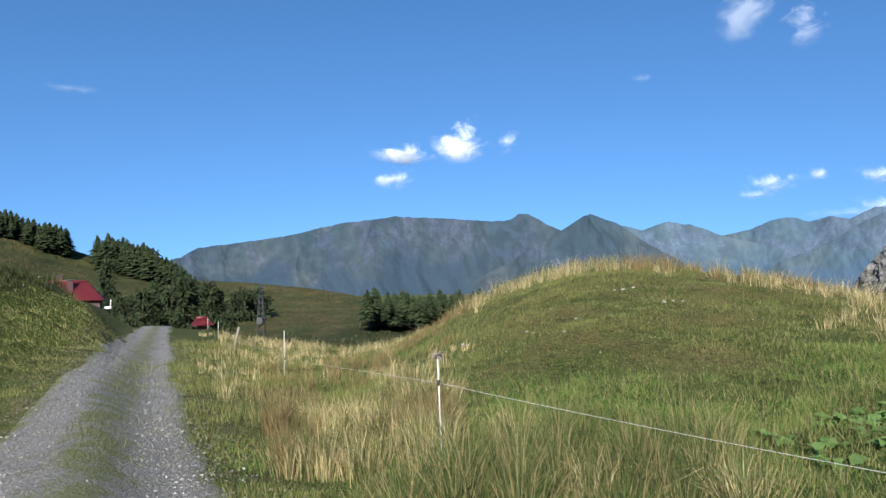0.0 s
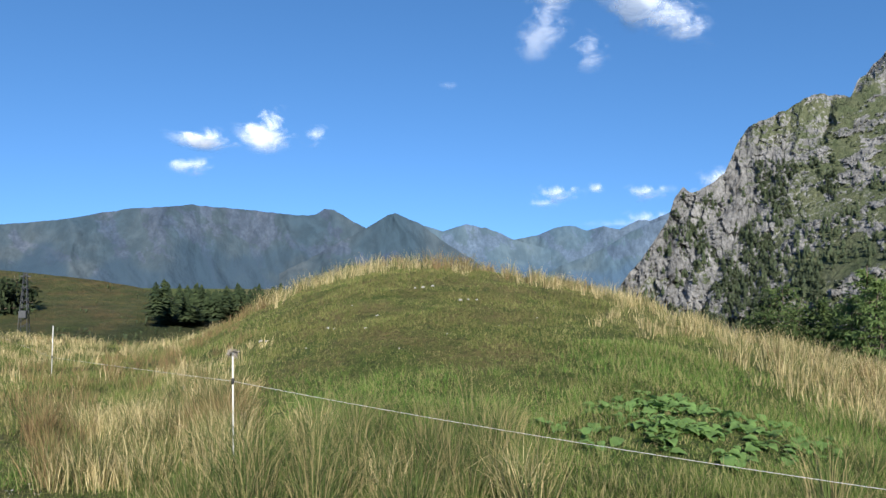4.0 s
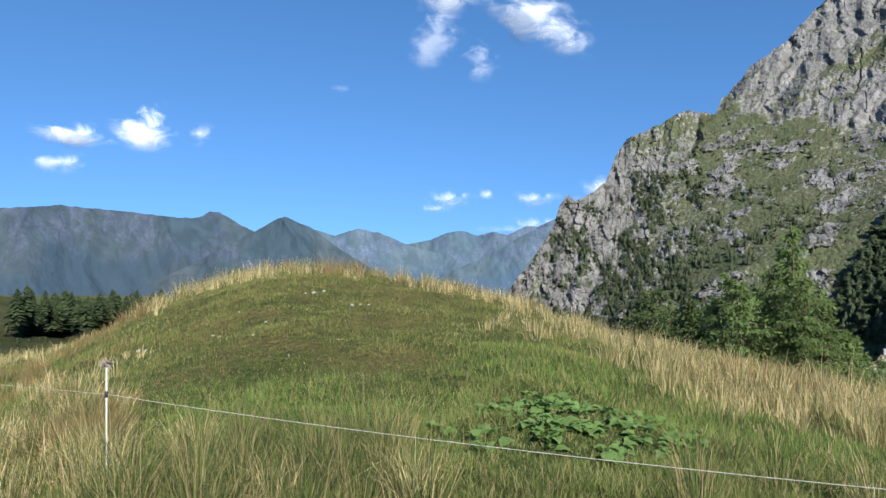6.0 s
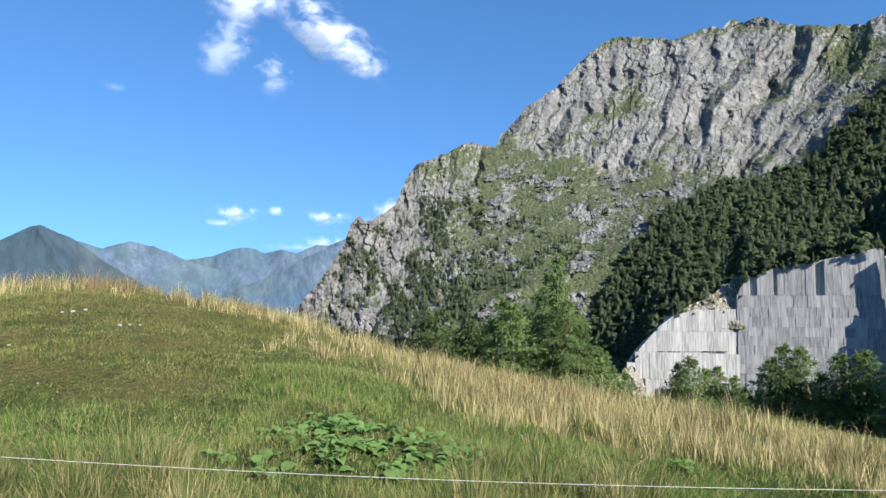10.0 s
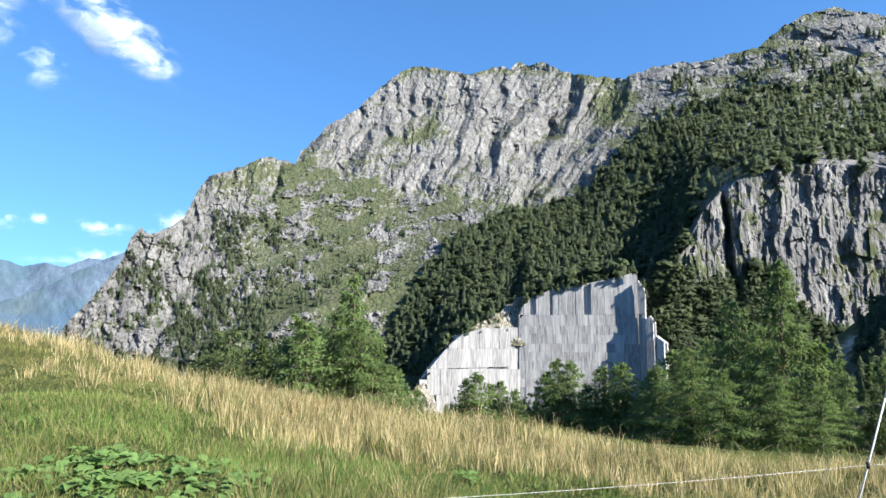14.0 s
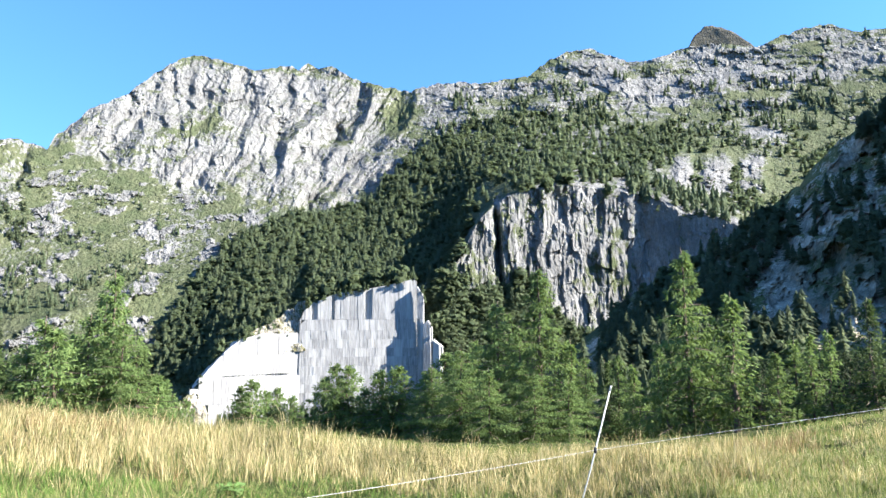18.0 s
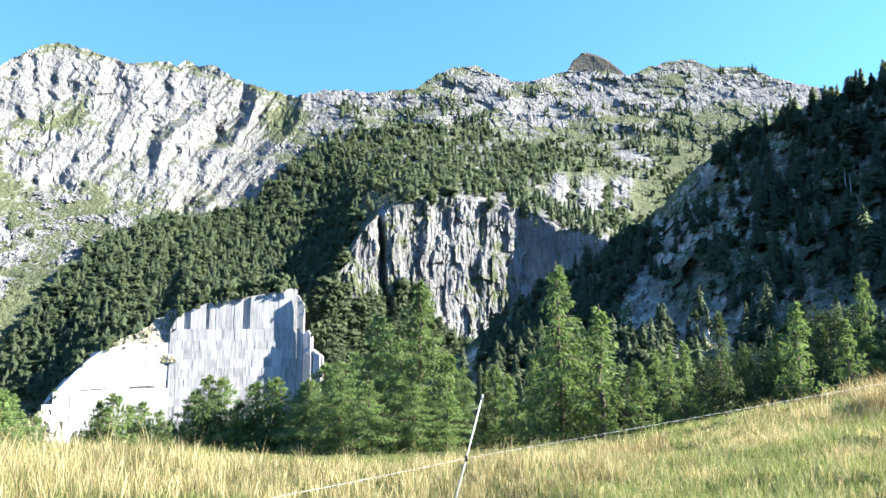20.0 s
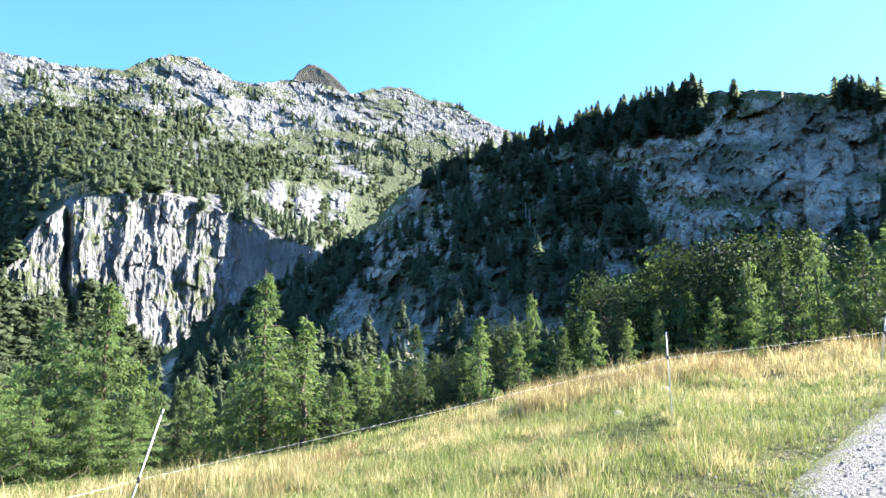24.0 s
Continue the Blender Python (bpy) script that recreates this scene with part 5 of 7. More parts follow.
for row in """wide 84.6 50 2.6 0 1.15/tall 88.1 49 5.6 40 1.25/wide 86.4 47 0.5 80 1.0/tall 99.9 46 6.7 130 1.2/light 103.2 45 3.0 20 1.3/wide 101.6 49 0.5 60 0.8
light 106.2 46 -1.6 75 1.2/light 108.5 49 -0.2 160 1.1/light 109.7 51 0.1 10 1.0/spruce 112.4 45 2.3 0 0.9/light 117.8 44 3.0 220 1.05/tall 122.2 52 4.9 300 0.9
spruce 124.8 47 2.0 35 1.0/light 127.1 46 3.4 90 1.05/tall 132.4 52 3.6 140 0.9/light 134.8 55 4.8 60 1.1/wide 139.4 50 7.0 30 0.75/tall 143.9 48 9.2 210 0.85
spruce 146.9 47 8.6 100 0.9/tall 150.5 49 9.0 10 1.0/bush 128.8 62 6.0 20 1.0/young 131.8 60 7.2 120 1.1/bush 135.4 61 8.2 220 1.1/young 138 64 8.4 300 1.0
bush 142 62 8.8 65 1.1/young 148.8 60 8.8 165 1.0/young 125.5 64 3.4 265 1.0/bush 120.2 60 2.2 5 1.0/pine 43.6 62 0.0 0 1.1/light 49.2 60 1.4 33 1.5
wide 47.6 64 -1.2 133 0.9/tall 53.8 58 5.0 200 1.2/wide 55.6 61 -0.5 270 0.8/light 51.3 63 0.2 93 1.2/young 59.2 60 -5.0 15 0.9/young 63.3 58 -4.1 45 1.0
young 65.4 59 -4.6 95 1.1/young 67.4 62 -5.0 195 1.0/young 70.9 56 -2.4 150 0.9/young 73.4 55 -4.6 20 1.2/young 76.1 54 -2.7 200 1.4/young 78.4 52 -3.2 250 1.0
young 80.2 54 -1.6 50 1.4/wide 91.8 48 -2.0 100 0.8/spruce 93.6 52 -2.4 300 1.0/light 95.6 50 -2.6 0 1.2/tall 97.6 52 -1.0 80 0.9/pine 46 68 -1.6 80 1.0
young 57.6 64 -3.4 205 0.9/light 41.2 66 -2.6 10 1.2/bush 115.2 52 -0.6 330 0.9/bush 105 54 -2.4 120 0.9/bush 110.8 55 -1.6 10 1.0/spruce 89.9 55 -1 0 1.0/young 64.2 57 -3.6 10 1.2/young 66.2 60 -4.3 80 1.1/young 72 56 -2.6 30 1.15/young 74.6 54 -3.0 120 1.15/young 70 58 -3.6 60 1.3/wide 82.6 53 -0.5 210 0.9/wide 81.4 44 -1.4 75 1.35/wide 83.8 42 -3.0 160 1.4/wide 87.6 42 -3.4 250 1.45/wide 90.4 43 -4 310 1.4/wide 79 46 -2.8 15 1.3/light 98.2 44 -3 10 1.3
light 90.6 50 -0.6 15 1.3/tall 94.4 56 -1.8 70 1.1/spruce 98.8 57 0.5 190 1.2/light 107.4 56 -0.6 290 1.3/tall 114 58 -0.2 45 1.0/light 116.4 50 0.6 100 1.2/spruce 119.4 52 1.2 10 1.1
light 121.0 47 1.6 75 1.1/light 130 48 2.6 145 1.1/spruce 129.2 55 4.6 65 0.9/light 136.8 50 4.2 185 1.1/spruce 141.6 53 8.6 20 0.8/light 145.6 46 6.4 60 1.2/spruce 149 52 9.6 240 0.9/light 140.6 46 4.6 100 1.1
pine 42.6 60 -1.9 40 1.1/pine 44.8 58 -1.5 110 1.1/spruce 46.4 57 -0.9 10 1.3/wide 48.2 57 -0.6 200 1.1/young 50.0 55 0.6 70 1.2/wide 52.2 58 1.6 310 1.2/wide 54.4 55 1.0 140 1.2/spruce 55.8 56 -1.2 30 1.3/young 57.0 58 -3.0 250 1.2/wide 53.2 60 3.4 20 1.15""".replace("\n", "/").split("/"):
    kind, *numbers = row.split()
    plant(kind, *[float(n) for n in numbers])
TREES["far_spruce"] = conifer("spruce_tree", "dark spruce beside the farm", 7, 11, 2.6, dark_conifer, 1.2, taper=0.7, droop=-0.15, spray=0.8, boughs=60)
TREES["far_pine"] = conifer("pine_tree", "bushy dark pine beside the farm", 8, 9, 3.0, dark_conifer, 1.2, taper=0.5, droop=-0.1, spray=0.8, boughs=55)
for kind, az, r, top, turn, wide in (("far_pine", -25.6, 118, -0.2, 0, 0.8), ("far_pine", -24.2, 112, 0.3, 50, 0.8), ("far_spruce", -23.2, 120, 0.9, 90, 0.9), ("far_pine", -22.2, 115, 0.6, 140, 0.8), ("far_spruce", -21.2, 112, 1.2, 190, 0.9),
                                     ("far_pine", -20.3, 116, 0.5, 240, 0.8), ("far_spruce", -19.3, 108, 0.9, 290, 0.9), ("far_spruce", -18.7, 110, 0.3, 340, 0.9), ("far_pine", -18.0, 106, -1.6, 30, 0.7), ("far_pine", -27.4, 128, 0.3, 80, 0.8),
                                     ("far_pine", -15.8, 190, 0.3, 130, 0.9), ("far_pine", -17.0, 185, 0.2, 180, 0.8), ("far_spruce", -26.8, 160, 2.6, 230, 0.7)):
    plant(kind, az, r, top, turn, wide, "trees beside the farm")


# ---- the quarry: sawn limestone walls in tiers ----
def quarry_material():
    m, nodes, links, bsdf = material("sawn_limestone")
    tone = nodes.new("ShaderNodeObjectInfo")
    a = speckle(nodes, links, 0.55, 7.0, (1, 1, 0.06), lo=0.42, hi=0.6, placed=True)
    b = speckle(nodes, links, 1.3, 6.0, (1, 1, 0.1), lo=0.44, hi=0.6, placed=True)
    wide = speckle(nodes, links, 0.12, 6.0, (1, 1, 0.5), lo=0.38, hi=0.62, placed=True)
    first = mix(nodes, links, tone.outputs["Random"], (0.17, 0.17, 0.172), (0.41, 0.406, 0.394))
    first = mix(nodes, links, math_node(nodes, links, "MULTIPLY", wide, 0.4), first, (0.2, 0.2, 0.2))
    streak = mix(nodes, links, math_node(nodes, links, "MULTIPLY", a, 0.6), first, (0.14, 0.14, 0.142))
    links.new(mix(nodes, links, math_node(nodes, links, "MULTIPLY", b, 0.5), streak, (0.42, 0.415, 0.4)), bsdf.inputs["Base Color"])
    bsdf.inputs["Roughness"].default_value = 0.85
    bump(nodes, links, bsdf, b, 0.08, 0.5)
    return m


def unit_block(name, mat, bevel=0.02):
    bm = bmesh.new()
    box(bm, -0.5, 0.5, -0.5, 0.5, -0.5, 0.5)
    bmesh.ops.bevel(bm, geom=bm.edges[:], offset=bevel, segments=1, affect="EDGES")
    me = bpy.data.meshes.new(name)
    bm.to_mesh(me)
    bm.free()
    me.materials.append(mat)
    return me


def build_quarry():
    rng = np.random.default_rng(21)
    stone = quarry_material()
    block = unit_block("sawn_panel", stone, 0.012)
    walls = [  # azimuths, distances, tiers of elevation, panel width in degrees, slanting left end, upper edge
        ("quarry_wall_west", 57.8, 67.75, 424, 433, (-8.5, -5.6, -3.45, -1.75, 0.1), 0.5, lambda az: np.interp(az, [57.8, 58.5, 60.3, 62, 63, 64.5, 67.75], [-7.2, -6.0, -3.2, -1.2, -0.5, -0.05, 0.02])),
        ("quarry_wall_main", 67.75, 77.6, 432.8, 428.8, (-8, -4.9, -4.2, -3.5, -2.75, -2.0, -1.3, -0.55, 0.2, 1.1, 4.8), 0.46, lambda az: np.interp(az, [67.75, 67.95, 68.5, 69.4, 70.6, 72, 75.5, 77.6], [0.6, 1.7, 2.5, 2.7, 3.25, 3.45, 4.1, 4.6])),
        ("quarry_pillar_back", 77.6, 78.15, 423.6, 422.8, (-8, -1.5, 1.1, 3.9), 0.4, lambda az: np.interp(az, [77.6, 78.15], [3.9, 3.1])),
        ("quarry_pillar_front", 78.12, 78.85, 420.0, 418.6, (-8, -3.1, -1.0, 1.0), 0.55, lambda az: np.interp(az, [78.12, 78.5, 78.85], [0.7, 1.0, 0.4])),
        ("quarry_pillar_east", 78.95, 79.7, 419.4, 417.5, (-8, -4.4, -2.6, -0.7), 0.6, lambda az: np.interp(az, [78.95, 79.7], [-0.6, -1.2])),
    ]
    for name, a0, a1, r0, r1, tiers, width, upper in walls:
        ends = [np.array([*polar(a, r), 0.0]) for a, r in ((a0, r0), (a1, r1))]
        along = ends[1] - ends[0]
        yaw = math.atan2(along[1], along[0])
        mid = (ends[0] + ends[1]) / 2
        n = Vector((math.sin(yaw), -math.cos(yaw), 0))
        if n.dot(Vector(mid)) < 0:
            n = -n
        bm = bmesh.new()
        low = EYE + 425 * math.tan(radians(-9))
        outline = [(u, EYE + 425 * math.tan(radians(float(upper(a0 + (a1 - a0) * u)) - 0.05))) for u in np.linspace(0, 1, 15)]
        back, face, thick = [], [], 3.0 if a1 - a0 < 2 else 16.0
        for u, top in outline:
            p = Vector(ends[0] + along * u)
            face.append((bm.verts.new(p + n * 1.2 + Vector((0, 0, low))), bm.verts.new(p + n * 1.2 + Vector((0, 0, top)))))
            back.append((bm.verts.new(p + n * thick + Vector((0, 0, low))), bm.verts.new(p + n * thick + Vector((0, 0, top + 0.6)))))
        for k in range(len(face) - 1):
            bm.faces.new((face[k][0], face[k + 1][0], face[k + 1][1], face[k][1]))
            bm.faces.new((face[k][1], face[k + 1][1], back[k + 1][1], back[k][1]))
        for k in (0, -1):
            bm.faces.new((face[k][0], face[k][1], back[k][1], back[k][0]))
        me = bpy.data.meshes.new(name)
        bmesh.ops.recalc_face_normals(bm, faces=bm.faces)
        bm.to_mesh(me)
        bm.free()
        me.materials.append(stone)
        wall = tagged(new(name, me), "tall sawn grey limestone quarry face with stepped tiers", "quarry wall", kind="structure")
        for k, (e0, e1) in enumerate(zip(tiers, tiers[1:])):
            az = a0 + 0.02
            tall = e1 - e0 > 2.4
            while az < a1 - 0.05:
                w = min(width * rng.uniform(0.4, 1.6), a1 - az)
                if a1 - az < 0.16:
                    break
                c = az + w / 2
                top = min(e1, float(upper(c)) + rng.uniform(-0.1, 0.04))
                az += w
                if top - e0 < 0.25:
                    continue
                u = (c - a0) / (a1 - a0)
                p = ends[0] + along * u
                R = float(np.hypot(p[0], p[1]))
                z0, z1 = EYE + R * math.tan(radians(e0)), EYE + R * math.tan(radians(top))
                deep = rng.uniform(-0.12, 0.12) - 0.12 * (len(tiers) - k) + (1.6 if tall and rng.uniform() < 0.12 else 0) - (1.4 if name == "quarry_wall_west" and k < 2 else 0)
                shape = block
                edges = [float(upper(c + q * w / 2)) for q in (-1, 1)]
                if min(edges) < e1 + 0.05 and abs(edges[0] - edges[1]) > 0.05 and k >= 2:
                    lo, hi = ((min(e, e1) - e0) / (top - e0) - 0.5 for e in edges)
                    shape = block.copy()
                    flip = along[0] * math.cos(yaw) + along[1] * math.sin(yaw) > 0
                    for vert in shape.vertices:
                        if vert.co.z > 0:
                            q = vert.co.x + 0.5 if flip else 0.5 - vert.co.x
                            vert.co.z += lo + (hi - lo) * q - 0.5
                ob = new("sawn_panel", shape)
                ob.parent = wall
                ob.matrix_basis = Matrix.LocRotScale(Vector((p[0], p[1], (z0 + z1) / 2)) + n * (deep + 1.0), Euler((0, rng.normal(0, 0.004), yaw)),
                                                     (math.radians(w) * R * 0.99, 3.0, (z1 - z0) * 0.994))
    # scrub and small trees along the upper edge
    az = np.concatenate([rng.uniform(58.5, 63.8, 45), rng.uniform(64, 67.6, 9), rng.uniform(68.2, 78.4, 120), rng.uniform(78.6, 80.5, 24)])
    edge = np.interp(az, [58, 59, 62, 63.5, 67.7, 67.9, 68.6, 72.4, 77.6, 78.2, 78.9, 80.5], [-6.6, -5.3, -1.4, -0.4, 0.0, 1.9, 2.5, 3.5, 4.5, 3.0, 0.6, -0.8])
    deep = 432 + rng.uniform(0, 10, len(az))
    x, y = polar(az, deep)
    over = rng.uniform(0, 1, len(az)) < 0.22
    deep = np.where(over, np.interp(az, [57, 67.7, 78, 80], [423, 431, 424, 413]), deep)
    x, y = polar(az, deep)
    h = np.where(over, 0.55, 1.0) * rng.uniform(3, 9, len(az)) * np.where(rng.uniform(0, 1, len(az)) < 0.35, 1.7, 1)
    spots = np.stack([x, y, EYE + 430 * np.tan(np.radians(edge)) - 1.5], 1)
    v, t, out = scatter_mesh("rim_scrub", broad_far + conifers_far, spots, h, rng)
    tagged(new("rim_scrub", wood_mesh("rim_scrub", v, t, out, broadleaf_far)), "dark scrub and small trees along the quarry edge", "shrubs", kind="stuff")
    # a grassy bench across the western wall and pale rubble at its foot
    bm = bmesh.new()
    for k in range(26):
        u = k / 25
        a = 61.8 + 5.1 * u
        p = polar(a, 425.4 + 4.5 * u)
        z = EYE + 426 * math.tan(radians(-3.42 + 0.12 * u))
        size = rng.uniform(0.3, 0.7)
        bmesh.ops.create_icosphere(bm, subdivisions=1, radius=size, matrix=Matrix.Translation((p[0], p[1], z)) @ Matrix.Diagonal((1.5, 1.2, 0.6, 1)))
    me = bpy.data.meshes.new("bench_turf")
    bm.to_mesh(me)
    bm.free()
    me.materials.append(broadleaf_far)
    tagged(new("bench_turf", me), "strip of low green scrub on the quarry bench", "shrubs", kind="stuff")


build_quarry()
pale_scree = mountain_material("pale_scree", (0.22, 0.2, 0.17), (0.46, 0.43, 0.37), (0.09, 0.09, 0.04), (0.14, 0.13, 0.06), (0.03, 0.04, 0.02), 5.0)
Slope("quarry_shoulder", 63.2, 68.3, 0.06, curve_of("0:-1.5 180:-1.5"), curve_of("63.2:-0.2 64.5:0.5 65.6:0.9 66.6:1.7 67.6:2.5 68.3:2.6"),
      lambda az, el, top: 430.5 + (el + 1.5) * 2.2, lambda p, az, el: -(fbm(p / 3.0, 4, 0.65) - 0.5) * 4, pale_scree, "sloping rubble and scrub above the western quarry wall", 0.3, 50, 0.03,
      turf=lambda p, az, el, up, top: fbm(p / 4.0, 3, 0.6) * 0.8, category="scree")
Slope("quarry_scree", 56.9, 64.2, 0.06, curve_of("0:-9 180:-9"), curve_of("56.9:-7.0 58.3:-5.7 60:-3.9 62:-1.7 63.5:-0.2 64.2:0.2"),
      lambda az, el, top: np.interp(az, [56.9, 60, 64.2], [406, 414, 434]) + (el + 9) * 2.2, lambda p, az, el: -(fbm(p / 3.0, 4, 0.65) - 0.5) * 9,
      pale_scree, "pale broken limestone scree beside the quarry", 0.35, 90, 0.03, turf=lambda p, az, el, up, top: fbm(p / 5.0, 3) * 0.55 + ease(1.0, 0.2, top - el) * 0.3, category="scree")


# ---- clouds ----
def cloud_material():
    m, nodes, links, bsdf = material("cloud_vapour")
    n = speckle(nodes, links, 0.0062, 8.0, (1, 1, 1.6), 0.62, 0.25, 0.75, 0.5)
    big = speckle(nodes, links, 0.0016, 3.0, (1, 1, 1.4), 0.5, 0.3, 0.7)
    soft = attribute(nodes, "soft")
    ragged = math_node(nodes, links, "MULTIPLY_ADD", n, 1.2, math_node(nodes, links, "MULTIPLY_ADD", big, 0.9, -1.05))
    step = nodes.new("ShaderNodeMapRange")
    step.interpolation_type = "SMOOTHSTEP"
    step.inputs["From Min"].default_value, step.inputs["From Max"].default_value = 0.1, 1.25
    links.new(math_node(nodes, links, "MULTIPLY_ADD", soft, 1.0, ragged), step.inputs[0])
    alpha = math_node(nodes, links, "MULTIPLY", step.outputs[0], math_node(nodes, links, "MULTIPLY", attribute(nodes, "dense"), ease_in(nodes, links, soft)))
    bsdf.inputs["Base Color"].default_value = (0.5, 0.52, 0.56, 1)
    bsdf.inputs["Roughness"].default_value = 1.0
    bsdf.inputs["Specular IOR Level"].default_value = 0.0
    links.new(alpha, bsdf.inputs["Alpha"])
    return m


def ease_in(nodes, links, value):
    r = nodes.new("ShaderNodeMapRange")
    r.interpolation_type = "SMOOTHSTEP"
    r.inputs["From Max"].default_value = 0.55
    links.new(value, r.inputs[0])
    return r.outputs[0]


vapour = cloud_material()


def cloud(az, el, wide, tall, lean=0.0, dense=0.95, far=4700.0, label="small white fair-weather cloud"):
    """A bulging bank of vapour, thinning out towards its edge."""
    u, v = np.meshgrid(np.linspace(-1, 1, 41), np.linspace(-1, 1, 25))
    rim = np.clip(1 - np.hypot(u, v), 0, 1)
    c, s = math.cos(radians(lean)), math.sin(radians(lean))
    a, e = u * wide / 2 * c - v * tall / 2 * s, u * wide / 2 * s + v * tall / 2 * c
    r = far - np.sqrt(rim) * wide * 14 + 120
    x, y = polar(az + a, r)
    centre = np.array([*polar(az, far), EYE + far * math.tan(radians(el))])
    z = EYE + r * np.tan(np.radians(el + e))
    me = mesh_of("cloud", np.stack([x, y, z], -1).reshape(-1, 3) - centre, grid_faces(25, 41)[:, ::-1], vapour)
    layer(me, "soft", rim)
    layer(me, "dense", np.full(rim.size, dense))
    ob = tagged(new("cloud", me), label, "cloud", "fair-weather clouds")
    ob.location = centre


for az, el, wide, tall, lean, dense in ((-2.8, 11.5, 6.6, 2.1, -2, 1), (-3.8, 9.3, 4.4, 1.8, 0, 1), (2.0, 12.6, 5.6, 3.8, 8, 1), (5.8, 12.3, 2.8, 1.9, 25, 0.6), (26.4, 7.6, 4.8, 1.8, 3, 1), (25.4, 6.7, 4.4, 1.1, 0, 0.6),
                                        (29.9, 7.9, 2.0, 1.3, 0, 0.75), (33.7, 7.5, 4.6, 1.6, 4, 0.95), (39.2, 8.3, 5.4, 2.2, 20, 1), (33.6, 5.3, 5.0, 1.8, 6, 0.7), (31.5, 4.9, 7, 1.3, 0, 0.22)):
    cloud(az, el, wide * 1.2, tall * 1.25, lean, dense)
for az, el, wide, tall, lean, dense in ((33.5, 22.6, 13.5, 4.8, -33, 0.8), (29.3, 19.2, 4.0, 3.6, -40, 0.55), (25.4, 21.3, 6.5, 4.6, 60, 0.5), (27.5, 25.2, 9, 5.0, 10, 0.85), (36.6, 20.6, 5, 3.0, -20, 0.9), (-29.2, 15.2, 4.5, 1.1, -6, 0.28), (17.3, 16.6, 3.0, 1.0, 0, 0.2)):
    cloud(az, el, wide * 1.15, tall * 1.2, lean, dense * 0.74, label="thin white wispy cloud")


# ---- the fence ----
white_plastic = plain("weathered_white_plastic", (0.56, 0.55, 0.52), 0.5, scale=14, vary=0.2, relief=0.001)
black_plastic = plain("black_plastic", (0.02, 0.02, 0.022), 0.5, scale=20, relief=0.001)
old_wood = plain("weathered_grey_wood", (0.3, 0.255, 0.2), 0.9, scale=10, vary=0.5, relief=0.006)


def rope_material():
    m, nodes, links, bsdf = material("twisted_fence_rope")
    w = nodes.new("ShaderNodeTexWave")
    w.inputs["Scale"].default_value, w.inputs["Distortion"].default_value = 45.0, 1.0
    co = nodes.new("ShaderNodeTexCoord")
    links.new(co.outputs["Object"], w.inputs["Vector"])
    links.new(mix(nodes, links, math_node(nodes, links, "GREATER_THAN", w.outputs["Fac"], 0.35), (0.25, 0.25, 0.27), (0.55, 0.54, 0.52)), bsdf.inputs["Base Color"])
    bsdf.inputs["Roughness"].default_value = 0.6
    return m


def fence_post(az, r, top_el, wire_el, lean=(0, 0), wooden=False, label="thin white plastic electric fence post"):
    """A post with its insulator. lean: how far the head stands off the foot in x and y. Returns where the wire runs."""
    x, y, z = ground_at(az, r)
    head = EYE + r * math.tan(radians(top_el))
    fix = EYE + r * math.tan(radians(wire_el))
    post = new("fence_post")
    post.location = (x, y, z)
    h, f = head - z, (fix - z) / (head - z)
    at = Vector((lean[0] * f, lean[1] * f, fix - z))
    if wooden:
        part("stake", tube([(0, 0, -0.2), (lean[0] * 0.5, lean[1] * 0.5, h * 0.5), (*lean, h)], [0.05, 0.045, 0.04], 7), old_wood, post)
    else:
        thick = 0.0058 + 0.0002 * r
        part("shaft", tube([(-lean[0] * 0.2, -lean[1] * 0.2, -0.2), (lean[0] * 0.5, lean[1] * 0.5, h * 0.5), (lean[0] * 0.97, lean[1] * 0.97, h * 0.97)], [thick] * 3, 8), white_plastic, post)
        part("cap", tube([(lean[0] * 0.97, lean[1] * 0.97, h * 0.97), (*lean, h)], [thick * 1.25, thick * 1.1], 8), white_plastic, post)
        part("insulator", tube([at - Vector((0, 0, 0.028)), at - Vector((0, 0, 0.02)), at + Vector((0, 0, 0.02)), at + Vector((0, 0, 0.028))], [thick * 1.2, thick * 2.0, thick * 2.0, thick * 1.2], 8), black_plastic, post, "black clip")
    tagged(post, label, "fence post", "posts of the electric fence")
    return Vector((x, y, z)) + at, post


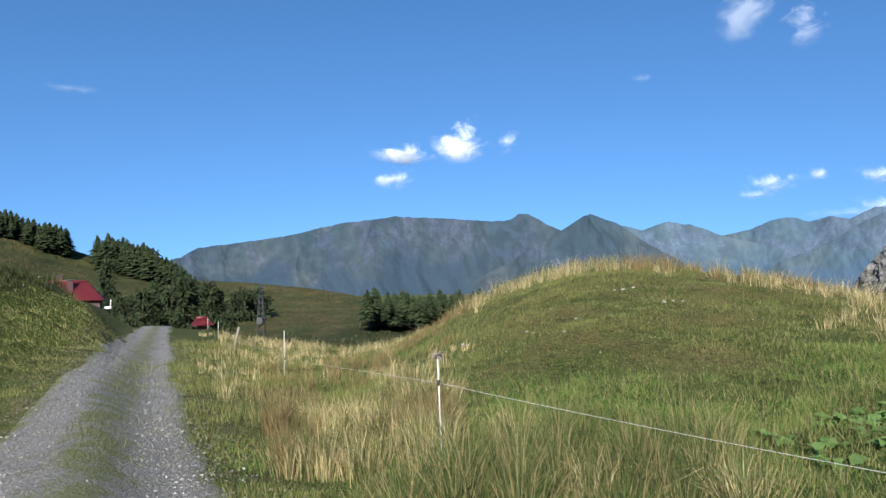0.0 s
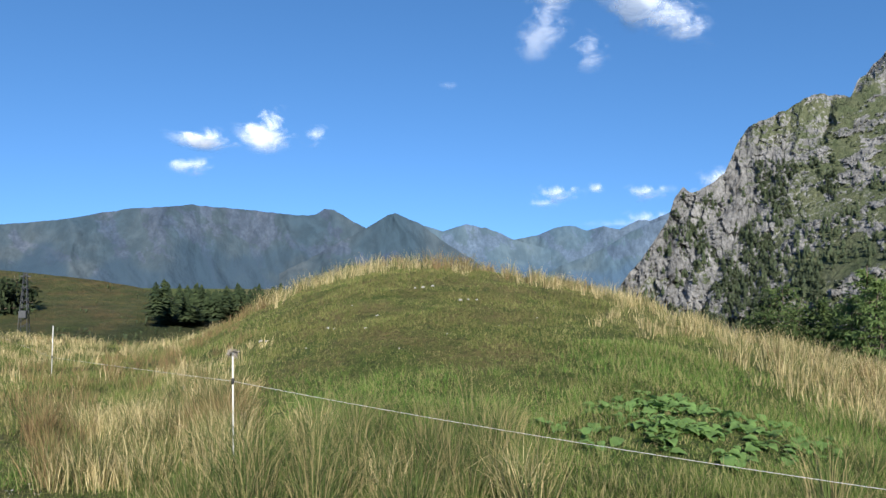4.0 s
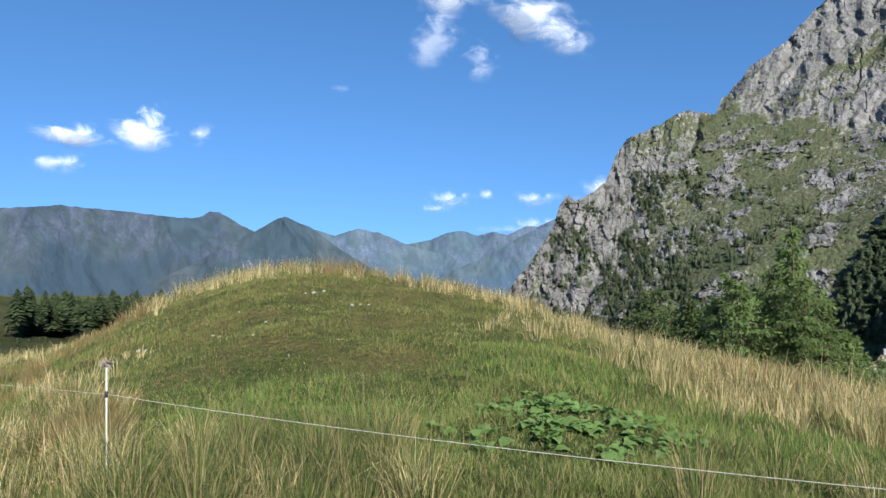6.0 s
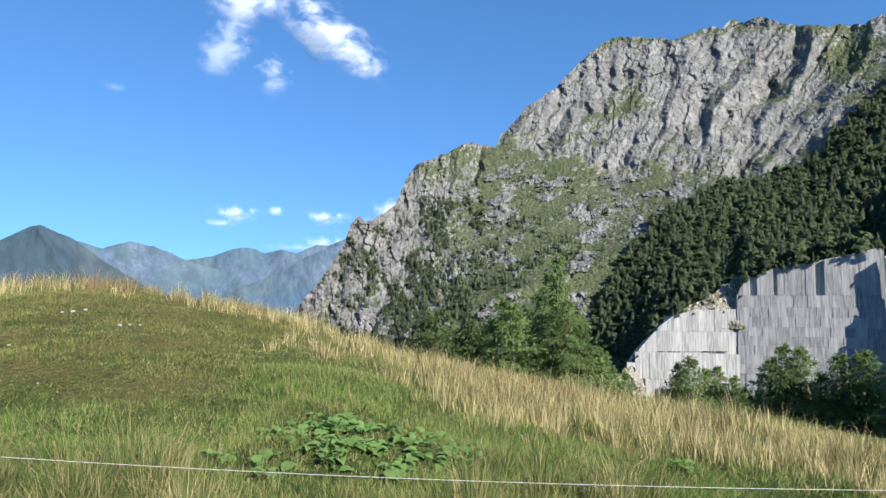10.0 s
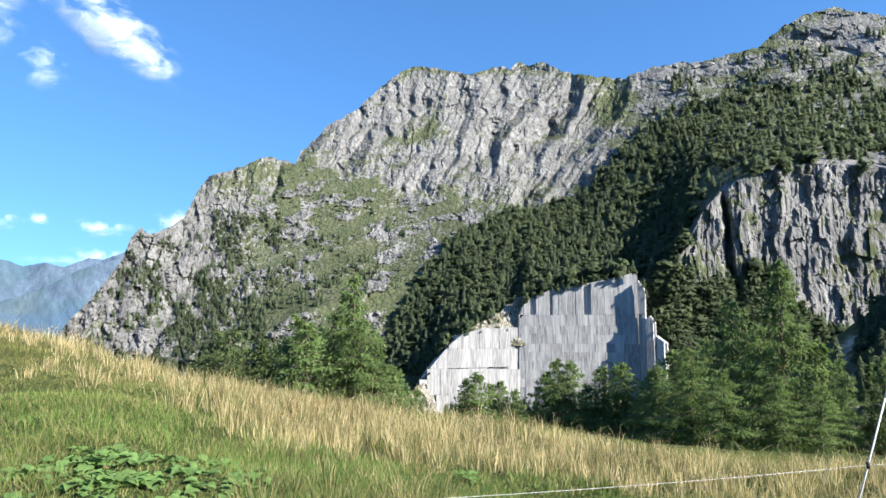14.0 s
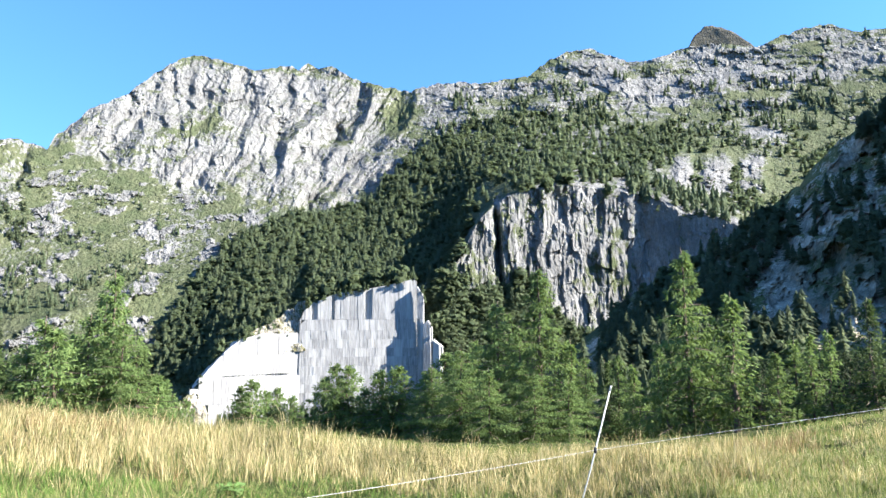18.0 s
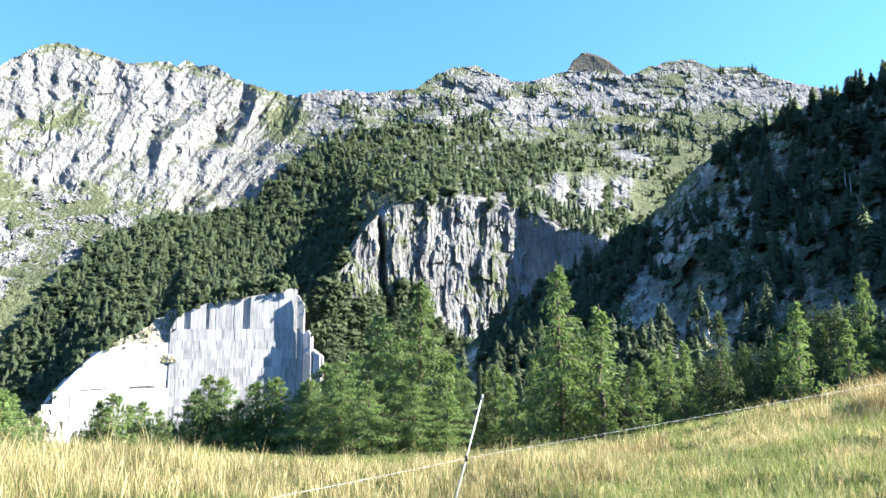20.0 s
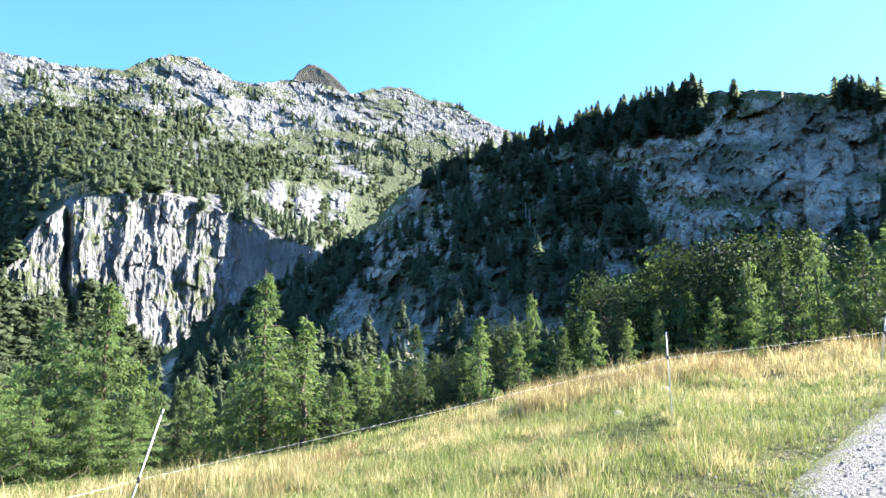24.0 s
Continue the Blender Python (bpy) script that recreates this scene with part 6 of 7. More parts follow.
wire_at = []
for az, r, top, wire, lean, wooden, label in (
        (-19.4, 46, -2.2, -2.7, (0, 0), False, "thin white plastic electric fence post far along the track"),
        (-18.6, 32, -2.5, -3.2, (0, 0), False, "thin white plastic electric fence post in dry grass"),
        (-17.4, 26.5, -3.0, -3.8, (0.16, 0.1), True, "leaning grey wooden fence stake"),
        (-13.4, 17.7, -3.4, -5.7, (0, 0), False, "thin white plastic electric fence post among rusty grass"),
        (-0.3, 6.25, -5.8, -8.1, (-0.03, 0), False, "white plastic electric fence post with a tuft on its head"),
        (91.0, 6.3, -4.5, -9.6, (0.05, -0.42), False, "leaning white plastic electric fence post"),
        (134.2, 9.4, 1.4, -0.6, (0.03, 0), False, "upright white plastic electric fence post beside pale stones"),
        (147.9, 14.0, 2.3, 1.2, (-0.1, -0.12), False, "slightly leaning white plastic electric fence post")):
    point, made = fence_post(az, r, top, wire, lean, wooden, label)
    wire_at.append(point)
    if "tuft" in label:
        rngp = np.random.default_rng(5)
        head = np.array([-0.03, 0, EYE + 6.25 * math.tan(radians(top)) - ground_at(az, r)[2]])
        away = rngp.normal(0, 1, (60, 3)) * [1, 1, 0.5]
        v, t = sprays(rngp, head + away * 0.012, away, 0.05, 0.007, 0.0)
        part_of("tuft", mesh_of("tuft", v, t, plain("grey_fluff", (0.27, 0.24, 0.2), 0.95), False), made, "grey dry tuft")
wire_at.append(Vector((12, -22, 3.6)))
rope = []
for n, (a, b) in enumerate(zip(wire_at, wire_at[1:])):
    span = (b - a).length if n == 4 else 0.6
    steps = max(6, int((b - a).length / 0.5))
    rope += [a.lerp(b, k / steps) - Vector((0, 0, 0.05 * min(span / 7.0, 1.6) * 4 * (k / steps) * (1 - k / steps) * 1.6)) for k in range(steps)]
bm = tube(rope, [0.0016] * len(rope), 6)
me = bpy.data.meshes.new("fence_wire")
bm.to_mesh(me)
bm.free()
me.materials.append(rope_material())
tagged(new("fence_wire", me), "thin white twisted electric fence rope strung between the posts", "fence wire")


# ---- dock plants, stones, gravel ----
def leaf_mesh(seed):
    rng = np.random.default_rng(seed)
    u, v = np.meshgrid(np.linspace(0, 1, 9), np.linspace(-1, 1, 5))
    half = 0.36 * np.sin(np.pi * np.clip(u, 0, 1) ** 0.72) ** 0.8 + 0.015
    x = u + 0.0 * v
    y = v * half * (1 + 0.08 * np.sin(u * 19 + v * 3))
    z = 0.42 * u - 0.55 * u ** 2.2 + 0.12 * np.abs(v) * half * 2 + 0.025 * np.sin(u * 16) * np.abs(v) + rng.normal(0, 0.008, u.shape)
    return mesh_of("leaf", np.stack([x, y, z], -1).reshape(-1, 3), grid_faces(5, 9), dock_leaf)


def build_docks():
    rng = np.random.default_rng(8)
    leaves = [leaf_mesh(k) for k in range(4)]
    spots = []
    for k in range(900):
        az, r = rng.uniform(24, 50), rng.uniform(6.0, 9.6)
        if ((az - 36.6) / 10.5) ** 2 + ((r - 7.6) / 1.7) ** 2 < rng.uniform(0.0, 1.3):
            spots.append((az, r))
    spots = spots[:105] + [(62.8, 9.2), (63.6, 9.3), (64.0, 9.0), (63.1, 9.5), (25.5, 7.4), (26.4, 7.9)]
    for az, r in spots:
        x, y, z = ground_at(az, r)
        plant = new("dock_plant")
        plant.location = (x, y, z)
        for j in range(rng.integers(4, 7)):
            ob = new("leaf", leaves[rng.integers(0, 4)])
            ob.parent = plant
            size = rng.uniform(0.08, 0.18)
            ob.matrix_basis = Matrix.LocRotScale((rng.normal(0, 0.04), rng.normal(0, 0.04), rng.uniform(-0.01, 0.06)),
                                                 Euler((rng.normal(0, 0.2), rng.uniform(-0.5, 0.25), j * 1.05 + rng.uniform(0, 0.8))), (size, size, size))
        tagged(plant, "low dock plant with broad crinkled green leaves", "plant", "dock plants in the meadow")


build_docks()
pale_stone = plain("pale_limestone_stone", (0.36, 0.35, 0.32), 0.9, scale=9, vary=0.4, relief=0.01)


def stone(az, r, size, flat=0.6, label="pale limestone stone half sunk in the turf", sink=0.3):
    rng = np.random.default_rng(int(az * 100 + r * 10) % 100000)
    bm = bmesh.new()
    bmesh.ops.create_icosphere(bm, subdivisions=2, radius=1)
    for v in bm.verts:
        v.co *= 1 + rng.normal(0, 0.09)
        v.co.z *= flat
        v.co.y *= 0.75
    x, y, z = ground_at(az, r)
    me = bpy.data.meshes.new("stone")
    bm.to_mesh(me)
    bm.free()
    me.materials.append(pale_stone)
    ob = tagged(new("stone", me), label, "stone", "stones in the meadow")
    ob.matrix_basis = Matrix.LocRotScale((x, y, z + size * flat * (0.5 - sink)), Euler((rng.normal(0, 0.2), rng.normal(0, 0.2), rng.uniform(0, 6))), (size, size, size))


for az, r, size in ((7.1, 14.5, 0.1), (7.6, 14.3, 0.07), (1.6, 15.5, 0.16), (2.1, 15.3, 0.1), (11.2, 14.6, 0.08), (15.1, 17.5, 0.17), (15.9, 17.7, 0.13), (14.4, 17.4, 0.1), (18.3, 16.2, 0.15), (19.0, 16.3, 0.1), (19.7, 16.4, 0.1),
                    (-4.2, 12.5, 0.09), (10.2, 13.6, 0.07), (13.1, 12.2, 0.06), (21.6, 14.1, 0.06), (5.3, 13.2, 0.05), (9.1, 15.9, 0.07), (17.2, 13.0, 0.05), (24.8, 15.2, 0.07), (3.9, 16.8, 0.08)):
    stone(az, r, size * 0.42)
for az, r, size in ((131.0, 12.8, 0.15), (133.4, 12.6, 0.2), (130.0, 10.8, 0.13), (131.6, 12.3, 0.09)):
    stone(az, r, size * 0.6, 0.75, "white-topped grey stone standing out of the grass", 0.1)


def build_gravel():
    rng = np.random.default_rng(14)
    n = 400000
    x, y = rng.uniform(-16, 9, n), rng.uniform(-16, 30, n)
    d, half = track_distance(x, y)
    r = np.hypot(x, y)
    u = d / half
    lane = np.exp(-((u - 0.55) / 0.26) ** 2) + 0.12
    keep = (u < 1.25) & (r > 3.2) & (rng.uniform(0, 1, n) < lane * np.clip(7 / r, 0.12, 1)) & (np.degrees(np.arctan2(x, y)) > -45)
    x, y, r = x[keep], y[keep], r[keep]
    z = ground_z(x, y) + 0.033
    size = np.minimum(rng.lognormal(-4.7, 0.42, len(x)) * (1 + 0.012 * r), 0.024)
    unit = np.array([(1, 0, 0), (-0.9, 0.1, 0), (0.1, 0.8, 0), (0, -0.85, 0), (0.1, 0.1, 0.65), (0, 0, -0.6)])
    faces = np.array([(0, 2, 4), (2, 1, 4), (1, 3, 4), (3, 0, 4)])
    a = rng.uniform(0, 6.28, len(x))
    c, s = np.cos(a), np.sin(a)
    p = unit[None] * (1 + rng.normal(0, 0.2, (len(x), 6, 1))) * size[:, None, None]
    v = np.stack([p[..., 0] * c[:, None] - p[..., 1] * s[:, None] + x[:, None], p[..., 0] * s[:, None] + p[..., 1] * c[:, None] + y[:, None], p[..., 2] + z[:, None]], -1)
    m, nodes, links, bsdf = material("loose_gravel")
    g = nodes.new("ShaderNodeNewGeometry")
    links.new(mix(nodes, links, g.outputs["Random Per Island"], (0.06, 0.058, 0.054), (0.3, 0.292, 0.275)), bsdf.inputs["Base Color"])
    bsdf.inputs["Roughness"].default_value = 0.85
    me = mesh_of("gravel", v.reshape(-1, 3), (faces[None] + (np.arange(len(x)) * 6)[:, None, None]).reshape(-1, 3), m, False)
    tagged(new("gravel", me), "loose pale and grey gravel stones in the wheel ruts", "gravel", kind="stuff")


build_gravel()


# ---- grass ----
def blades(rng, x, y, height, width, lean, count, spread, two_step=True):
    """Grass tufts at the places given: count blades each, bending outwards. Returns corners and triangles."""
    n = len(x) * count
    X, Y, H, W = (np.repeat(q, count) for q in (x, y, height, width))
    a = rng.uniform(0, 6.28, n)
    off = np.abs(rng.normal(0, 1, n)) * np.repeat(spread, count)
    bx, by = X + np.cos(a) * off, Y + np.sin(a) * off
    bz = ground_z(bx, by) - 0.015
    h = H * rng.uniform(0.45, 1.1, n)
    out = h * np.repeat(lean, count) * rng.uniform(0.15, 1.2, n)
    a2 = a + rng.normal(0, 0.5, n)
    dx, dy = np.cos(a2), np.sin(a2)
    turn = rng.uniform(0, 6.28, n)
    sx, sy = np.cos(turn) * W / 2, np.sin(turn) * W / 2
    tip = np.stack([bx + dx * out, by + dy * out, bz + h * np.clip(1.05 - 0.5 * (out / h) ** 2, 0.35, 1)], 1)
    left, right = np.stack([bx - sx, by - sy, bz], 1), np.stack([bx + sx, by + sy, bz], 1)
    k = np.arange(n)[:, None]
    if not two_step:
        return np.stack([left, right, tip], 1).reshape(-1, 3), k * 3 + [0, 1, 2]
    m = np.stack([bx + dx * out * 0.34, by + dy * out * 0.34, bz + h * 0.58], 1)
    half = np.stack([sx, sy, np.zeros(n)], 1) * 0.8
    v = np.stack([left, right, m + half, m - half, tip], 1).reshape(-1, 3)
    return v, np.concatenate([k * 5 + [0, 1, 2], k * 5 + [0, 2, 3], k * 5 + [3, 2, 4]], 0)


def sow(rng, n, r0, r1, az0=-42.0, az1=153.0, power=1.0):
    az, r = rng.uniform(az0, az1, n), r0 + (r1 - r0) * rng.uniform(0, 1, n) ** power
    x, y = polar(az, r)
    return az, r, np.asarray(x), np.asarray(y)


def build_grass():
    rng = np.random.default_rng(3)
    # short turf
    az, r, x, y = sow(rng, 118000, 3.6, 30.0, power=1.25)
    d, half = track_distance(x, y)
    u = d / half
    p = np.stack([x, y, x * 0], 1)
    patch = fbm(p / 1.7 + 20, 3)
    bare = np.where(u < 1.15, 0.06 + 0.5 * np.exp(-(u / 0.26) ** 2) * ease(0.36, 0.56, patch) + 0.8 * ease(0.62, 1.1, u + (patch - 0.5) * 0.8), 1.0)
    bare = bare * np.where((az < -26) & (d > half + 3), 0.2, 1.0)
    keep = (rng.uniform(0, 1, len(x)) < bare) & (r < CREST_R(az) + 5)
    az, r, x, y, patch = az[keep], r[keep], x[keep], y[keep], patch[keep]
    u = (d / half)[keep]
    knoll = ease(0, 6, az) * ease(36, 24, az) * ease(10.0, 13.5, r)
    upper = ease(104, 118, az) * (0.15 + 0.75 * ease(0.4, 0.56, patch))
    worn = rng.uniform(0, 1, len(x)) < np.clip(knoll * 0.95 + upper + ease(2.0, 1.0, u) * 0.7 + ease(0.5, 0.66, patch) * 0.4, 0, 0.92) * (1 - 0.75 * lush(az, r))
    low = 0.85 + 0.15 * ease(0.9, 1.8, u)
    tall = (0.05 + 0.09 * ease(0.42, 0.7, patch)) * (1 - 0.35 * knoll) * low * rng.uniform(0.7, 1.4, len(x)) * (1 + 0.02 * r)
    for name, label, mat, pick in (("short_grass", "short green meadow grass", short_grass, ~worn), ("worn_grass", "short yellow-brown grazed grass", worn_grass, worn & (az < 102)), ("sunny_grass", "short sunlit yellow-green grass", sunny_grass, worn & (az >= 102))):
        v, t = blades(rng, x[pick], y[pick], tall[pick], 0.0066 * (r[pick] / 6) ** 0.75, np.full(pick.sum(), 0.7), 6, 0.035 + 0.004 * r[pick], False)
        tagged(new(name, mesh_of(name, v, t, mat, False)), label, "grass", kind="stuff")
    # close-grazed turf of the knoll
    az, r, x, y = sow(rng, 42000, 9.5, 24.0, -4, 42, 0.8)
    keep = (r < CREST_R(az) + 1) & (rng.uniform(0, 1, len(x)) < ease(-4, 2, az) * ease(42, 34, az))
    az, r, x, y = az[keep], r[keep], x[keep], y[keep]
    p = np.stack([x, y, x * 0], 1)
    faded = rng.uniform(0, 1, len(x)) < 0.25 + 0.6 * ease(0.4, 0.6, fbm(p / 2.3 + 61, 3)) * ease(11, 13, r)
    for name, label, mat, pick in (("knoll_turf", "close-grazed green turf on the knoll", short_grass, ~faded), ("knoll_faded_turf", "close-grazed brownish turf on the knoll", worn_grass, faded)):
        v, t = blades(rng, x[pick], y[pick], rng.uniform(0.03, 0.075, pick.sum()), 0.0062 * (r[pick] / 6) ** 0.75, np.full(pick.sum(), 0.8), 4, 0.05 + 0.004 * r[pick], False)
        tagged(new(name, mesh_of(name, v, t, mat, False)), label, "grass", kind="stuff")
    # sparser turf round the feet and behind
    az, r = rng.uniform(-180, 180, 26000), 0.4 + 9.0 * rng.uniform(0, 1, 26000) ** 0.8
    x, y = polar(az, r)
    d, half = track_distance(x, y)
    keep = ((az < -42) | (az > 153) | (r < 3.6)) & (d > half * 0.92)
    x, y, r = x[keep], y[keep], r[keep]
    v, t = blades(rng, x, y, rng.uniform(0.05, 0.12, len(x)), np.full(len(x), 0.008), np.full(len(x), 0.7), 6, np.full(len(x), 0.06), False)
    tagged(new("trackside_grass", mesh_of("trackside_grass", v, t, short_grass, False)), "short green grass beside the track", "grass", kind="stuff")
    # juicy longer grass in the green hollows
    az, r, x, y = sow(rng, 24000, 3.6, 13.0, -20, 108, 0.9)
    keep = rng.uniform(0, 1, len(x)) < lush(az, r) * 0.8 * ease(0.55, 1.1, ((az - 35.8) / 10.0) ** 2 + ((r - 7.3) / 1.9) ** 2) * ease(0.3, 0.6, fbm(np.stack([x, y, x * 0], 1) / 0.9 + 33, 3))
    az, r, x, y = az[keep], r[keep], x[keep], y[keep]
    v, t = blades(rng, x, y, rng.uniform(0.08, 0.24, len(x)), 0.0072 * (r / 6) ** 0.7, np.full(len(x), 1.0), 11, 0.04 + 0.006 * r, False)
    tagged(new("lush_grass", mesh_of("lush_grass", v, t, lush_grass, False)), "juicy bright green meadow grass in the hollow", "grass", kind="stuff")
    # tall tufts
    az, r, x, y = sow(rng, 42000, 3.4, 42.0, power=1.25)
    d, half = track_distance(x, y)
    c = cover(x, y)
    lone = 0.014 * (1 - ease(-2, 4, az) * ease(40, 32, az) * ease(8, 10, r)) + 0.16 * ease(96, 108, az) * ease(0.5, 0.64, fbm(np.stack([x, y, x * 0], 1) / 1.1 + 51, 3))
    keep = (rng.uniform(0, 1, len(x)) < np.clip(c * 0.5 + lone, 0, 1)) & (d > half + 0.35) & (r < CREST_R(az) + 3) & (az > -25)
    dock = ((az - 36) / 11.0) ** 2 + ((r - 7.3) / 2.2) ** 2 < 1
    keep &= ~dock & ~((az < -7.5) & (r < 6.9))
    az, r, x, y, c = kept = az[keep], r[keep], x[keep], y[keep], c[keep]
    p = np.stack([x, y, x * 0], 1)
    kind = fbm(p / 3.1 + 70, 3) + rng.normal(0, 0.06, len(x))
    near_fence = ease(-24, -17, az) * ease(70, 45, az) * np.where(az < 1, ease(14, 10.5, r), ease(9.5, 7.5, r))
    rust = (kind < 0.52) & (np.abs(az + 7) < 9) & (r < 24) | (kind < 0.33)
    sedge = ~rust & (rng.uniform(0, 1, len(x)) < 0.16 + 0.78 * near_fence)
    rim = ease(-3, 3, az) * ease(30, 24, az) * (r > 12)
    tall = (0.34 + 0.3 * rng.uniform(0, 1, len(x)) ** 1.5) * (0.55 + 0.45 * c) * (1 + 0.1 * rim) * (1 - 0.25 * ease(104, 112, az)) * (1 - 0.4 * ease(60, 85, az) * ease(120, 108, az))
    for name, label, mat, pick in (("tall_dry_grass", "tall straw-yellow tufted grass", dry_grass, ~rust & ~sedge), ("rusty_grass", "tall rust-brown dry grass", rust_grass, rust), ("sedge_grass", "tall olive tussock grass", sedge_grass, sedge)):
        v, t = blades(rng, x[pick], y[pick], tall[pick], 0.0047 * (r[pick] / 6) ** 0.75, rng.uniform(0.4, 0.95, pick.sum()), 28, 0.05 + 0.05 * rng.uniform(0, 1, pick.sum()) + 0.003 * r[pick])
        tagged(new(name, mesh_of(name, v, t, mat, False)), label, "grass", kind="stuff")
    # rough sedge on the steep bank above the track; its dark tone stands for terrace shadows
    az, r, x, y = sow(rng, 5200, 12.0, 46.0, -44, -25.5)
    d, half = track_distance(x, y)
    keep = (d > half + 3.0) & (rng.uniform(0, 1, len(x)) < ease(0.4, 0.6, fbm(np.stack([np.radians(az) * r / 2.5, r / 0.8, r * 0], 1), 3)))
    az, r, x, y = az[keep], r[keep], x[keep], y[keep]
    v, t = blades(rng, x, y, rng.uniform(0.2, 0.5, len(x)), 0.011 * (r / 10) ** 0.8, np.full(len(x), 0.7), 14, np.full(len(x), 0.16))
    tagged(new("bank_sedge", mesh_of("bank_sedge", v, t, bank_shadow_grass, False)), "rough green tufts on the terraced bank, darkened for terrace shadows", "grass", kind="stuff")
    # great tussocks beside the fence, with long arching stalks
    az, r, x, y = sow(rng, 125, 4.6, 7.4, -7, 62)
    rough = ~(((az - 36) / 12.0) ** 2 + ((r - 7.3) / 2.4) ** 2 < 1) & (rng.uniform(0, 1, len(az)) < np.interp(az, [10, 24], [1, 0.45]))
    az, r, x, y = az[rough], r[rough], x[rough], y[rough]
    for name, label, mat, pick in (("tussock_sedge", "large olive tussocks with arching blades", sedge_grass, az * 7 % 1 < 0.86), ("tussock_straw", "large straw-coloured tussocks with arching stalks", dry_grass, az * 7 % 1 >= 0.86)):
        v, t = blades(rng, x[pick], y[pick], rng.uniform(0.45, 0.85, pick.sum()), np.full(pick.sum(), 0.0052), rng.uniform(0.7, 1.2, pick.sum()), 110, np.full(pick.sum(), 0.08))
        tagged(new(name, mesh_of(name, v, t, mat, False)), label, "grass", kind="stuff")
    # dark green undergrowth between the tussocks
    az, r, x, y = sow(rng, 5200, 4.2, 8.4, -9, 62)
    keep = (((az - 36) / 12.0) ** 2 + ((r - 7.3) / 2.4) ** 2 > 1) & (fbm(np.stack([x, y, x * 0], 1) / 0.6 + 17, 3) > 0.47)
    az, r, x, y = az[keep], r[keep], x[keep], y[keep]
    v, t = blades(rng, x, y, rng.uniform(0.1, 0.27, len(x)), 0.0058 * (r / 6) ** 0.7, np.full(len(x), 0.9), 12, np.full(len(x), 0.06))
    tagged(new("fence_undergrowth", mesh_of("fence_undergrowth", v, t, short_grass, False)), "rank dark green grass growing under the tussocks", "grass", kind="stuff")
    # rusty thicket of dry stalks between the track and the knoll
    az, r, x, y = sow(rng, 900, 6.9, 10.8, -14.5, 0.5)
    keep = fbm(np.stack([x, y, x * 0], 1) / 0.8 + 27, 3) + rng.normal(0, 0.05, len(x)) > 0.46
    az, r, x, y = az[keep], r[keep], x[keep], y[keep]
    hue = fbm(np.stack([x, y, x * 0], 1) / 0.9 + 37, 3) + rng.normal(0, 0.07, len(x))
    for name, label, mat, pick in (("rusty_thicket", "thicket of rust-brown dry grass stalks", rust_grass, hue < 0.51), ("straw_thicket", "thicket of straw-coloured grass stalks", dry_grass, hue > 0.66), ("olive_thicket", "thicket of olive grass blades", sedge_grass, (hue >= 0.51) & (hue <= 0.66))):
        v, t = blades(rng, x[pick], y[pick], rng.uniform(0.3, 0.62, pick.sum()), 0.005 * (r[pick] / 6) ** 0.75, rng.uniform(0.4, 0.9, pick.sum()), 34, np.full(pick.sum(), 0.09))
        tagged(new(name, mesh_of(name, v, t, mat, False)), label, "grass", kind="stuff")
    # plumed dry grass on the brow along the fence
    az, r, x, y = sow(rng, 700, 0.0, 1.0, 122, 153)
    r = CREST_R(az) - 1.7 + 2.0 * r
    x, y = polar(az, r)
    d, half = track_distance(x, y)
    keep = (d > half + 0.8) & (fbm(np.stack([x, y, x * 0], 1) / 0.7 + 47, 3) > 0.47)
    az, r, x, y = az[keep], r[keep], x[keep], y[keep]
    brown = fbm(np.stack([x, y, x * 0], 1) / 0.8 + 57, 3) + rng.normal(0, 0.08, len(x)) > 0.52
    for name, label, mat, pick in (("brow_straw", "tall straw-yellow grass on the sunny brow", dry_grass, ~brown), ("brow_plumes", "tall reddish-brown plumed grass on the brow", rust_grass, brown)):
        v, t = blades(rng, x[pick], y[pick], rng.uniform(0.25, 0.6, pick.sum()), 0.0046 * (r[pick] / 6) ** 0.8, rng.uniform(0.4, 0.9, pick.sum()), 16, np.full(pick.sum(), 0.1))
        tagged(new(name, mesh_of(name, v, t, mat, False)), label, "grass", kind="stuff")
    # thin tufts on the sunny slope up to the track
    az, r, x, y = sow(rng, 15000, 3.6, 17.0, 98, 154, 0.9)
    d, half = track_distance(x, y)
    clump = fbm(np.stack([x, y, x * 0], 1) / 0.75 + 81, 3)
    keep = (rng.uniform(0, 1, len(x)) < ease(0.42, 0.56, clump) * ease(0.75, 1.2, d / half)) & (r < CREST_R(az) + 1)
    az, r, x, y = az[keep], r[keep], x[keep], y[keep]
    straw = fbm(np.stack([x, y, x * 0], 1) / 1.6 + 91, 3) + rng.normal(0, 0.06, len(x)) > 0.57
    for name, label, mat, pick in (("sunny_tufts", "thin sunlit yellow-green grass tufts", sunny_grass, ~straw), ("straw_tufts", "thin sunlit straw tufts", dry_grass, straw)):
        v, t = blades(rng, x[pick], y[pick], rng.uniform(0.1, 0.26, pick.sum()), 0.0042 * (r[pick] / 6) ** 0.8, rng.uniform(0.6, 1.3, pick.sum()), 11, np.full(pick.sum(), 0.05))
        tagged(new(name, mesh_of(name, v, t, mat, False)), label, "grass", kind="stuff")
    az, r, x, y, c = kept
    # long seed stalks standing above the tussocks
    chance = (rng.uniform(0, 1, len(x)) < np.where(az < 34, 0.35, 0.6)) & (r < 15)
    by_fence = (az < 34) & (r < 9)
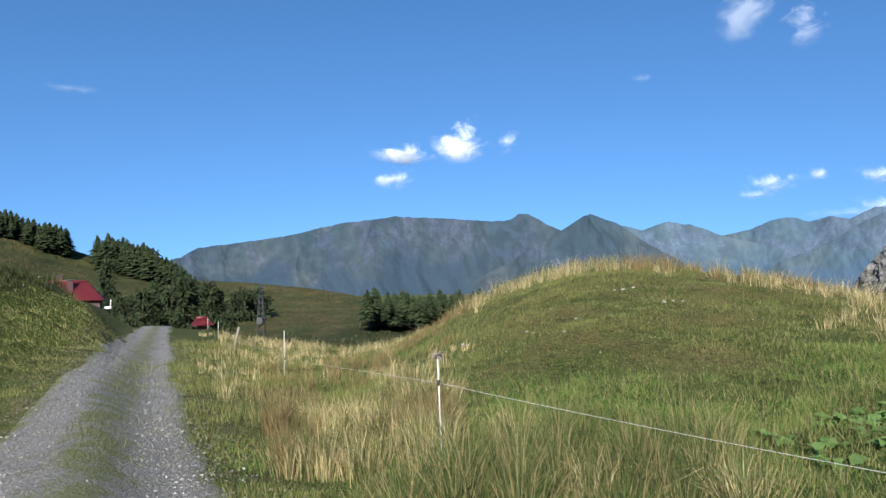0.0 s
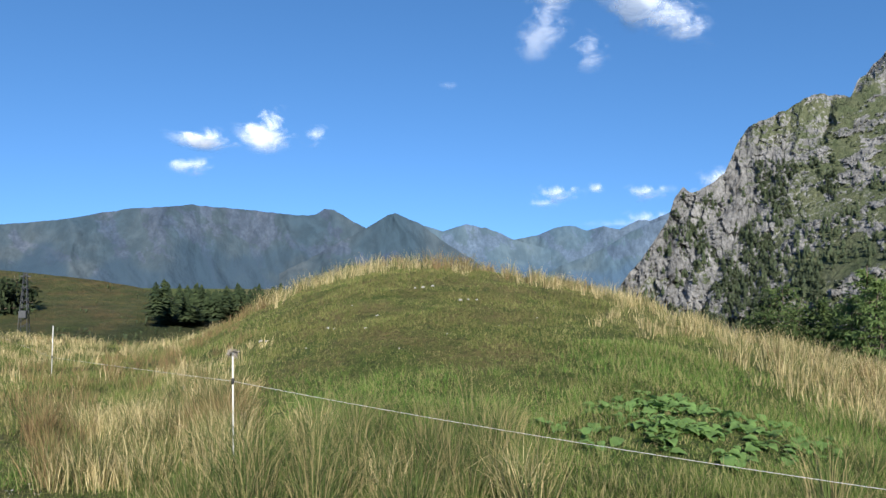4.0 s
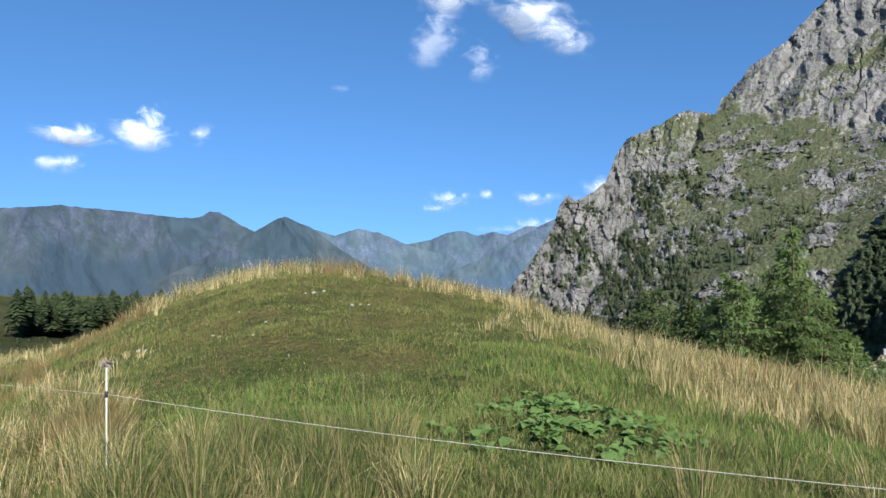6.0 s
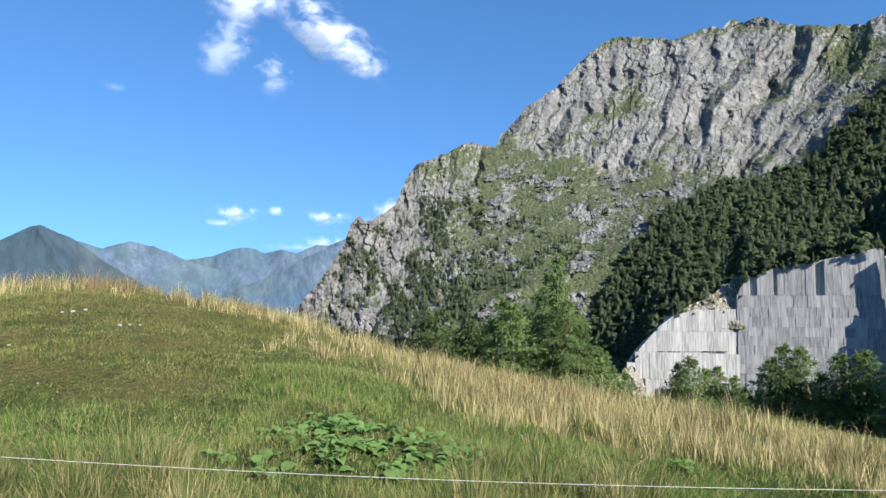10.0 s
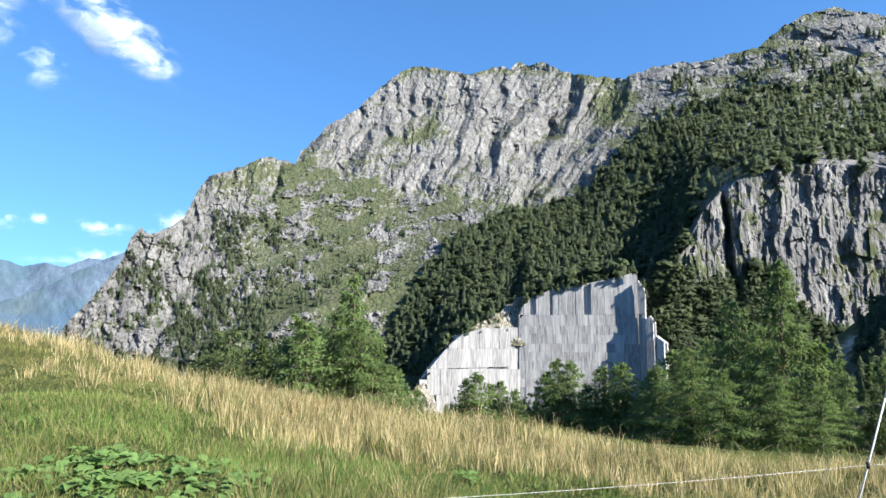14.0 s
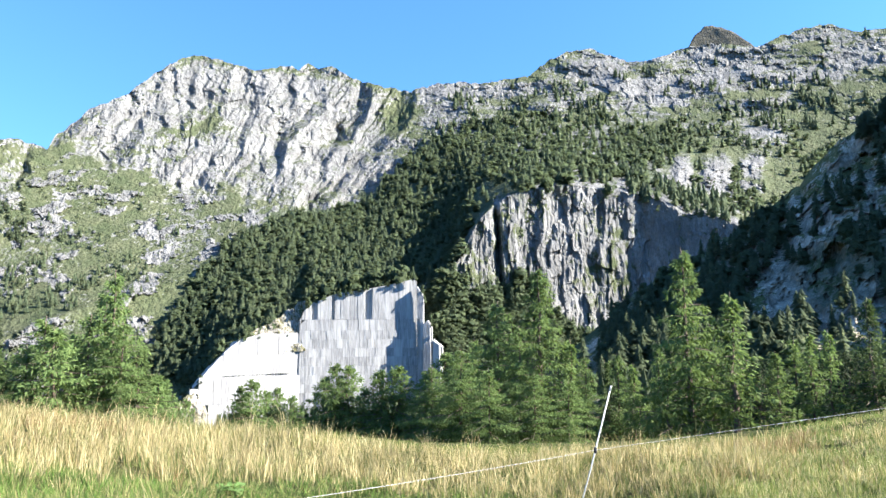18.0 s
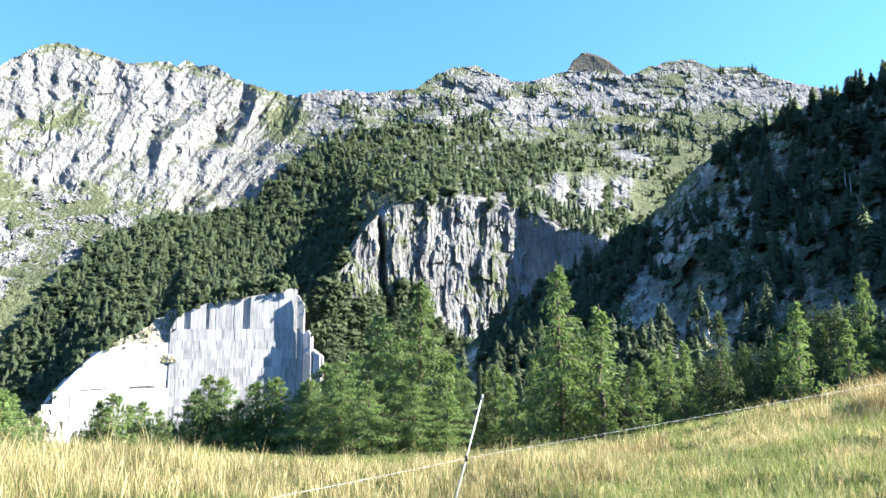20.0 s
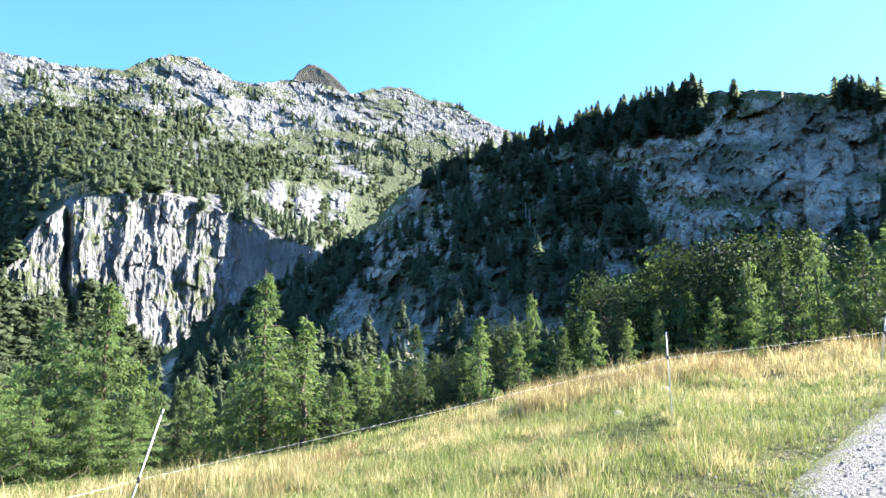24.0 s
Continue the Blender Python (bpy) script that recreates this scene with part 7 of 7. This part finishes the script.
    for name, label, mat, pick in (("seed_stalks", "long pale dry grass stalks", dry_grass, chance & ~by_fence), ("sedge_stalks", "long olive grass stalks beside the fence", sedge_grass, chance & by_fence)):
        v, t = blades(rng, x[pick], y[pick], tall[pick] * 1.65, 0.0046 * (r[pick] / 6) ** 0.6, np.full(pick.sum(), 0.6), 4, np.full(pick.sum(), 0.05))
        tagged(new(name, mesh_of(name, v, t, mat, False)), label, "grass", kind="stuff")


build_grass()


# ---- the farm below the track ----
red_roof = plain("red_metal_roof", (0.2, 0.03, 0.038), 0.45, scale=3, vary=0.3, relief=0.004)
# the wall colour itself carries the shade below the eaves
shade_dark_plaster = plain("eave_shade_wall", (0.09, 0.06, 0.05), 0.9, scale=4, vary=0.3, relief=0.01)
white_paint = plain("white_paint", (0.75, 0.75, 0.72), 0.5, scale=4, vary=0.15)
blue_paint = plain("blue_paint", (0.16, 0.3, 0.5), 0.5, scale=4, vary=0.2)
dark_brick = plain("dark_brick", (0.07, 0.035, 0.032), 0.9)
dark_steel = plain("galvanised_dark_steel", (0.07, 0.075, 0.08), 0.55, 0.6, scale=5, vary=0.3)


def lit_place(az, r, el):
    x, y = polar(az, r)
    return Vector((float(x), float(y), EYE + r * math.tan(radians(el))))


def farmhouse(az, r, ridge_el, eave_el, long, deep, turn, label, stacks=((-1.0, 0.4, 1.0), (0.3, -1.3, 1.1)), hip=2.1):
    """A low house with a hipped metal roof, two chimneys, windows and a door."""
    eave = EYE + r * math.tan(radians(eave_el))
    ridge = EYE + r * math.tan(radians(ridge_el))
    x, y = (float(q) for q in polar(az, r))
    house = new("farmhouse")
    base = eave - 3.2
    house.matrix_basis = pose(x, y, base, 0, 0, turn)
    part("wall", box(bmesh.new(), -long / 2 + 0.5, long / 2 - 0.5, -deep / 2 + 0.5, deep / 2 - 0.5, -1.5, 3.25, 0.03), shade_dark_plaster, house)
    bm = bmesh.new()
    e, t = 3.2, ridge - base
    low = [bm.verts.new((sx * long / 2, sy * deep / 2, e)) for sx, sy in ((-1, -1), (1, -1), (1, 1), (-1, 1))]
    high = [bm.verts.new((sx * (long / 2 - hip), 0, t)) for sx in (-1, 1)]
    bm.faces.new((low[0], low[1], high[1], high[0]))
    bm.faces.new((low[1], low[2], high[1]))
    bm.faces.new((low[2], low[3], high[0], high[1]))
    bm.faces.new((low[3], low[0], high[0]))
    bmesh.ops.solidify(bm, geom=bm.faces[:], thickness=0.14)
    roof = part("roof", bm, red_roof, house, "red metal roof")
    part("ridge_cap", tube([(-long / 2 + hip, 0, t + 0.03), (long / 2 - hip, 0, t + 0.03)], [0.09, 0.09], 8), red_roof, roof)
    for cx, cy, h in stacks:
        z = t - abs(cy) * (t - e) / (deep / 2)
        chimney = part("chimney", box(bmesh.new(), cx - 0.35, cx + 0.35, cy - 0.3, cy + 0.3, z - 0.6, z + h, 0.02), dark_brick, house, "dark brick chimney")
        part("chimney_cap", box(bmesh.new(), cx - 0.45, cx + 0.45, cy - 0.4, cy + 0.4, z + h, z + h + 0.1, 0.02), dark_steel, chimney)
    for k, wx in enumerate((-long * 0.28, long * 0.02, long * 0.3)):
        window = part("window", box(bmesh.new(), wx - 0.5, wx + 0.5, -deep / 2 + 0.44, -deep / 2 + 0.52, 1.2, 2.4, 0.01), white_paint, house, "white window frame")
        part("pane", box(bmesh.new(), wx - 0.42, wx + 0.42, -deep / 2 + 0.42, -deep / 2 + 0.436, 1.28, 2.32), black_plastic, window, "dark pane")
    return tagged(house, label, "house")


farmhouse(-29.3, 96, 0.9, -0.55, 8.4, 6.4, 24, "farmhouse with a red metal hipped roof and chimneys")
farmhouse(-33.9, 104, 1.95, 1.05, 5.0, 5.0, 20, "farm building with a red roof partly hidden by the bank")
farmhouse(-19.85, 72, -2.15, -2.75, 1.9, 1.8, 35, "small shed with a red metal roof beside the track", (), 0.4)

p = lit_place(-26.6, 88, -1.3)
trailer = new("trailer")
trailer.matrix_basis = Matrix.Translation(p) @ Matrix.Scale(0.42, 4)
part("body", box(bmesh.new(), -0.9, 0.9, -0.5, 0.5, 0.2, 0.9, 0.08), white_paint, trailer)
part("mast", tube([(0.5, 0, 0.9), (0.62, 0, 2.0), (0.66, 0, 2.9)], [0.14, 0.12, 0.1], 8), white_paint, trailer)
for sx in (-0.5, 0.5):
    part("wheel", tube([(sx, -0.56, 0.22), (sx, -0.42, 0.22)], [0.24, 0.24], 12), black_plastic, trailer, "black tyre")
part("drawbar", tube([(-0.9, 0, 0.4), (-1.7, 0, 0.35)], [0.05, 0.05], 6), dark_steel, trailer)
tagged(trailer, "small white farm trailer with an upright mast", "trailer")
p = lit_place(-31.1, 100, 0.75)
tank = new("water_tank")
tank.matrix_basis = Matrix.Translation(p) @ Matrix.Scale(0.7, 4)
part("drum", tube([(0, 0, 0), (0, 0, 0.05), (0, 0, 0.75), (0, 0, 0.8)], [0.5, 0.55, 0.55, 0.5], 14), blue_paint, tank, "blue plastic drum")
part("lid", tube([(0, 0, 0.8), (0, 0, 1.25), (0, 0, 1.35)], [0.46, 0.44, 0.2], 14), white_paint, tank, "white cover")
part("stand", box(bmesh.new(), -0.6, 0.6, -0.6, 0.6, -2.6, 0.0, 0.03), dark_steel, tank)
tagged(tank, "blue and white water tank on a stand by the farm", "water tank")


def pylon():
    x, y = (float(q) for q in polar(-15.25, 98))
    top = EYE + 98 * math.tan(radians(0.5))
    base = min(EYE + 98 * math.tan(radians(-3.3)), -4.5)
    h = top - base
    tower = new("lattice_pylon")
    tower.location = (x, y, base)
    for sx in (-1, 1):
        for sy in (-1, 1):
            part("leg", tube([(sx * 0.55, sy * 0.55, -3), (sx * 0.5, sy * 0.5, 0), (sx * 0.16, sy * 0.16, h)], [0.05, 0.05, 0.04], 5), dark_steel, tower)
    n = 9
    for k in range(n):
        z0, z1 = h * k / n, h * (k + 1) / n
        w0, w1 = 0.5 - 0.34 * k / n, 0.5 - 0.34 * (k + 1) / n
        for s in (-1, 1):
            part("brace", tube([(-w0, s * w0, z0), (w1, s * w1, z1)], [0.03, 0.03], 4), dark_steel, tower)
            part("brace", tube([(s * w0, w0, z0), (s * w1, -w1, z1)], [0.03, 0.03], 4), dark_steel, tower)
    part("transformer", box(bmesh.new(), -0.4, 0.4, -0.9, -0.3, h * 0.2, h * 0.2 + 0.9, 0.04), dark_steel, tower, "grey transformer box")
    part("crossarm", box(bmesh.new(), -0.6, 0.6, -0.06, 0.06, h - 0.5, h - 0.38, 0.01), dark_steel, tower)
    tagged(tower, "slim dark steel lattice power pylon in the dip", "power pylon")


pylon()
